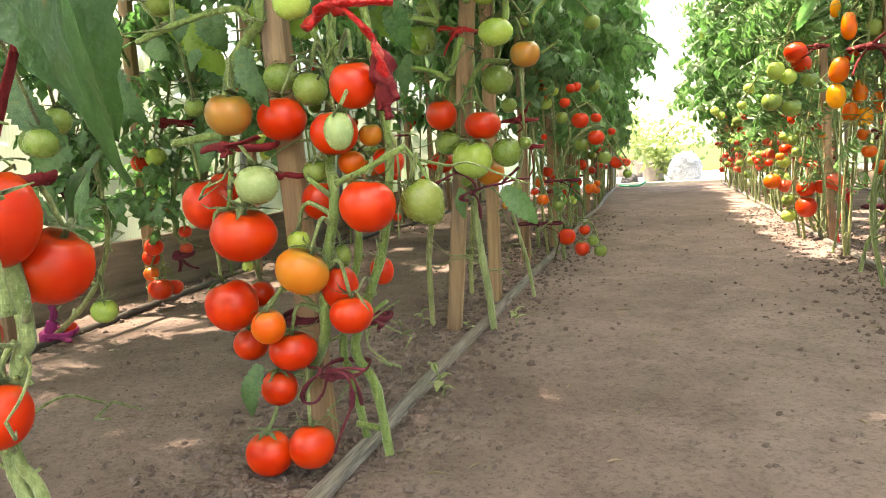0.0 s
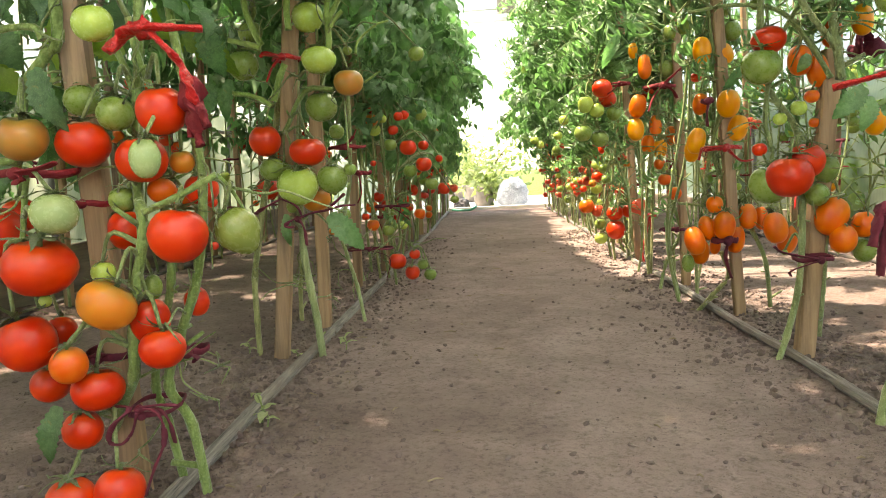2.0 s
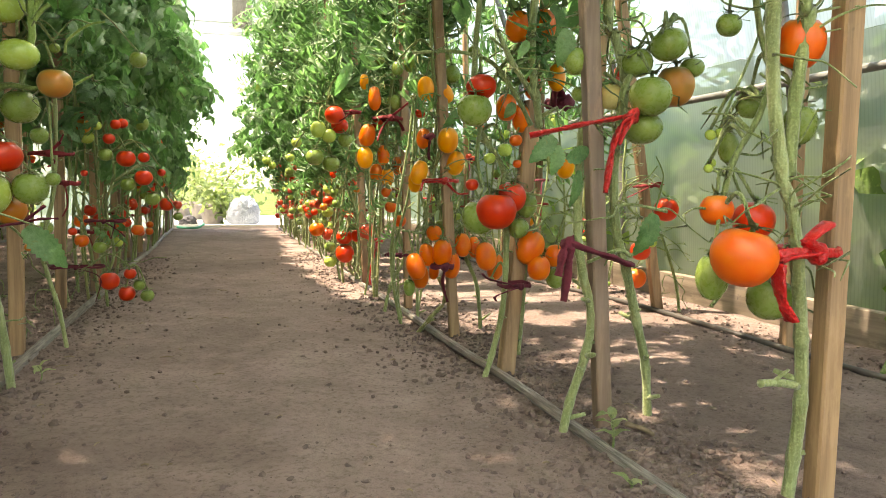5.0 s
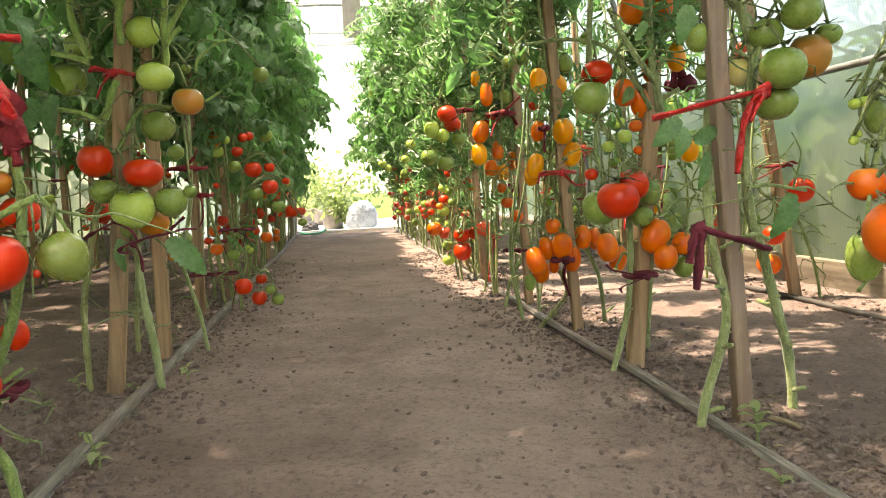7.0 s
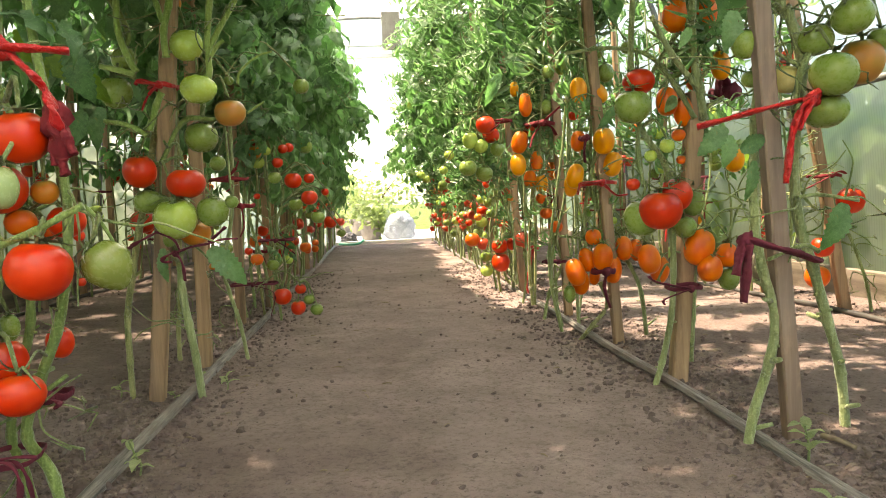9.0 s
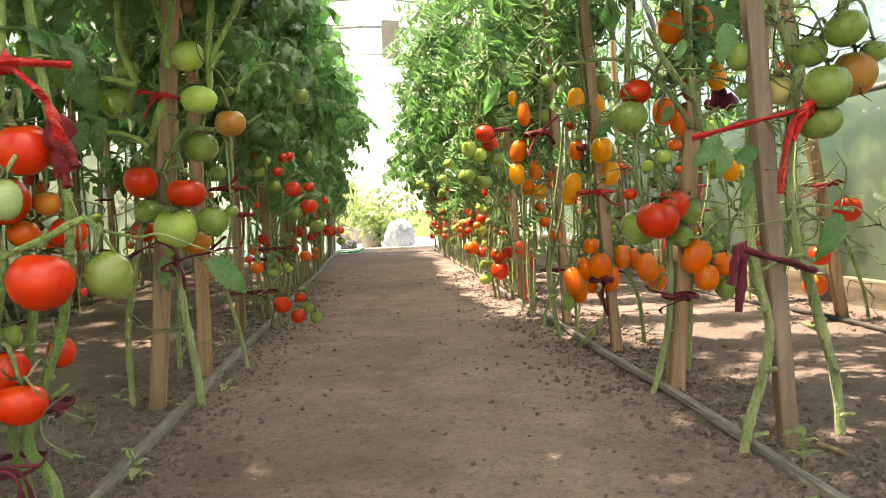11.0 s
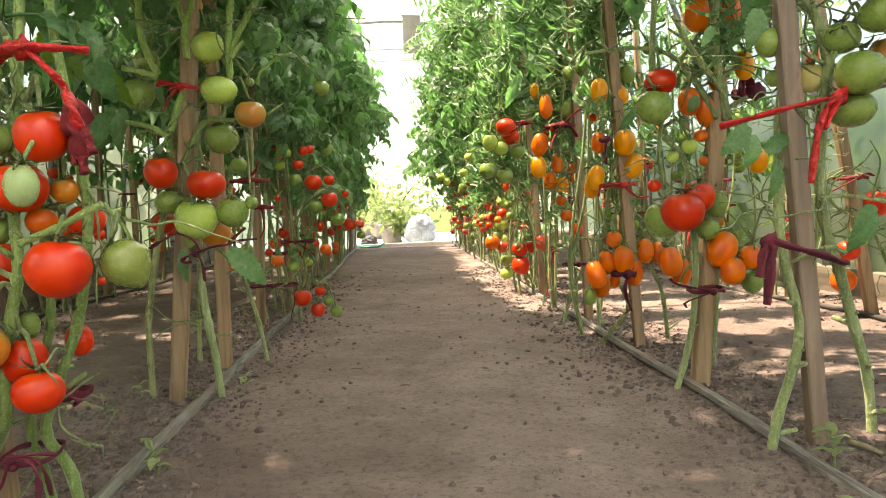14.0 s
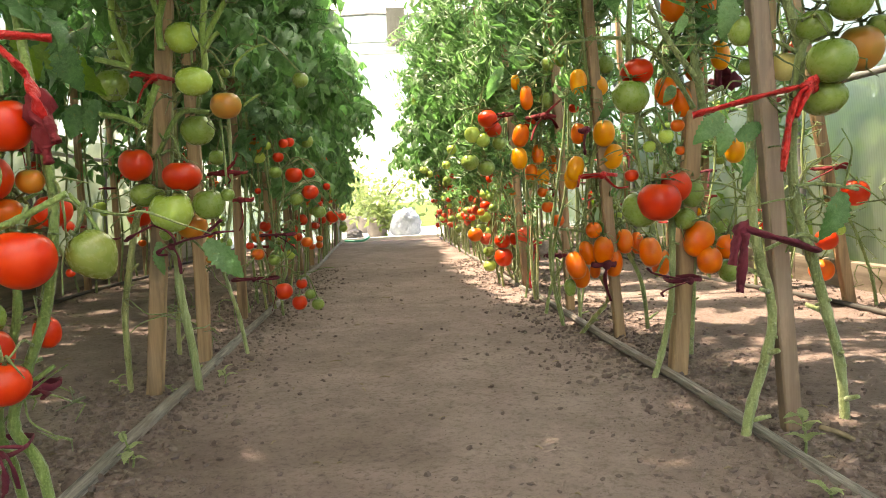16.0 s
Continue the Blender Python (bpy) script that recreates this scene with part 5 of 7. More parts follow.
third_left.shoots(0.10, 0.9, 24)
stake(-0.544, 1.515, (-0.51, 1.515, 1.75), 0.032, STAKE_TAN, 0.0)
tie((-0.458, 1.55, 0.483), 0.05, 0.04, CLOTH_CRIMSON, [[(-0.433, 1.506, 0.506), (-0.422, 1.506, 0.528)], [(-0.443, 1.506, 0.463), (-0.458, 1.506, 0.45)]], 0.014, "crimson cloth strip tied round the stem", 0, (0, -1), 12)
tie((-0.434, 1.6, 0.412), 0.03, 0.03, CLOTH_CRIMSON, [[(-0.429, 1.566, 0.359), (-0.441, 1.566, 0.33)]], 0.014, "crimson cloth strip tied round the stem", 0, (0, -1), 13)

fourth_left = Plant(-0.5, 2.15, "tomato plant with small red and green fruit low by the path", "broad", 5)
fourth_left.stem([(-0.448, 2.15, 0.038), (-0.468, 2.15, 0.189), (-0.506, 2.15, 0.347), (-0.522, 2.15, 0.484), (-0.523, 2.15, 0.676), (-0.52, 2.15, 0.9), (-0.52, 2.15, 1.7)], 0.008, 0.006)
fourth_left.stem([(-0.446, 2.15, 0.07), (-0.4, 2.15, 0.185), (-0.42, 2.15, 0.343), (-0.393, 2.15, 0.478), (-0.46, 2.2, 0.8), (-0.44, 2.2, 1.7)], 0.007, 0.006)
fourth_left.stem([(-0.463, 2.08, 0.157), (-0.401, 2.08, 0.191), (-0.347, 2.08, 0.15)], 0.004, 0.003, stubs=0)
fourth_left.fruit("r", "R", -0.409, 2.1, 0.103, 0.063)
fourth_left.fruit("r", "R", -0.347, 2.1, 0.125, 0.038)
fourth_left.fruit("r", "R", -0.358, 2.1, 0.061, 0.054)
fourth_left.fruit("r", "G", -0.32, 2.1, 0.088, 0.039)
fourth_left.fruit("r", "G", -0.296, 2.1, 0.052, 0.043)
fourth_left.fruit("r", "B", -0.473, 2.1, 0.593, 0.047)
fourth_left.fruit("r", "g", -0.434, 2.1, 0.596, 0.032)
fourth_left.fruit("r", "g", -0.469, 2.13, 0.561, 0.046)
fourth_left.fruit("r", "R", -0.473, 2.1, 0.627, 0.026)
fourth_left.fruit("r", "R", -0.399, 2.1, 0.556, 0.038)
fourth_left.fruit("r", "R", -0.379, 2.1, 0.601, 0.034)
fourth_left.fruit("r", "R", -0.361, 2.12, 0.606, 0.034)
fourth_left.fruit("r", "G", -0.313, 2.2, 0.614, 0.053)
fourth_left.fruit("r", "G", -0.411, 2.1, 0.506, 0.045)
fourth_left.fruit("r", "R", -0.35, 2.1, 0.494, 0.058)
fourth_left.fruit("r", "R", -0.297, 2.1, 0.499, 0.036)
fourth_left.fruit("r", "R", -0.3, 2.1, 0.434, 0.055)
fourth_left.fruit("r", "G", -0.347, 2.1, 0.413, 0.048)
fourth_left.fruit("r", "G", -0.274, 2.1, 0.366, 0.046)
fourth_left.fruit("r", "A", -0.331, 2.2, 0.261, 0.040)
fourth_left.fruit("r", "A", -0.486, 2.1, 0.233, 0.044)
fourth_left.fruit("r", "R", -0.512, 2.1, 0.263, 0.027)
fourth_left.fruit("r", "G", -0.434, 2.1, 0.211, 0.042)
fourth_left.fruit("r", "R", -0.251, 2.4, 0.343, 0.052)
fourth_left.fruit("r", "M", -0.215, 2.4, 0.341, 0.035)
fourth_left.fruit("r", "G", -0.213, 2.4, 0.298, 0.033)
fourth_left.fruit("r", "R", -0.259, 2.3, 0.455, 0.029)
fourth_left.fruit("r", "R", -0.473, 2.1, 0.446, 0.023)
fourth_left.stem([(-.5, 2.15, .6), (-.48, 1.95, 1.0), (-.5, 1.88, 1.9)])
fourth_left.foliage(0.62, 1.75, 90, 0.22, 0.5)
fourth_left.canopy(1.05, 1.8, 130, 0.30, ((-.6, -.4, 2.1), (-.6, -.4, 2.4), (-.65, -1.1, 2.1), (-.65, -1.1, 2.4)))
fourth_left.shoots(0.10, 0.7, 30)
fourth_left.thicket(4, 6, 0.0, 0.05, 0.4)
stake(-0.582, 2.242, (-0.557, 2.242, 1.75), 0.032, STAKE_TAN, 0.0)
stake(-0.562, 2.909, (-0.513, 2.909, 1.75), 0.032, STAKE_TAN, 0.0)
tie((-0.416, 2.1, 0.296), 0.06, 0.04, CLOTH_MAROON, [[(-0.375, 2.056, 0.268), (-0.354, 2.056, 0.248)], [(-0.383, 2.056, 0.296), (-0.395, 2.056, 0.241)]], 0.012, "", 0, (0, -1), 14)
tie((-0.5, 2.1, 0.151), 0.08, 0.04, CLOTH_MAROON, [[(-0.43, 2.056, 0.119), (-0.444, 2.056, 0.044)]], 0.01, "", 0, (0, -1), 15)

# ---- right row beside the aisle, near to far ----

near_right = Plant(0.64, 0.31, "tomato plant with a huge orange-red tomato and thick pale stem", "curl", 6)
near_right.stem([(0.643, 0.31, -0.008), (0.654, 0.31, 0.058), (0.661, 0.31, 0.13), (0.657, 0.31, 0.216), (0.645, 0.31, 0.315), (0.633, 0.31, 0.385), (0.613, 0.31, 0.439), (0.6, 0.32, 0.62), (0.62, 0.33, 1), (0.64, 0.3, 1.75)], 0.013, 0.012, PALE_STEM, stubs=3)
near_right.stem([(0.595, 0.31, 0.159), (0.624, 0.31, 0.158), (0.655, 0.31, 0.152)], 0.007, 0.008, PALE_STEM, stubs=1)
near_right.stem([(0.625, 0.31, 0.425), (0.632, 0.31, 0.534), (0.646, 0.31, 0.629), (0.651, 0.31, 0.695), (0.82, 0.33, 1.3)], 0.013, 0.011)
near_right.stem([(0.563, 0.36, 0.38), (0.581, 0.36, 0.445), (0.617, 0.36, 0.503), (0.633, 0.36, 0.561), (0.616, 0.36, 0.609), (0.601, 0.36, 0.677)], 0.006, 0.006)
near_right.fruit("b", "A", 0.538, 0.28, 0.326, 0.083, 0.073, 18)
near_right.fruit("b", "R", 0.617, 0.36, 0.367, 0.058, 0.053)
near_right.fruit("r", "A", 0.558, 0.36, 0.381, 0.043, 0.041)
near_right.fruit("b", "G", 0.54, 0.34, 0.296, 0.044, 0.063)
near_right.fruit("b", "G", 0.648, 0.36, 0.261, 0.064, 0.060)
near_right.fruit("b", "A", 0.653, 0.33, 0.596, 0.063, 0.068)
near_right.fruit("b", "G", 0.665, 0.34, 0.494, 0.044, 0.056)
near_right.fruit("b", "G", 0.66, 0.43, 0.528, 0.041, 0.038)
near_right.fruit("r", "G", 0.696, 0.43, 0.544, 0.032)
near_right.fruit("r", "g", 0.618, 0.46, 0.487, 0.017)
near_right.fruit("r", "g", 0.634, 0.46, 0.49, 0.016)
near_right.fruit("r", "g", 0.621, 0.46, 0.446, 0.014)
near_right.fruit("r", "g", 0.609, 0.45, 0.438, 0.014)
near_right.fruit("p", "G", 0.65, 0.46, 0.469, 0.030, 0.047)
near_right.fruit("r", "G", 0.642, 0.46, 0.645, 0.037)
near_right.foliage(0.85, 1.7, 18, 0.28, -0.2)
# Leaves added above view so the ground on the right lies in shade.
near_right.canopy(1.1, 1.8, 50, 0.31, ((.65, .95, .05), (.65, .95, .3), (.55, .8, .2)))
near_right.shoots(0.3, 1, 40)
stake(0.69, 0.3, (0.7, 0.3, 1.7), 0.032, STAKE_TAN, 0.0)
tie((0.631, 0.3, 0.33), 0.06, 0.04, CLOTH_RED, [[(0.574, 0.256, 0.321), (0.574, 0.256, 0.282), (0.592, 0.256, 0.25)], [(0.613, 0.256, 0.348), (0.641, 0.256, 0.368)]], 0.022, "bright red plastic-cloth strip knotted round the stem", 0, (0, -1), 20)

first_right = Plant(0.5, 0.65, "tomato plant with big ribbed green tomatoes on bare pale stems", "curl", 7)
first_right.stem([(0.472, 0.633, 0), (0.497, 0.65, 0.045), (0.524, 0.65, 0.124), (0.535, 0.65, 0.195), (0.516, 0.65, 0.267), (0.504, 0.65, 0.355), (0.535, 0.7, 0.5), (0.57, 0.72, 0.8), (0.57, 0.7, 1.7)], 0.012, 0.011, PALE_STEM, stubs=4)
first_right.stem([(0.671, 0.682, 0), (0.661, 0.68, 0.09), (0.64, 0.68, 0.175), (0.617, 0.68, 0.263), (0.592, 0.68, 0.351), (0.588, 0.68, 0.468), (0.604, 0.68, 0.582), (0.582, 0.68, 0.67), (0.569, 0.68, 0.723), (0.6, 0.68, 1.2), (0.62, 0.68, 1.75)], 0.012, 0.012, PALE_STEM, stubs=4)
first_right.stem([(0.577, 0.66, 0.475), (0.592, 0.66, 0.579), (0.639, 0.66, 0.647), (0.686, 0.66, 0.706)], 0.009, 0.008)
first_right.stem([(0.514, 0.63, 0.286), (0.569, 0.63, 0.305), (0.596, 0.63, 0.295)], 0.004, 0.006, stubs=0)
first_right.stem([(0.577, 0.66, 0.378), (0.616, 0.66, 0.381), (0.682, 0.66, 0.369)], 0.005, 0.004, stubs=0)
first_right.fruit("b", "G", 0.605, 0.6, 0.559, 0.074, 0.067)
first_right.fruit("b", "G", 0.611, 0.63, 0.508, 0.066, 0.051)
first_right.fruit("b", "G", 0.649, 0.62, 0.647, 0.062, 0.055, -20)
first_right.fruit("b", "T", 0.696, 0.67, 0.588, 0.070, 0.074)
first_right.fruit("r", "G", 0.615, 0.66, 0.621, 0.053, 0.048)
first_right.fruit("r", "C", 0.590, 0.70, 0.568, 0.049, 0.046)
first_right.fruit("r", "G", 0.505, 0.67, 0.62, 0.041, 0.048)
first_right.fruit("r", "G", 0.53, 0.7, 0.57, 0.030)
first_right.fruit("b", "G", 0.722, 0.66, 0.619, 0.043)
first_right.big_leaf((0.437, 0.6, 0.487), (0.396, 0.6, 0.448), 0.036, 10, 0)
first_right.big_leaf((0.441, 0.6, 0.475), (0.44, 0.6, 0.425), 0.034, 10, 1)
first_right.big_leaf((0.458, 0.6, 0.453), (0.506, 0.6, 0.472), 0.033, 15, 2)
first_right.big_leaf((0.645, 0.64, 0.366), (0.616, 0.64, 0.289), 0.046, 12, 0)
first_right.big_leaf((0.484, 0.66, 0.668), (0.474, 0.66, 0.608), 0.043, 15, 1)
first_right.big_leaf((0.43, 0.7, 0.653), (0.415, 0.7, 0.622), 0.021, 5, 2)
first_right.big_leaf((0.49, 0.62, 0.437), (0.48, 0.62, 0.374), 0.022, 20, 0)
first_right.foliage(0.95, 1.75, 44, 0.28, -0.3)
# Dense top added out of view to block sun from the soil behind.
first_right.canopy(0.95, 1.8, 125, 0.31, ((.6, .95, .45), (.6, .95, .8), (.5, .75, .6), (.5, .75, .9)))
first_right.shoots(0.3, 1, 42)
stake(0.571, 0.655, (0.448, 0.655, 1.7), 0.028, STAKE_GREY, 0.0, "weathered grey-brown wooden stake beside bare stems")
strip_tie("long red plastic-cloth strip stretched between stem and stake", CLOTH_RED, [[(0.407, 0.63, 0.491), (0.455, 0.61, 0.502), (0.495, 0.6, 0.511), (0.537, 0.6, 0.519), (0.578, 0.6, 0.527)]], [(0.576, 0.6, 0.527)], 0.017, 21)
strip_tie("bright red plastic-cloth strip with a long hanging end", CLOTH_RED, [[(0.565, 0.585, 0.524), (0.546, 0.585, 0.51), (0.533, 0.585, 0.482), (0.526, 0.585, 0.45), (0.519, 0.585, 0.401)], [(0.563, 0.585, 0.522), (0.55, 0.585, 0.498), (0.538, 0.585, 0.478)]], [(0.56, 0.585, 0.522)], 0.0165, 22)
strip_tie("wide maroon cloth strip tied round stake and stem", CLOTH_MAROON, [[(0.457, 0.59, 0.324), (0.496, 0.58, 0.309), (0.536, 0.59, 0.298), (0.579, 0.61, 0.283)], [(0.455, 0.59, 0.321), (0.448, 0.59, 0.297), (0.443, 0.59, 0.27)], [(0.458, 0.58, 0.316), (0.454, 0.58, 0.277), (0.448, 0.58, 0.231)], [(0.579, 0.61, 0.283), (0.616, 0.68, 0.279), (0.557, 0.69, 0.298)]], [(0.46, 0.59, 0.319)], 0.021, 23)

second_right = Plant(0.48, 1.02, "tomato plant with ribbed red and green tomatoes and orange plums", "curl", 8)
second_right.stem([(0.457, 0.994, 0), (0.495, 1.02, 0.048), (0.517, 1.02, 0.141), (0.524, 1.02, 0.234), (0.524, 1.02, 0.304), (0.532, 1.06, 0.444), (0.45, 1.03, 0.62), (0.5, 1.03, 1.2), (0.52, 1.03, 1.75)], 0.01, 0.009, PALE_STEM, stubs=4)
second_right.stem([(0.568, 1.05, 0.037), (0.576, 1.05, 0.133), (0.581, 1.05, 0.24), (0.584, 1.05, 0.441), (0.596, 1.05, 0.627), (0.595, 1.05, 0.765), (0.56, 1.05, 1.2), (0.56, 1.05, 1.75)], 0.009, 0.009, PALE_STEM, stubs=3)
second_right.stem([(0.471, 1.03, 0.41), (0.459, 1.03, 0.48), (0.477, 1.03, 0.593), (0.508, 1.03, 0.66), (0.551, 1.03, 0.716)], 0.007, 0.006, stubs=1)
second_right.stem([(0.316, 1.03, 0.683), (0.409, 1.03, 0.691), (0.491, 1.03, 0.672), (0.548, 1.03, 0.602), (0.582, 1.03, 0.544)], 0.005, 0.008, stubs=3)
second_right.stem([(0.495, 1, 0.42), (0.554, 1, 0.4), (0.636, 1, 0.385), (0.671, 1, 0.36)], 0.004, 0.003)
second_right.stem([(0.568, 0.97, 0.977), (0.561, 0.97, 0.835), (0.554, 0.97, 0.692), (0.571, 0.98, 0.599), (0.587, 1.0, 0.539)], 0.012, 0.013, PALE_STEM, stubs=2)
second_right.stem([(0.473, 0.97, 0.738), (0.511, 0.97, 0.666), (0.571, 0.98, 0.593)], 0.007, 0.010, PALE_STEM, stubs=2)
second_right.fruit("b", "R", 0.486, 0.98, 0.361, 0.088, 0.079)
second_right.fruit("b", "R", 0.524, 1, 0.39, 0.068, 0.068)
second_right.fruit("b", "G", 0.463, 1.02, 0.347, 0.076, 0.076)
second_right.fruit("b", "G", 0.551, 1.02, 0.323, 0.049, 0.046)
second_right.fruit("r", "G", 0.577, 1.05, 0.373, 0.059, 0.064)
second_right.fruit("p", "O", 0.585, 1.03, 0.279, 0.061, 0.078, 24)
second_right.fruit("p", "O", 0.597, 1.01, 0.236, 0.049, 0.056, 8)
second_right.fruit("p", "O", 0.65, 1.04, 0.259, 0.045, 0.052)
second_right.fruit("r", "G", 0.657, 1.05, 0.208, 0.045, 0.050)
second_right.fruit("r", "R", 0.466, 1.03, 0.621, 0.064, 0.052)
second_right.fruit("b", "G", 0.442, 1, 0.57, 0.072, 0.070)
second_right.fruit("p", "O", 0.528, 1.04, 0.582, 0.044, 0.060)
second_right.fruit("p", "O", 0.568, 1.05, 0.561, 0.042, 0.065, -14)
second_right.fruit("p", "O", 0.553, 1.04, 0.754, 0.057, 0.070)
second_right.fruit("p", "O", 0.621, 1.06, 0.765, 0.055, 0.074)
second_right.fruit("p", "Y", 0.65, 1.05, 0.653, 0.041, 0.062)
second_right.fruit("p", "A", 0.605, 1.08, 0.638, 0.042, 0.064)
second_right.fruit("r", "A", 0.551, 1.04, 0.512, 0.028)
second_right.fruit("r", "g", 0.491, 1.04, 0.472, 0.026)
second_right.fruit("r", "g", 0.518, 1.02, 0.49, 0.032)
second_right.fruit("r", "A", 0.56, 1.05, 0.462, 0.021)
second_right.fruit("r", "R", 0.452, 1.04, 0.415, 0.028, 0.026)
second_right.fruit("r", "Y", 0.593, 1.06, 0.337, 0.029)
second_right.fruit("r", "G", 0.503, 1.05, 0.209, 0.012)
second_right.fruit("p", "Y", 0.7, 1.1, 0.459, 0.043, 0.055)
second_right.big_leaf((0.529, 1, 0.587), (0.511, 1, 0.554), 0.029, 5, 0)
second_right.big_leaf((0.647, 1.05, 0.809), (0.638, 1.05, 0.689), 0.068, 15, 1)
second_right.foliage(0.70, 1.0, 16, 0.2, behind=True)
second_right.foliage(0.98, 1.75, 50, 0.27, -0.3)
second_right.canopy(1.0, 1.75, 45, 0.30, ((.5, .85, 1.05), (.5, .8, 1.2)))
second_right.shoots(0.3, 1, 42)
stake(0.539, 1.049, (0.589, 1.049, 0.60), 0.034, STAKE_TAN, 0.0)
tie((0.536, 1, 0.203), 0.035, 0.04, CLOTH_MAROON, [[(0.48, 0.956, 0.186), (0.478, 0.956, 0.175)], [(0.466, 0.956, 0.22), (0.447, 0.956, 0.233)]], 0.012, "", 0, (0, -1), 24)
tie((0.682, 1.1, 0.603), 0.03, 0.03, CLOTH_MAROON, [[(0.656, 1.066, 0.628), (0.649, 1.066, 0.581)]], 0.03, "dark maroon cloth bundle tied to the stem", 0, (0, -1), 25)

third_right = Plant(0.5, 1.53, "tomato plant with amber yellow and orange plum tomatoes", "curl", 9)
third_right.stem([(0.457, 1.578, 0), (0.498, 1.52, 0.044), (0.54, 1.52, 0.096), (0.521, 1.52, 0.159)], 0.009, 0.009, OLD_STEM, stubs=4)
third_right.stem([(0.669, 1.575, 0), (0.636, 1.52, 0.121), (0.606, 1.52, 0.201), (0.562, 1.52, 0.281), (0.51, 1.52, 0.391), (0.507, 1.52, 0.528), (0.517, 1.52, 0.678), (0.52, 1.53, 0.85), (0.54, 1.53, 1.75)], 0.009, 0.007, stubs=3)
third_right.stem([(0.408, 1.5, 0.292), (0.469, 1.5, 0.283), (0.493, 1.5, 0.277)], 0.005, 0.006, stubs=1)
third_right.stem([(0.47, 1.5, 0.286), (0.489, 1.5, 0.406), (0.526, 1.5, 0.585), (0.499, 1.5, 0.691), (0.48, 1.5, 0.9)], 0.008, 0.007, stubs=4)
third_right.stem([(0.545, 1.52, 0.266), (0.518, 1.52, 0.39), (0.529, 1.52, 0.466)], 0.007, 0.006)
third_right.fruit("p", "Y", 0.529, 1.47, 0.538, 0.055, 0.072)
third_right.fruit("p", "Y", 0.557, 1.49, 0.477, 0.051, 0.069, 14)
third_right.fruit("p", "O", 0.474, 1.52, 0.544, 0.042, 0.058)
third_right.fruit("p", "Y", 0.457, 1.5, 0.45, 0.045, 0.069, 16)
third_right.fruit("p", "Y", 0.452, 1.53, 0.424, 0.037, 0.058)
third_right.fruit("p", "Y", 0.471, 1.49, 0.675, 0.046, 0.069)
third_right.fruit("p", "Y", 0.531, 1.51, 0.667, 0.048, 0.057, -24)
third_right.fruit("r", "G", 0.558, 1.53, 0.724, 0.048, 0.051)
third_right.fruit("r", "O", 0.498, 1.49, 0.285, 0.042, 0.045)
third_right.fruit("p", "O", 0.438, 1.46, 0.197, 0.053, 0.076, -14)
third_right.fruit("p", "O", 0.462, 1.5, 0.164, 0.046, 0.068)
third_right.fruit("o", "G", 0.425, 1.48, 0.137, 0.033, 0.048)
third_right.fruit("p", "O", 0.481, 1.5, 0.225, 0.043, 0.068, -10)
third_right.fruit("p", "O", 0.516, 1.47, 0.232, 0.054, 0.076)
third_right.fruit("p", "O", 0.552, 1.5, 0.193, 0.049, 0.077, 8)
third_right.fruit("p", "O", 0.584, 1.5, 0.25, 0.045, 0.068)
third_right.fruit("p", "O", 0.625, 1.52, 0.242, 0.037, 0.062)
third_right.fruit("p", "O", 0.642, 1.47, 0.22, 0.058, 0.082, -6)
third_right.fruit("p", "O", 0.687, 1.51, 0.185, 0.050, 0.078, 6)
third_right.fruit("p", "O", 0.509, 1.53, 0.174, 0.028, 0.047)
third_right.fruit("r", "G", 0.404, 1.54, 0.733, 0.033, 0.042)
third_right.fruit("r", "G", 0.441, 1.55, 0.749, 0.033, 0.048)
third_right.fruit("r", "G", 0.642, 1.59, 0.802, 0.037)
third_right.fruit("r", "G", 0.561, 1.59, 0.788, 0.031)
third_right.fruit("r", "R", 0.488, 1.61, 0.622, 0.029)
third_right.big_leaf((0.558, 1.45, 0.623), (0.51, 1.45, 0.566), 0.029, 5, 0)
third_right.foliage(0.68, 1.0, 22, 0.2, behind=True)
third_right.foliage(0.96, 1.75, 56, 0.26, -0.4)
third_right.shoots(0.3, 1, 42)
third_right.thicket(4, 7, 0.0, 0.1, 0.35)
stake(0.57, 1.503, (0.447, 1.503, 1.7), 0.027, STAKE_TAN, 0.0)
stake(0.548, 1.948, (0.494, 1.948, 1.7), 0.026, STAKE_TAN, 0.0)
tie((0.512, 1.48, 0.428), 0.05, 0.04, CLOTH_RED, [[(0.457, 1.436, 0.429), (0.444, 1.436, 0.4)], [(0.545, 1.436, 0.395), (0.576, 1.436, 0.394)]], 0.016, "bright red plastic-cloth strip knotted round stems and stake", 0, (0, -1), 26)
tie((0.474, 1.46, 0.546), 0.014, 0.014, CLOTH_MAROON, [[(0.467, 1.442, 0.509), (0.469, 1.442, 0.482)]], 0.016, "", 0, (0, -1), 27)
tie((0.519, 1.48, 0.194), 0.03, 0.03, CLOTH_MAROON, [[(0.51, 1.446, 0.152), (0.524, 1.446, 0.099)]], 0.02, "", 0, (0, -1), 28)

fourth_right = Plant(0.5, 1.98, "tomato plant with orange plum tomatoes in hanging clusters", "curl", 10)
fourth_right.stem([(0.44, 1.893, 0), (0.481, 1.96, 0.078), (0.528, 1.96, 0.17), (0.512, 1.96, 0.246), (0.471, 1.96, 0.416), (0.468, 1.96, 0.582), (0.485, 1.96, 0.765), (0.5, 1.98, 0.95), (0.52, 1.98, 1.75)], 0.009, 0.007, stubs=4)
fourth_right.stem([(0.415, 1.96, 0.433), (0.453, 1.96, 0.435), (0.474, 1.96, 0.48), (0.531, 1.96, 0.487)], 0.005, 0.005, stubs=1)
fourth_right.fruit("p", "O", 0.4, 1.95, 0.58, 0.055, 0.076, 12)
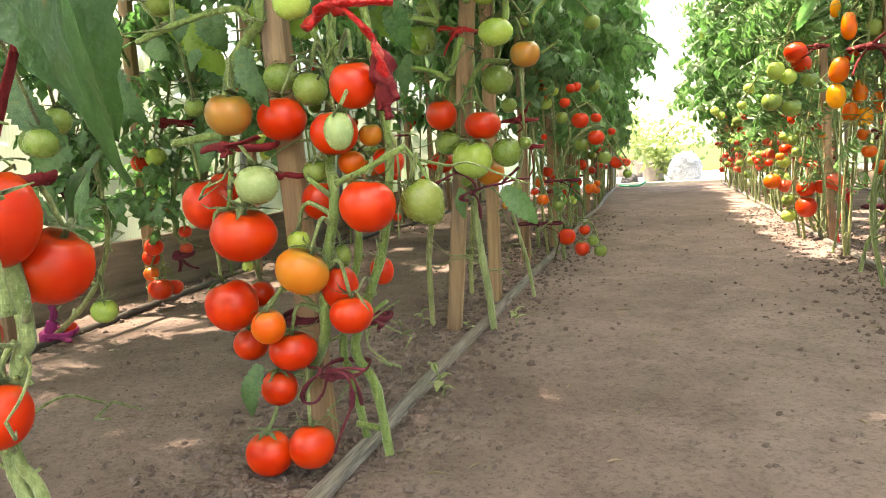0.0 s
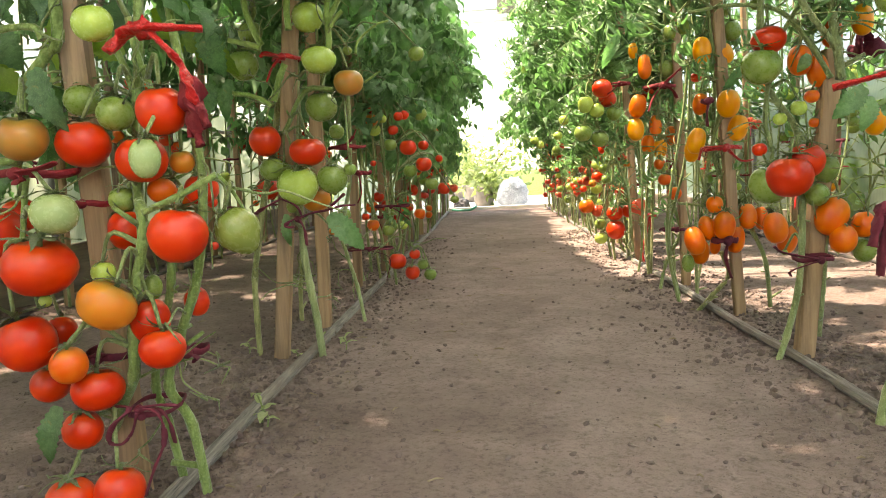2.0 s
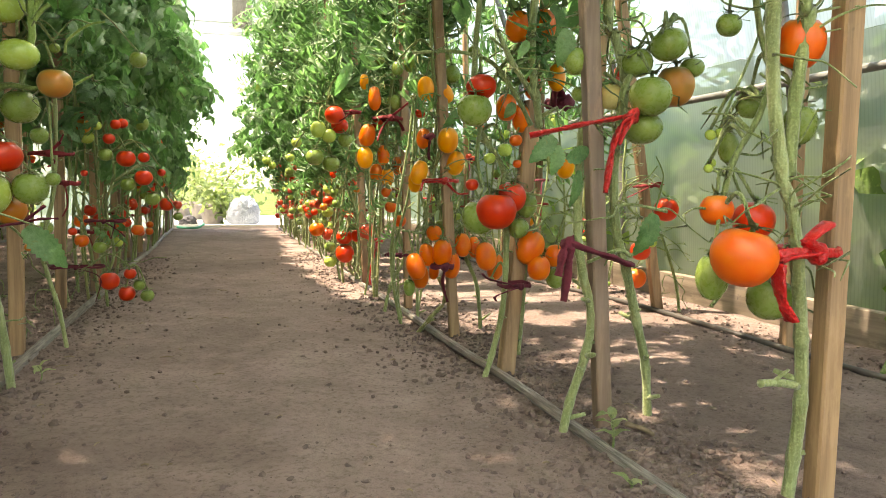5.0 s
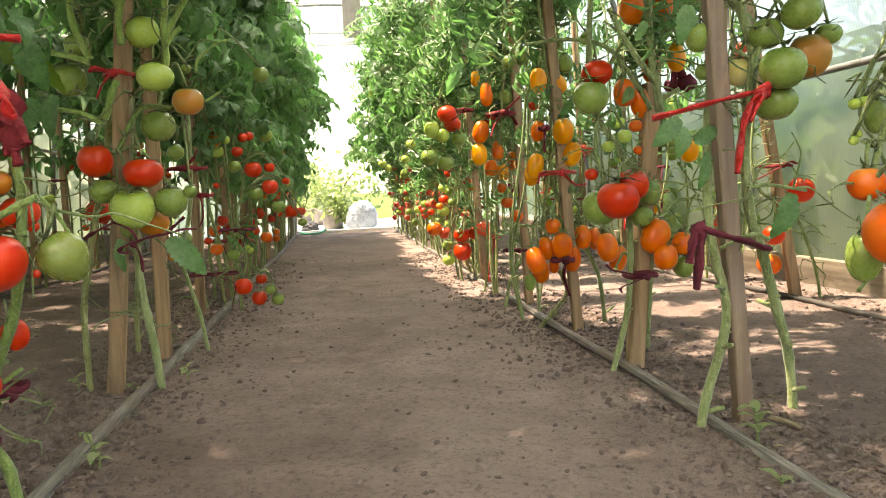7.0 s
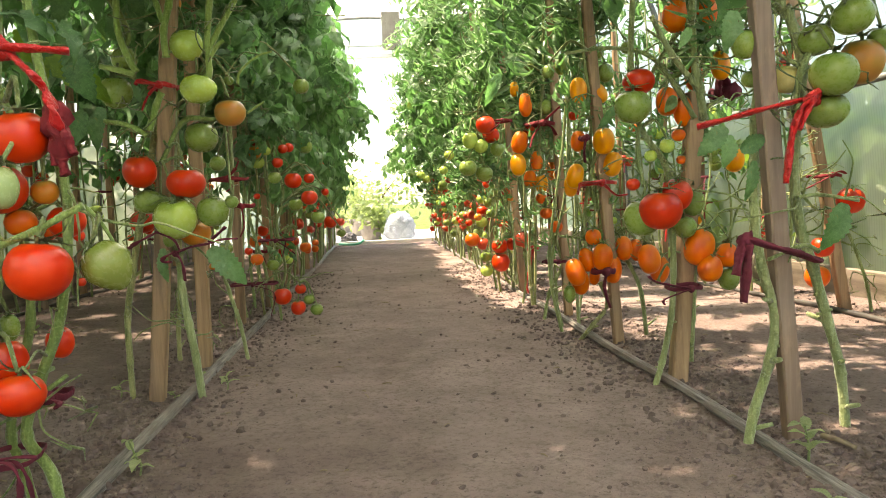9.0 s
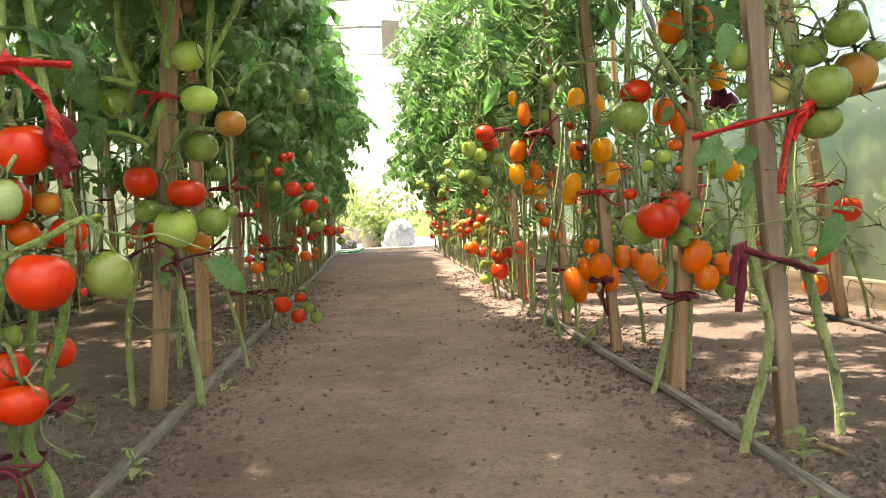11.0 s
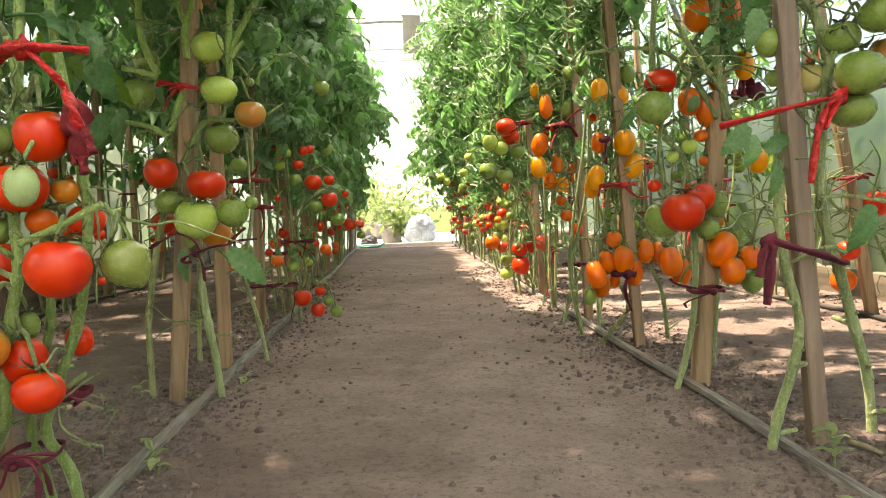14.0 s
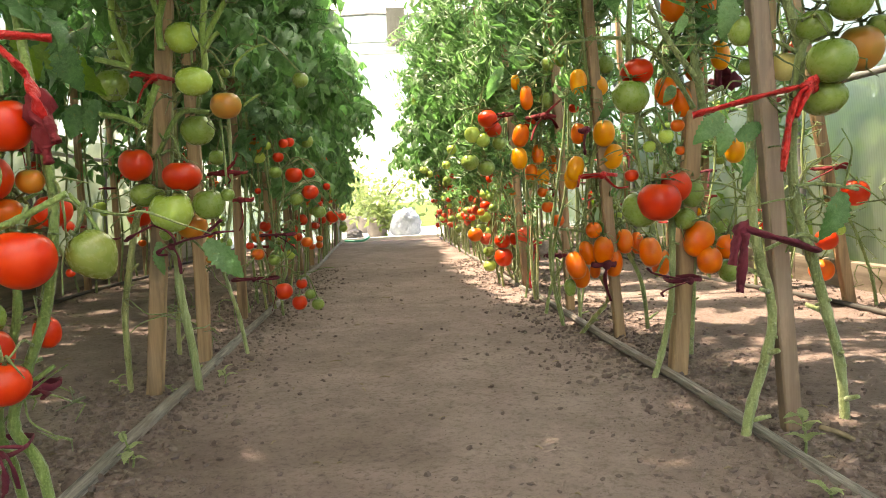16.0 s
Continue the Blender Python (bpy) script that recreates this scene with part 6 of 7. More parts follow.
fourth_right.fruit("p", "Y", 0.392, 1.95, 0.507, 0.052, 0.074)
fourth_right.fruit("p", "O", 0.458, 1.97, 0.517, 0.043, 0.070)
fourth_right.fruit("p", "O", 0.436, 1.98, 0.459, 0.041, 0.063)
fourth_right.fruit("p", "Y", 0.471, 1.97, 0.444, 0.044, 0.063)
fourth_right.fruit("p", "O", 0.514, 2, 0.484, 0.041, 0.064)
fourth_right.fruit("p", "O", 0.424, 1.95, 0.7, 0.044, 0.080)
fourth_right.fruit("p", "Y", 0.395, 1.98, 0.756, 0.029, 0.051)
fourth_right.fruit("p", "G", 0.494, 1.97, 0.693, 0.047, 0.055)
fourth_right.fruit("r", "R", 0.44, 2, 0.62, 0.048, 0.056)
fourth_right.fruit("r", "A", 0.469, 1.97, 0.394, 0.039)
fourth_right.fruit("r", "A", 0.479, 1.95, 0.345, 0.041)
fourth_right.fruit("r", "A", 0.51, 1.95, 0.299, 0.046)
fourth_right.fruit("r", "G", 0.454, 2, 0.828, 0.033)
fourth_right.fruit("r", "G", 0.525, 1.98, 0.813, 0.041)
fourth_right.fruit("r", "G", 0.489, 2.01, 0.67, 0.041)
fourth_right.fruit("r", "G", 0.374, 1.98, 0.486, 0.022)
fourth_right.foliage(0.62, 0.95, 24, 0.22, behind=True)
fourth_right.foliage(0.92, 1.75, 60, 0.26, -0.5)
fourth_right.shoots(0.3, 0.9, 42)
fourth_right.thicket(6, 12, 0.0, 0.05, 0.35)
stake(0.527, 2.594, (0.425, 2.594, 1.7), 0.027, STAKE_TAN, 0.0)
tie((0.468, 1.95, 0.636), 0.05, 0.04, CLOTH_CRIMSON, [[(0.438, 1.906, 0.597), (0.424, 1.906, 0.558)], [(0.495, 1.906, 0.622), (0.512, 1.906, 0.594)], [(0.515, 1.906, 0.675), (0.525, 1.906, 0.683)]], 0.018, "crimson cloth strip tied round stem and stake", 0, (0, -1), 29)
tie((0.51, 1.96, 0.184), 0.04, 0.03, CLOTH_MAROON, [[(0.464, 1.926, 0.191), (0.454, 1.926, 0.184)]], 0.014, "", 0, (0, -1), 30)
tie((0.538, 2, 0.404), 0.04, 0.03, CLOTH_CRIMSON, [[(0.51, 1.966, 0.395), (0.5, 1.966, 0.377)]], 0.014, "crimson cloth strip tied round stem and stake", 0, (0, -1), 31)

fifth_right = Plant(0.49, 2.5, "tomato plant with green and pinkish red tomatoes and curled leaves", "curl", 11)
fifth_right.stem([(0.508, 2.818, 0), (0.471, 2.5, 0.129), (0.462, 2.5, 0.29), (0.411, 2.5, 0.451), (0.348, 2.5, 0.566), (0.353, 2.5, 0.789), (0.45, 2.5, 1), (0.5, 2.5, 1.75)], 0.008, 0.006, stubs=4)
fifth_right.fruit("r", "R", 0.365, 2.43, 0.688, 0.078, 0.069)
fifth_right.fruit("r", "R", 0.392, 2.48, 0.652, 0.067)
fifth_right.fruit("r", "g", 0.303, 2.45, 0.633, 0.061, 0.065)
fifth_right.fruit("r", "g", 0.345, 2.45, 0.609, 0.059)
fifth_right.fruit("r", "G", 0.409, 2.45, 0.594, 0.060)
fifth_right.fruit("r", "G", 0.29, 2.45, 0.526, 0.069)
fifth_right.fruit("r", "G", 0.353, 2.45, 0.501, 0.069)
fifth_right.fruit("r", "g", 0.249, 2.75, 0.598, 0.045)
fifth_right.fruit("r", "g", 0.222, 2.75, 0.534, 0.039)
fifth_right.fruit("r", "g", 0.168, 3.05, 0.508, 0.037)
fifth_right.fruit("r", "g", 0.142, 3.05, 0.53, 0.038)
fifth_right.fruit("r", "G", 0.387, 2.55, 0.343, 0.037)
fifth_right.fruit("r", "R", 0.453, 2.55, 0.427, 0.037)
fifth_right.fruit("r", "B", 0.471, 2.55, 0.399, 0.028)
fifth_right.fruit("r", "R", 0.439, 2.65, 0.131, 0.080, 0.080)
fifth_right.fruit("r", "R", 0.437, 2.65, 0.201, 0.071, 0.062)
fifth_right.fruit("r", "M", 0.523, 2.6, 0.225, 0.074, 0.076)
fifth_right.fruit("r", "R", 0.493, 2.65, 0.207, 0.062)
fifth_right.fruit("r", "A", 0.346, 2.85, 0.223, 0.069)
fifth_right.fruit("r", "M", 0.394, 2.85, 0.202, 0.059)
fifth_right.fruit("r", "g", 0.392, 2.75, 0.089, 0.055)
fifth_right.fruit("r", "G", 0.39, 2.75, 0.151, 0.050)
fifth_right.fruit("r", "R", 0.347, 2.95, 0.296, 0.032)
fifth_right.fruit("r", "B", 0.39, 2.95, 0.32, 0.037)
tie((0.425, 2.45, 0.703), 0.05, 0.04, CLOTH_CRIMSON, [[(0.401, 2.406, 0.677), (0.378, 2.406, 0.663)]], 0.014, "crimson cloth strip tied round stem and stake", 0, (0, -1), 32)
tie((0.56, 2.6, 0.188), 0.03, 0.03, CLOTH_RED, [[(0.545, 2.566, 0.12), (0.528, 2.566, 0.05), (0.533, 2.566, 0.003)], [(0.564, 2.566, 0.166), (0.569, 2.566, 0.119)]], 0.022, "bright red cloth strip hanging from the stem", 0, (0, -1), 33)
fifth_right.big_leaf((0.406, 2.3, 0.863), (0.344, 2.3, 0.745), 0.054, 10, 0)
fifth_right.foliage(0.60, 0.95, 24, 0.22, behind=True)
fifth_right.foliage(0.86, 1.8, 70, 0.26, -0.6)
fifth_right.shoots(0.1, 0.9, 40)
fifth_right.thicket(7, 14, 0.0, 0.05, 0.45)

# ---- rows along the side walls ----

wall_right_a = Plant(1.41, 1.7, "thin tomato plant with small red fruit by the wall", "curl", 12)
wall_right_a.stem([(1.415, 1.671, 0), (1.412, 1.69, 0.075), (1.376, 1.69, 0.187), (1.328, 1.69, 0.278), (1.222, 1.69, 0.348), (1.195, 1.69, 0.455), (1.204, 1.69, 0.599), (1.2, 1.7, 0.9), (1.25, 1.7, 1.5)], 0.008, 0.005)
wall_right_a.fruit("r", "R", 1.347, 1.67, 0.345, 0.080, 0.080)
wall_right_a.fruit("r", "R", 1.254, 1.67, 0.209, 0.069, 0.062)
wall_right_a.fruit("r", "g", 1.305, 1.69, 0.235, 0.044)
wall_right_a.fruit("r", "A", 1.263, 1.71, 0.114, 0.078, 0.070)
wall_right_a.fruit("r", "G", 1.15, 1.69, 0.101, 0.018)
wall_right_a.fruit("r", "g", 1.056, 1.69, 0.248, 0.021)
stake(1.354, 1.691, (1.12, 1.691, 1.3), 0.032, STAKE_TAN, 0.0)
tie((1.277, 1.69, 0.422), 0.05, 0.04, CLOTH_CRIMSON, [[(1.212, 1.646, 0.394), (1.188, 1.646, 0.384)], [(1.298, 1.646, 0.433), (1.319, 1.646, 0.425)]], 0.014, "crimson cloth strip tied round the stake", 0, (0, -1), 34)
wall_right_a.foliage(0.9, 1.5, 8, 0.24)
wall_right_a.shoots(0.1, 0.9, 40)

wall_right_b = Plant(1.34, 1.08, "tomato plant with green fruit by the wall", "curl", 13)
wall_right_b.stem([(1.093, 1.08, 0.121), (1.135, 1.08, 0.169), (1.174, 1.08, 0.252), (1.18, 1.08, 0.36), (1.141, 1.08, 0.453), (1.102, 1.08, 0.557), (1.25, 1.1, 0.9), (1.3, 1.1, 1.5)], 0.007, 0.005)
stake(1.35, 1.1, (1.33, 1.08, 1.5), 0.032, STAKE_TAN, 0.0)
wall_right_b.foliage(0.95, 1.5, 6, 0.24)

wall_left_a = Plant(-1.66, 1.5, "tomato plant with small red fruit by the wooden wall board", "broad", 14)
wall_left_a.stem([(-1.536, 1.45, 0.026), (-1.546, 1.45, 0.104), (-1.55, 1.45, 0.208), (-1.545, 1.45, 0.36), (-1.508, 1.45, 0.508), (-1.462, 1.45, 0.652), (-1.464, 1.45, 0.796), (-1.55, 1.5, 1.1), (-1.6, 1.5, 1.6)], 0.007, 0.006)
wall_left_a.stem([(-1.49, 1.45, 0.21), (-1.483, 1.45, 0.344), (-1.425, 1.45, 0.506), (-1.384, 1.45, 0.647), (-1.4, 1.45, 0.791), (-1.6, 1.5, 1.2), (-1.6, 1.5, 1.7)], 0.011, 0.01)
wall_left_a.fruit("r", "R", -1.55, 1.42, 0.182, 0.057)
wall_left_a.fruit("r", "R", -1.578, 1.44, 0.148, 0.055)
wall_left_a.fruit("r", "A", -1.568, 1.42, 0.101, 0.048)
wall_left_a.fruit("r", "R", -1.525, 1.4, 0.058, 0.071, 0.064)
wall_left_a.fruit("r", "R", -1.507, 1.44, 0.057, 0.051)
wall_left_a.fruit("r", "g", -1.512, 1.42, 0.446, 0.065)
wall_left_a.fruit("r", "R", -1.567, 1.42, 0.431, 0.055)
wall_left_a.fruit("r", "g", -1.543, 1.44, 0.331, 0.044)
wall_left_a.fruit("r", "B", -1.502, 1.42, 0.29, 0.040)
wall_left_a.fruit("r", "G", -1.562, 1.42, 0.312, 0.040)
wall_left_a.fruit("r", "R", -1.436, 1.42, 0.225, 0.040)
wall_left_a.fruit("r", "G", -1.364, 1.42, 0.578, 0.054)
wall_left_a.fruit("r", "M", -1.438, 1.42, 0.175, 0.040)
tie((-1.434, 1.42, 0.539), 0.06, 0.05, CLOTH_CRIMSON, [[(-1.36, 1.366, 0.529), (-1.334, 1.366, 0.52)], [(-1.434, 1.366, 0.526), (-1.47, 1.366, 0.533)]], 0.022, "crimson cloth strip tied round stems and stake", 0, (0, -1), 35)
tie((-1.45, 1.42, 0.158), 0.03, 0.03, CLOTH_MAROON, [[(-1.41, 1.386, 0.129), (-1.383, 1.386, 0.121)], [(-1.438, 1.386, 0.138), (-1.444, 1.386, 0.113)]], 0.022, "", 0, (0, -1), 36)
stake(-1.62, 1.5, (-1.62, 1.5, 1.6), 0.034, STAKE_TAN, 0.0)
wall_left_a.stem([(-1.62, 1.5, .7), (-1.6, 1.25, 1.1), (-1.6, 1.2, 1.9)])
wall_left_a.foliage(0.34, 0.75, 30, 0.18)
wall_left_a.foliage(0.72, 1.05, 20, 0.24)
wall_left_a.foliage(1.0, 1.8, 24, 0.30)
wall_left_a.canopy(1.2, 1.95, 60, 0.33, ((-1.6, -1.2, 1.2), (-1.6, -1.25, 1.6)))
wall_left_a.shoots(0.1, 0.9, 40)

wall_left_b = Plant(-1.6, 1, "tomato plant by the wall with one low green tomato", "broad", 15)
wall_left_b.stem([(-1.603, 1, 0.007), (-1.456, 1, 0.079), (-1.378, 1, 0.175), (-1.347, 1, 0.282), (-1.361, 1, 0.415), (-1.351, 1, 0.544), (-1.5, 1, 0.9), (-1.55, 1, 1.6)], 0.01, 0.008, OLD_STEM)
wall_left_b.fruit("r", "g", -1.365, 0.98, 0.083, 0.062, 0.056)
wall_left_b.fruit("r", "R", -1.516, 1.03, 0.03, 0.034)
wall_left_b.fruit("r", "G", -1.404, 0.88, 0.48, 0.074)
wall_left_b.fruit("r", "G", -1.384, 0.93, 0.525, 0.070)
tie((-1.523, 1, 0.023), 0.04, 0.04, CLOTH_PURPLE, [[(-1.491, 0.956, 0.075), (-1.495, 0.956, 0.102)], [(-1.516, 0.956, 0.02), (-1.525, 0.956, 0.013)], [(-1.466, 0.956, 0.02), (-1.451, 0.956, 0.014)]], 0.028, "faded purple cloth strip tied low round the stem", 0, (0, -1), 37)
tie((-1.439, 1, 0.379), 0.03, 0.03, CLOTH_MAROON, [[(-1.409, 0.966, 0.314), (-1.424, 0.966, 0.262)]], 0.025, "", 0, (0, -1), 38)
stake(-1.63, 0.95, (-1.63, 0.95, 1.6), 0.034, STAKE_TAN, 0.0)
wall_left_b.stem([(-1.6, 1.0, .7), (-1.6, .75, 1.1), (-1.6, .7, 1.9)])
wall_left_b.foliage(0.32, 0.75, 32, 0.19)
wall_left_b.foliage(0.70, 1.05, 20, 0.24)
wall_left_b.foliage(1.0, 1.8, 24, 0.30)
wall_left_b.canopy(1.2, 1.95, 60, 0.33, ((-1.6, -1.2, .6), (-1.6, -1.25, 1.0)))
wall_left_b.shoots(0.1, 0.9, 40)


# ---- outside the doorway and round the greenhouse ----
def lumpy(name, r, squash, mat, label, category, at, seed, amp=0.25, freq=2.2, creases=0.0):
    """A soft sack: a rounded body with folds, sitting flat."""
    bm = bmesh.new()
    bmesh.ops.create_icosphere(bm, subdivisions=4, radius=1.0)
    for v in bm.verts:
        p = v.co.copy()
        d = 1 + amp * noise.noise(p * freq + Vector((seed, 0, 0))) + creases * abs(noise.noise(p * 6.0 + Vector((0, seed, 0))))
        q = Vector((p.x * r * d, p.y * r * 0.8 * d, p.z * r * squash * d))
        q.z = max(q.z + r * squash * 0.72, 0.0)
        v.co = q
    ob = part(name, bm, mat, None)
    ob.matrix_basis = pose(*at)
    return tagged(ob, label, category)


lumpy("plastic_sack", 0.165, 1.08, BAG, "full white translucent plastic sack on the paving", "sack", (0.17, 7.75, -0.004), 3.0, 0.16, 2.0, 0.22)
lumpy("black_bag", 0.085, 0.8, BLACK_BAG, "small crumpled dark plastic bag on the paving", "bag", (-0.38, 7.62, -0.004), 5.0, 0.3, 3.0, 0.2)
tagged(tube("garden_hose", [(-0.47, 7.24, 0.015), (-0.40, 7.16, 0.012), (-0.28, 7.14, 0.014), (-0.22, 7.21, 0.045), (-0.26, 7.40, 0.01), (-0.5, 7.9, 0.01)], 0.012, 0.012, GREEN_HOSE, n=40), "green garden hose curled over the threshold", "garden hose")


def leaf_cloud(spots, n, size, seed, squeeze=1.0, fine=2):
    """Many separate folded leaves round the given centres (x, y, z, radius)."""
    rng = random.Random(seed)
    verts, faces = [], []
    for _ in range(n):
        x, y, z, r = rng.choice(spots)
        d = Vector((rng.gauss(0, 1), rng.gauss(0, 1), rng.gauss(0, 1))).normalized() * r * rng.uniform(0.45, 1.08)
        m = Matrix.Translation((x + d.x, y + d.y, z + d.z * squeeze)) @ Euler((rng.uniform(0, 6.3), rng.uniform(-0.4, 1.1), rng.uniform(0, 6.3))).to_matrix().to_4x4()
        s = size * rng.uniform(0.6, 1.4)
        leaflet(verts, faces, m, s, s * 0.5, rng.uniform(0.2, 1.0), 0.25, 0.05, rng, fine)
    return verts, faces


def potted_plant(x, y, h, seed):
    th = new("potted_plant")
    th.location = (x, y, -0.005)
    prof = [(0.10, 0.0), (0.13, 0.20), (0.145, 0.205), (0.145, 0.23), (0.125, 0.23), (0.11, 0.10)]
    verts, faces = [], []
    for r, z in prof:
        verts += [(r * math.cos(2 * math.pi * k / 16), r * math.sin(2 * math.pi * k / 16), z) for k in range(16)]
    for i in range(len(prof) - 1):
        for k in range(16):
            a, b = i * 16 + k, i * 16 + (k + 1) % 16
            faces.append((a, b, b + 16, a + 16))
    faces += [tuple(reversed(range(16))), tuple(range(80, 96))]
    shared("pot", mesh_of("pot", verts, faces, POT), th)
    rng = random.Random(seed)
    for k in range(4):
        tube("stem", [(0, 0, 0.1), (rng.uniform(-0.05, 0.05), rng.uniform(-0.05, 0.05), h * 0.5), (rng.uniform(-0.15, 0.15), rng.uniform(-0.12, 0.12), h)], 0.007, 0.003, STEM, th, 5)
    v, f = leaf_cloud([(rng.uniform(-0.12, 0.12), rng.uniform(-0.1, 0.1), h * (0.4 + 0.6 * k / 5), 0.15) for k in range(6)], 240, 0.09, seed)
    shared("leaves", mesh_of("leaves", v, f, LEAF_OUT), th)
    return tagged(th, "bushy potted plant standing on the sunlit paving", "potted plant", "potted plants")


for i, (x, y, h) in enumerate(((-0.14, 7.95, 0.42), (-0.55, 10.1, 0.75), (-0.30, 9.6, 0.6), (-1.0, 10.3, 0.8))):
    potted_plant(x, y, h, 40 + i)


def shrub(x, y, h, w, seed, n=900, size=0.10, mat=LEAF_OUT):
    """A garden shrub: several limbs and a ragged crown of separate leaves."""
    th = new("shrub")
    th.location = (x, y, -0.06)
    rng = random.Random(seed)
    spots = []
    for k in range(6):
        a = rng.uniform(0, 6.28)
        tip = (w * 0.35 * math.cos(a), w * 0.35 * math.sin(a), h * rng.uniform(0.55, 0.85))
        tube("limb", [(0, 0, 0), (tip[0] * 0.3, tip[1] * 0.3, tip[2] * 0.5), tip], 0.03, 0.008, BARK, th, 6)
        spots.append((*tip, w * rng.uniform(0.2, 0.34)))
    for k in range(7):
        spots.append((rng.uniform(-w, w) * 0.4, rng.uniform(-w, w) * 0.4, rng.uniform(0.15, 0.6) * h, w * 0.3))
    v, f = leaf_cloud(spots, n, size, seed)
    shared("crown", mesh_of("crown", v, f, mat), th)
    return tagged(th, "leafy green garden shrub outside the greenhouse", "shrub", "garden shrubs")


def tree(x, y, h, w, seed, n=1200, size=0.24):
    th = new("tree")
    th.location = (x, y, -0.06)
    rng = random.Random(seed)
    tube("trunk", [(0, 0, 0), (0.05, 0.03, h * 0.35), (-0.04, 0.05, h * 0.75)], 0.16, 0.06, BARK, th, 9, knobs=0.06)
    spots = []
    for k in range(9):
        a = k * 2.4 + rng.uniform(-0.3, 0.3)
        z = h * rng.uniform(0.3, 0.7)
        tip = (w * 0.45 * math.cos(a), w * 0.45 * math.sin(a), z + h * rng.uniform(0.1, 0.25))
        tube("limb", [(0, 0, z), (tip[0] * 0.5, tip[1] * 0.5, z + h * 0.06), tip], 0.06, 0.015, BARK, th, 6)
        spots += [(*tip, w * 0.24), (tip[0] * 0.6, tip[1] * 0.6, tip[2] + 0.1 * h, w * 0.2)]
    v, f = leaf_cloud(spots, n, size, seed, 0.8, 2 if n < 1500 else 1)
    shared("crown", mesh_of("crown", v, f, LEAF_OUT), th)
    return tagged(th, "tree with a ragged green crown, beyond the greenhouse or added unseen for shade", "tree", "garden trees")


for i, (x, y, h, w) in enumerate(((-1.9, 11.6, 1.2, 1.5), (-0.2, 12.6, 1.15, 1.7), (2.0, 11.6, 1.3, 1.5))):
    shrub(x, y, h, w, 60 + i, 800, 0.11)
for i in range(7):
    shrub(2.20 + 0.15 * (i % 2), -1.0 + i * 1.0, 0.78 + 0.16 * (i % 3), 1.15, 80 + i, 760, 0.18, LEAF_HEDGE)
for i in range(8):
    shrub(-3.0 - 0.4 * (i % 2), 0.2 + i * 1.1, 1.25 + 0.2 * (i % 3), 1.5, 100 + i, 330, 0.20, LEAF_HEDGE)
for i, (x, y, h) in enumerate(((-6.5, 17, 5.5), (7.5, 17, 5.0), (10, 12, 5), (13, 6, 5.5), (-11, 8, 5.5))):
    tree(x, y, h, 3.6, 120 + i)
# Unseen row of trees added beside the west wall to shade the left ground.
for i in range(5):
    tree(-4.6 - 0.3 * (i % 2), -1.4 + i * 2.3, 6.8 + 0.3 * math.sin(i * 2.0), 3.2, 140 + i, 2300, 0.36)


# ---- the rest of the rows, farther off ----
def row_plant(x, y, top, n, kind, lean, seed, low, label, fruit="RRGGgA", count=8):
    """A grown plant with two stems, leaves from low up to top, and fruit below the leaves."""
    rng = random.Random(seed)
    p = Plant(x, y, label, kind, seed)
    if -1.0 < x < 0.0 and y > 2.0:
        p.reach = 0.31 + 0.06 * max(0.0, y - 4.5)
    for s in (-1, 1):
        dx = s * rng.uniform(0.02, 0.06)
        p.stem([(x + dx, y + rng.uniform(-0.05, 0.05), -0.01), (x + dx * 1.6, y + rng.uniform(-0.05, 0.05), 0.3), (x + dx + lean * 0.04, y, 0.8), (x + dx + lean * 0.12, y, top)], 0.009, 0.005, stubs=3)
    reach = rng.uniform(0.10, 0.42) if kind == "curl" else rng.uniform(0.25, 0.5)
    for d, zz in ((1, 0.9), (-0.6, 0.8)):
        p.stem([(x, y, zz), (x + d * lean * reach * 0.5, y + rng.uniform(-0.15, 0.15), zz + 0.25), (x + d * lean * reach, y + rng.uniform(-0.2, 0.2), top - rng.uniform(0.0, 0.45) - (0.25 if kind == "broad" else 0.0))], 0.005, 0.003, stubs=1)
    p.foliage(low, top, n, 0.25 if kind == "broad" else 0.26, lean, kind=kind + "_far" if y > 3.2 else None)
    for _ in range(count // 3):
        fx, fy, fz = x + lean * rng.uniform(0.0, 0.12) + rng.uniform(-0.05, 0.05), y + rng.uniform(-0.12, 0.12), rng.uniform(0.16, low + 0.25)
        c = rng.choice("GgGgM" if fz > 0.46 else "RMMgG") if kind == "curl" else rng.choice(fruit)
        for _ in range(3):
            p.fruit("s" if y > 3.6 else "r", c if rng.random() < 0.7 else rng.choice(fruit), fx + rng.uniform(-0.04, 0.04), fy + rng.uniform(-0.05, 0.05), fz + rng.uniform(-0.05, 0.05), rng.uniform(0.042, 0.062))
    if kind == "curl":
        p.thicket(5 if x < 1.0 else 1, 9 if x < 1.0 else 2, lean)
        p.shoots(0.12, 0.8, 45 if y < 5.2 else 20)
    sx = x + rng.uniform(-0.04, 0.04)
    stake(sx, y + 0.05, (sx + rng.uniform(-0.05, 0.05), y + 0.05, rng.uniform(1.5, 1.75)), 0.029, rng.choice((STAKE_TAN, STAKE_TAN, STAKE_GREY)), rng.uniform(-0.3, 0.3))
    for z in (rng.uniform(0.2, 0.35), rng.uniform(0.45, 0.7)):
        if rng.random() < 0.8:
            k = Vector((sx - 0.02, y, z))
            tie(k, 0.045, 0.05, rng.choice((CLOTH_RED, CLOTH_CRIMSON, CLOTH_MAROON)), [[k + Vector((lean * 0.03, -0.055, -0.02)), k + Vector((lean * 0.05, -0.06, -0.07))]], 0.014, "red cloth strip tied round stem and stake", seed=seed)
    return p


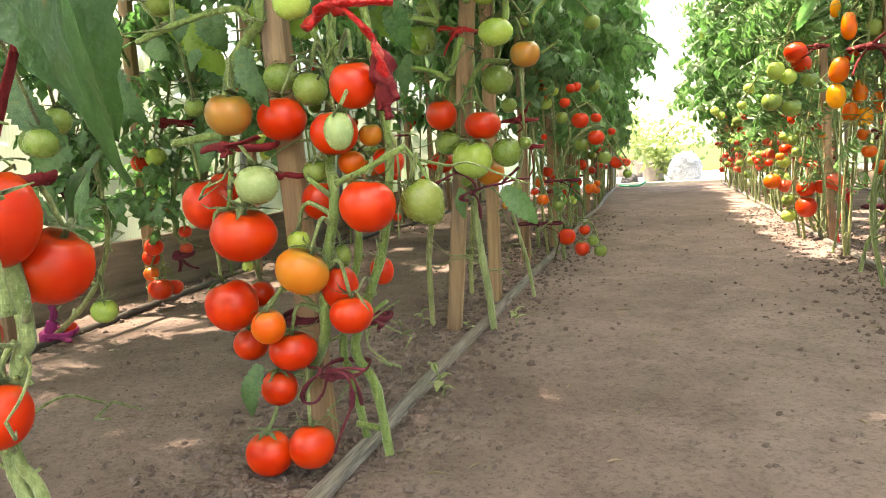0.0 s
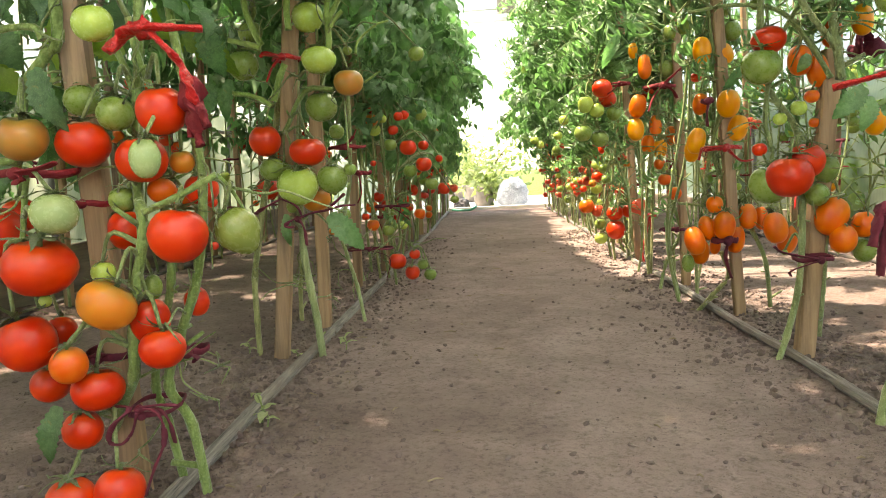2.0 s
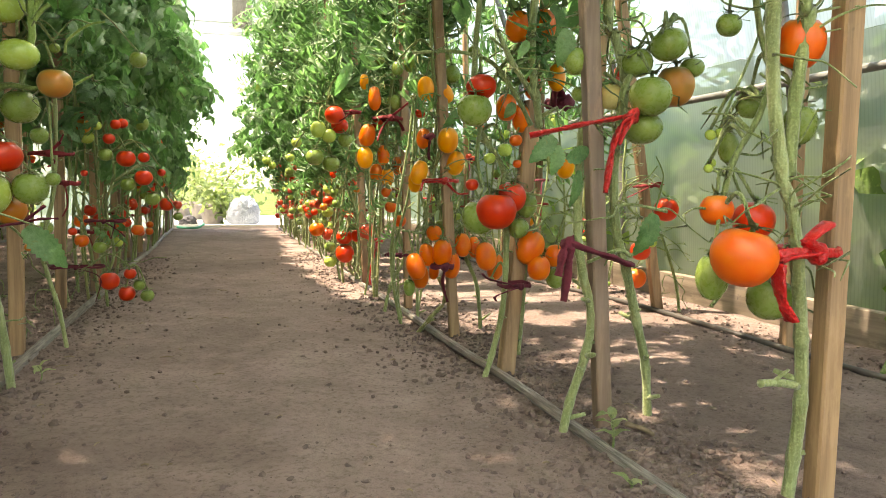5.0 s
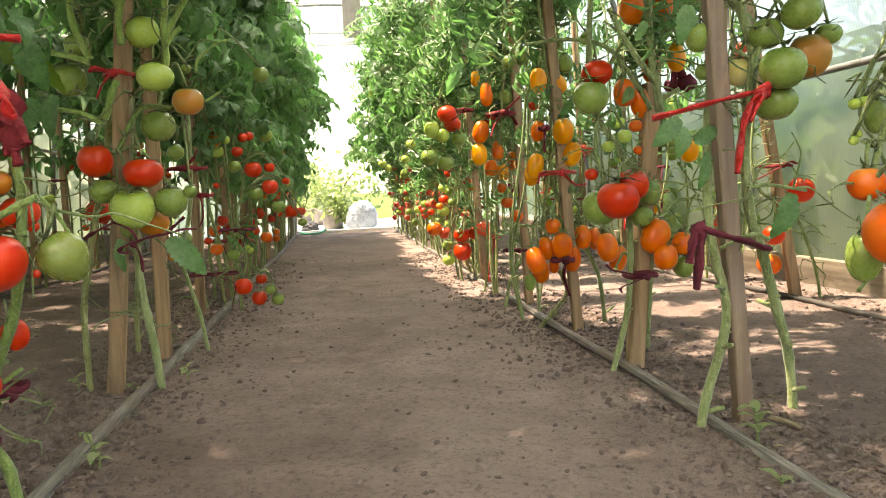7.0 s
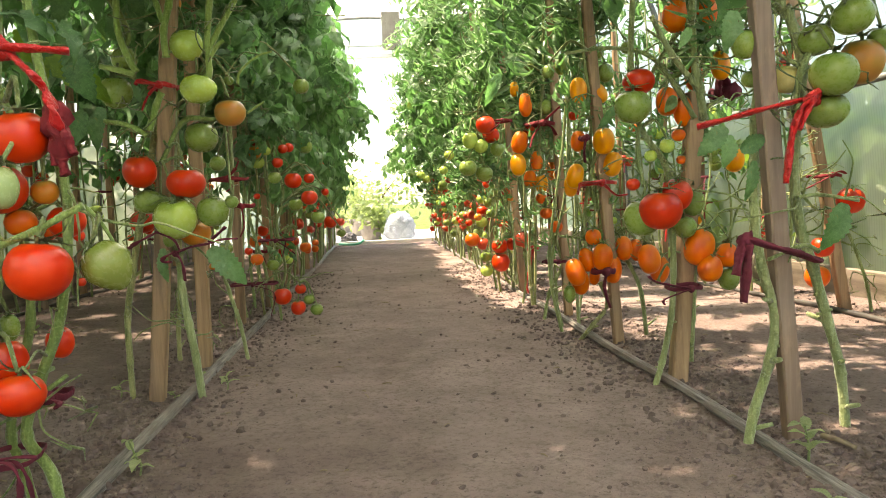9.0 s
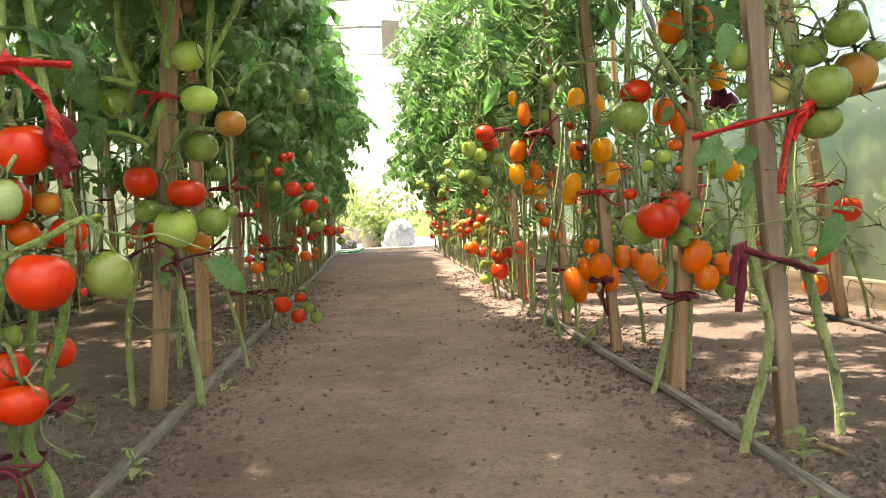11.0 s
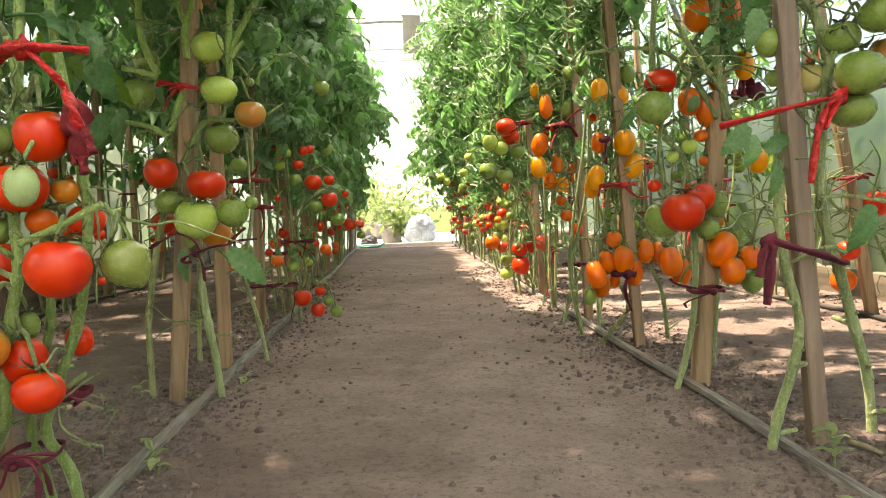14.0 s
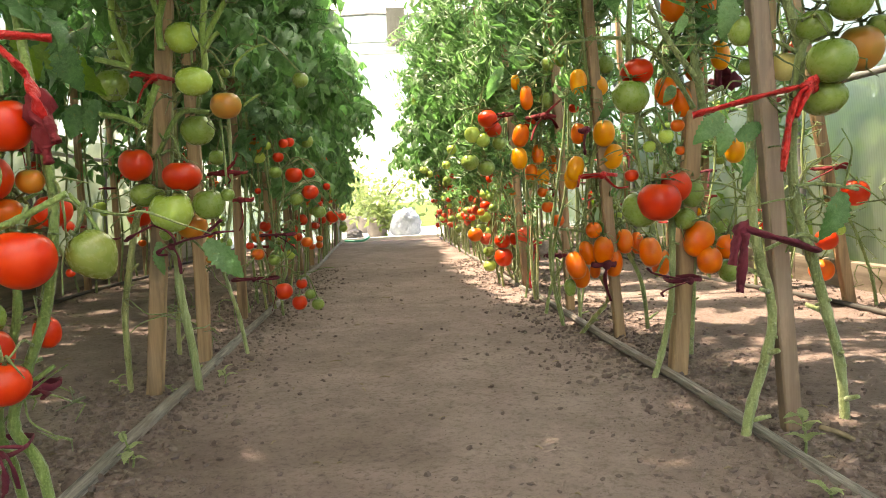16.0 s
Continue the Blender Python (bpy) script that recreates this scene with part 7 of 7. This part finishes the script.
for i in range(13):
    row_plant(-0.56, 2.62 + i * 0.36, 1.58 + 0.06 * math.sin(i * 2.1), 76, "broad", 0.9, 100 + i, 0.52, "leafy staked tomato plant with dense dark green leaves", count=9).canopy(0.80, 1.62, 290, 0.28, ((-0.78, -0.52, 2.62 + i * 0.36), (-0.66, -1.05, 2.62 + i * 0.36), (-0.62, -0.46, 2.62 + i * 0.36)))
for i in range(12):
    far = row_plant(0.56, 2.95 + i * 0.37, 1.86 + 0.06 * math.sin(i * 1.7), 84, "curl", -0.9, 200 + i, 0.50, "staked tomato plant with dense curled pale green leaves", "RRMGGgg", 21)
    # Hidden leaves added behind the row to shade the ground past it.
    if i < 8:
        far.canopy(0.95, 1.65, 30, 0.30, ((0.62, 0.78, 2.95 + i * 0.37),))
    if i > 3:
        far.canopy(0.72, 1.70, 26 if i < 8 else 55, 0.24, ((0.46, 0.36, 2.95 + i * 0.37), (0.40 - 0.022 * i, 0.44, 2.95 + i * 0.37)))
for i in range(11):
    row_plant(-1.60, 2.0 + i * 0.47, 1.85, 20, "broad", 0.4, 300 + i, 0.64, "leafy staked tomato plant in the row by the wall", count=6).canopy(1.0, 1.85, 40, 0.28, ((-1.65, -1.25, 2.0 + i * 0.47),))
row_plant(-1.60, 0.50, 1.6, 34, "broad", 0.4, 330, 0.40, "leafy staked tomato plant in the row by the wall", count=3)
for i in range(10):
    row_plant(1.37, 2.15 + i * 0.50, 1.45, 20, "curl", -0.3, 400 + i, 0.60, "staked tomato plant in the row by the wall", count=6)

# ---- loose soil, pebbles and bits ----
def scatter(name, n, mat, label, pick, size, flat, seed, category):
    """Angular crumbs: squashed twelve-cornered lumps with broken faces."""
    rng = random.Random(seed)
    g = (1 + 5 ** 0.5) / 2
    shape = np.array([(-1, g, 0), (1, g, 0), (-1, -g, 0), (1, -g, 0), (0, -1, g), (0, 1, g), (0, -1, -g), (0, 1, -g), (g, 0, -1), (g, 0, 1), (-g, 0, -1), (-g, 0, 1)]) / 1.9
    tri = np.array([(0, 11, 5), (0, 5, 1), (0, 1, 7), (0, 7, 10), (0, 10, 11), (1, 5, 9), (5, 11, 4), (11, 10, 2), (10, 7, 6), (7, 1, 8), (3, 9, 4), (3, 4, 2), (3, 2, 6), (3, 6, 8), (3, 8, 9), (4, 9, 5), (2, 4, 11), (6, 2, 10), (8, 6, 7), (9, 8, 1)])
    octa = np.array([(1, 0, 0), (0, 1, 0), (-1, 0, 0), (0, -1, 0), (0, 0, 1), (0, 0, -1)])
    otri = np.array([(0, 1, 4), (1, 2, 4), (2, 3, 4), (3, 0, 4), (1, 0, 5), (2, 1, 5), (3, 2, 5), (0, 3, 5)])
    kind = np.random.default_rng(seed)
    verts, faces, k = [], [], 0
    for _ in range(n):
        x, y = pick(rng)
        s = size(rng)
        base, tris = (shape, tri) if s > 0.0042 else (octa, otri)
        q = np.array(Euler((rng.uniform(0, 6), rng.uniform(0, 6), rng.uniform(0, 6))).to_matrix())
        w = (base * kind.uniform(0.55, 1.35, (len(base), 1)) * (s * kind.uniform(0.6, 1.3, 3))) @ q.T
        w[:, 2] *= flat
        verts.append(w + np.array((x, y, soil_height(x, y) + s * flat * 0.34)))
        faces.append(tris + k)
        k += len(base)
    faces = [tuple(f) for block in faces for f in block.tolist()]
    return tagged(shared(name, mesh_of(name, np.concatenate(verts).tolist(), faces, mat, False)), label, category, kind="stuff")


def by_rows(rng):
    row = rng.choice((-0.56, -0.56, -0.56, 0.53, 0.53, 0.53, -1.62, 1.38))
    return row + rng.gauss(0, 0.12), -0.30 + 4.5 * rng.random() ** 1.8


def anywhere(rng):
    return rng.uniform(-1.4, 1.2), -0.2 + 4.5 * rng.random() ** 2.0


scatter("soil_clods", 42000, CLOD, "small dark clods of loose dry soil along the rows", by_rows, lambda r: 0.0015 + 0.0072 * r.random() ** 5.6, 0.8, 11, "soil clods")
scatter("soil_crumbs", 8000, CLOD, "fine crumbs of soil on the trodden path", anywhere, lambda r: 0.0013 + 0.0055 * r.random() ** 6, 0.7, 12, "soil crumbs")
scatter("pebbles", 260, STONE, "small pale pebbles and lumps on the soil", anywhere, lambda r: 0.002 + 0.005 * r.random() ** 3, 0.7, 13, "pebbles")


def dry_bits():
    rng = random.Random(14)
    verts, faces = [], []
    for _ in range(260):
        x, y = anywhere(rng)
        a, ln = rng.uniform(0, 6.28), rng.uniform(0.006, 0.03)
        z = soil_height(x, y) + 0.002
        d = Vector((math.cos(a), math.sin(a), 0)) * ln
        p = Vector((x, y, z))
        tube_data([p, p + d * 0.5 + Vector((0, 0, 0.002)), p + d], [0.0012, 0.0015, 0.0008], 4, verts=verts, faces=faces)
    return tagged(shared("dry_stalk_bits", mesh_of("dry_stalk_bits", verts, faces, STRAW)), "dry straw-coloured stalk bits scattered on the soil", "plant litter", kind="stuff")


dry_bits()


# ---- small things on the ground ----
def seedling(x, y, h, n, seed):
    """A little weed: a thin stalk with a few rounded leaves."""
    th = new("seedling")
    th.location = (x, y, soil_height(x, y))
    rng = random.Random(seed)
    tube("stalk", [(0, 0, -0.01), (0.004, 0.002, h * 0.5), (-0.003, 0.0, h)], 0.0022, 0.0014, STEM, th, 6)
    for k in range(n):
        f = 0.45 + 0.55 * k / max(1, n - 1)
        m = Matrix.Translation((0, 0, h * f)) @ Matrix.Rotation(k * 2.3 + rng.uniform(-0.3, 0.3), 4, "Z") @ Matrix.Rotation(-0.5 + rng.uniform(-0.3, 0.5), 4, "Y")
        ln = rng.uniform(0.022, 0.034)
        shared("leaf", BIG_LEAVES[k % 3], th, m @ Matrix.Diagonal((ln, ln * 1.05, ln, 1)), LEAF_OUT)
    return tagged(th, "small bright green weed seedling in the soil", "seedling", "weed seedlings")


for i, (x, y, h, n) in enumerate(((0.506, 0.521, 0.062, 8), (0.46, 0.39, 0.012, 3), (-0.46, 0.70, 0.03, 4), (-0.475, 0.72, 0.05, 3), (-0.43, 1.22, 0.03, 4), (-0.60, 1.30, 0.035, 5), (-0.66, 1.22, 0.03, 4), (-0.53, 1.16, 0.02, 3))):
    seedling(x, y, h, n, 700 + i)
tagged(tube("dry_stick", [(0.591, 0.621, 0.009), (0.599, 0.593, 0.011), (0.607, 0.564, 0.008)], 0.0045, 0.0035, STRAW, n=9, knobs=0.15), "short dry pale stalk lying on the soil", "stick")


def soil_lump(x, y, r, seed):
    bm = bmesh.new()
    bmesh.ops.create_icosphere(bm, subdivisions=2, radius=r)
    for v in bm.verts:
        v.co = v.co * (1 + 0.45 * noise.noise(v.co * 70 + Vector((seed, 0, 0))))
        v.co.z = max(v.co.z * 0.85 + r * 0.5, -0.004)
    ob = part("soil_clod", bm, CLOD, smooth=False)
    ob.matrix_basis = pose(x, y, soil_height(x, y))
    return tagged(ob, "hard brown clod of dry soil beside the pipe", "soil clod", "large soil clods")


for i, (x, y, r) in enumerate(((-0.523, 0.648, 0.013), (-0.491, 0.650, 0.008), (-0.52, 0.62, 0.010), (-0.46, 0.95, 0.008), (0.43, 0.62, 0.008), (-0.60, 0.86, 0.009), (0.55, 1.1, 0.009), (-0.66, 1.5, 0.011))):
    soil_lump(x, y, r, 3.0 + i * 2.7)
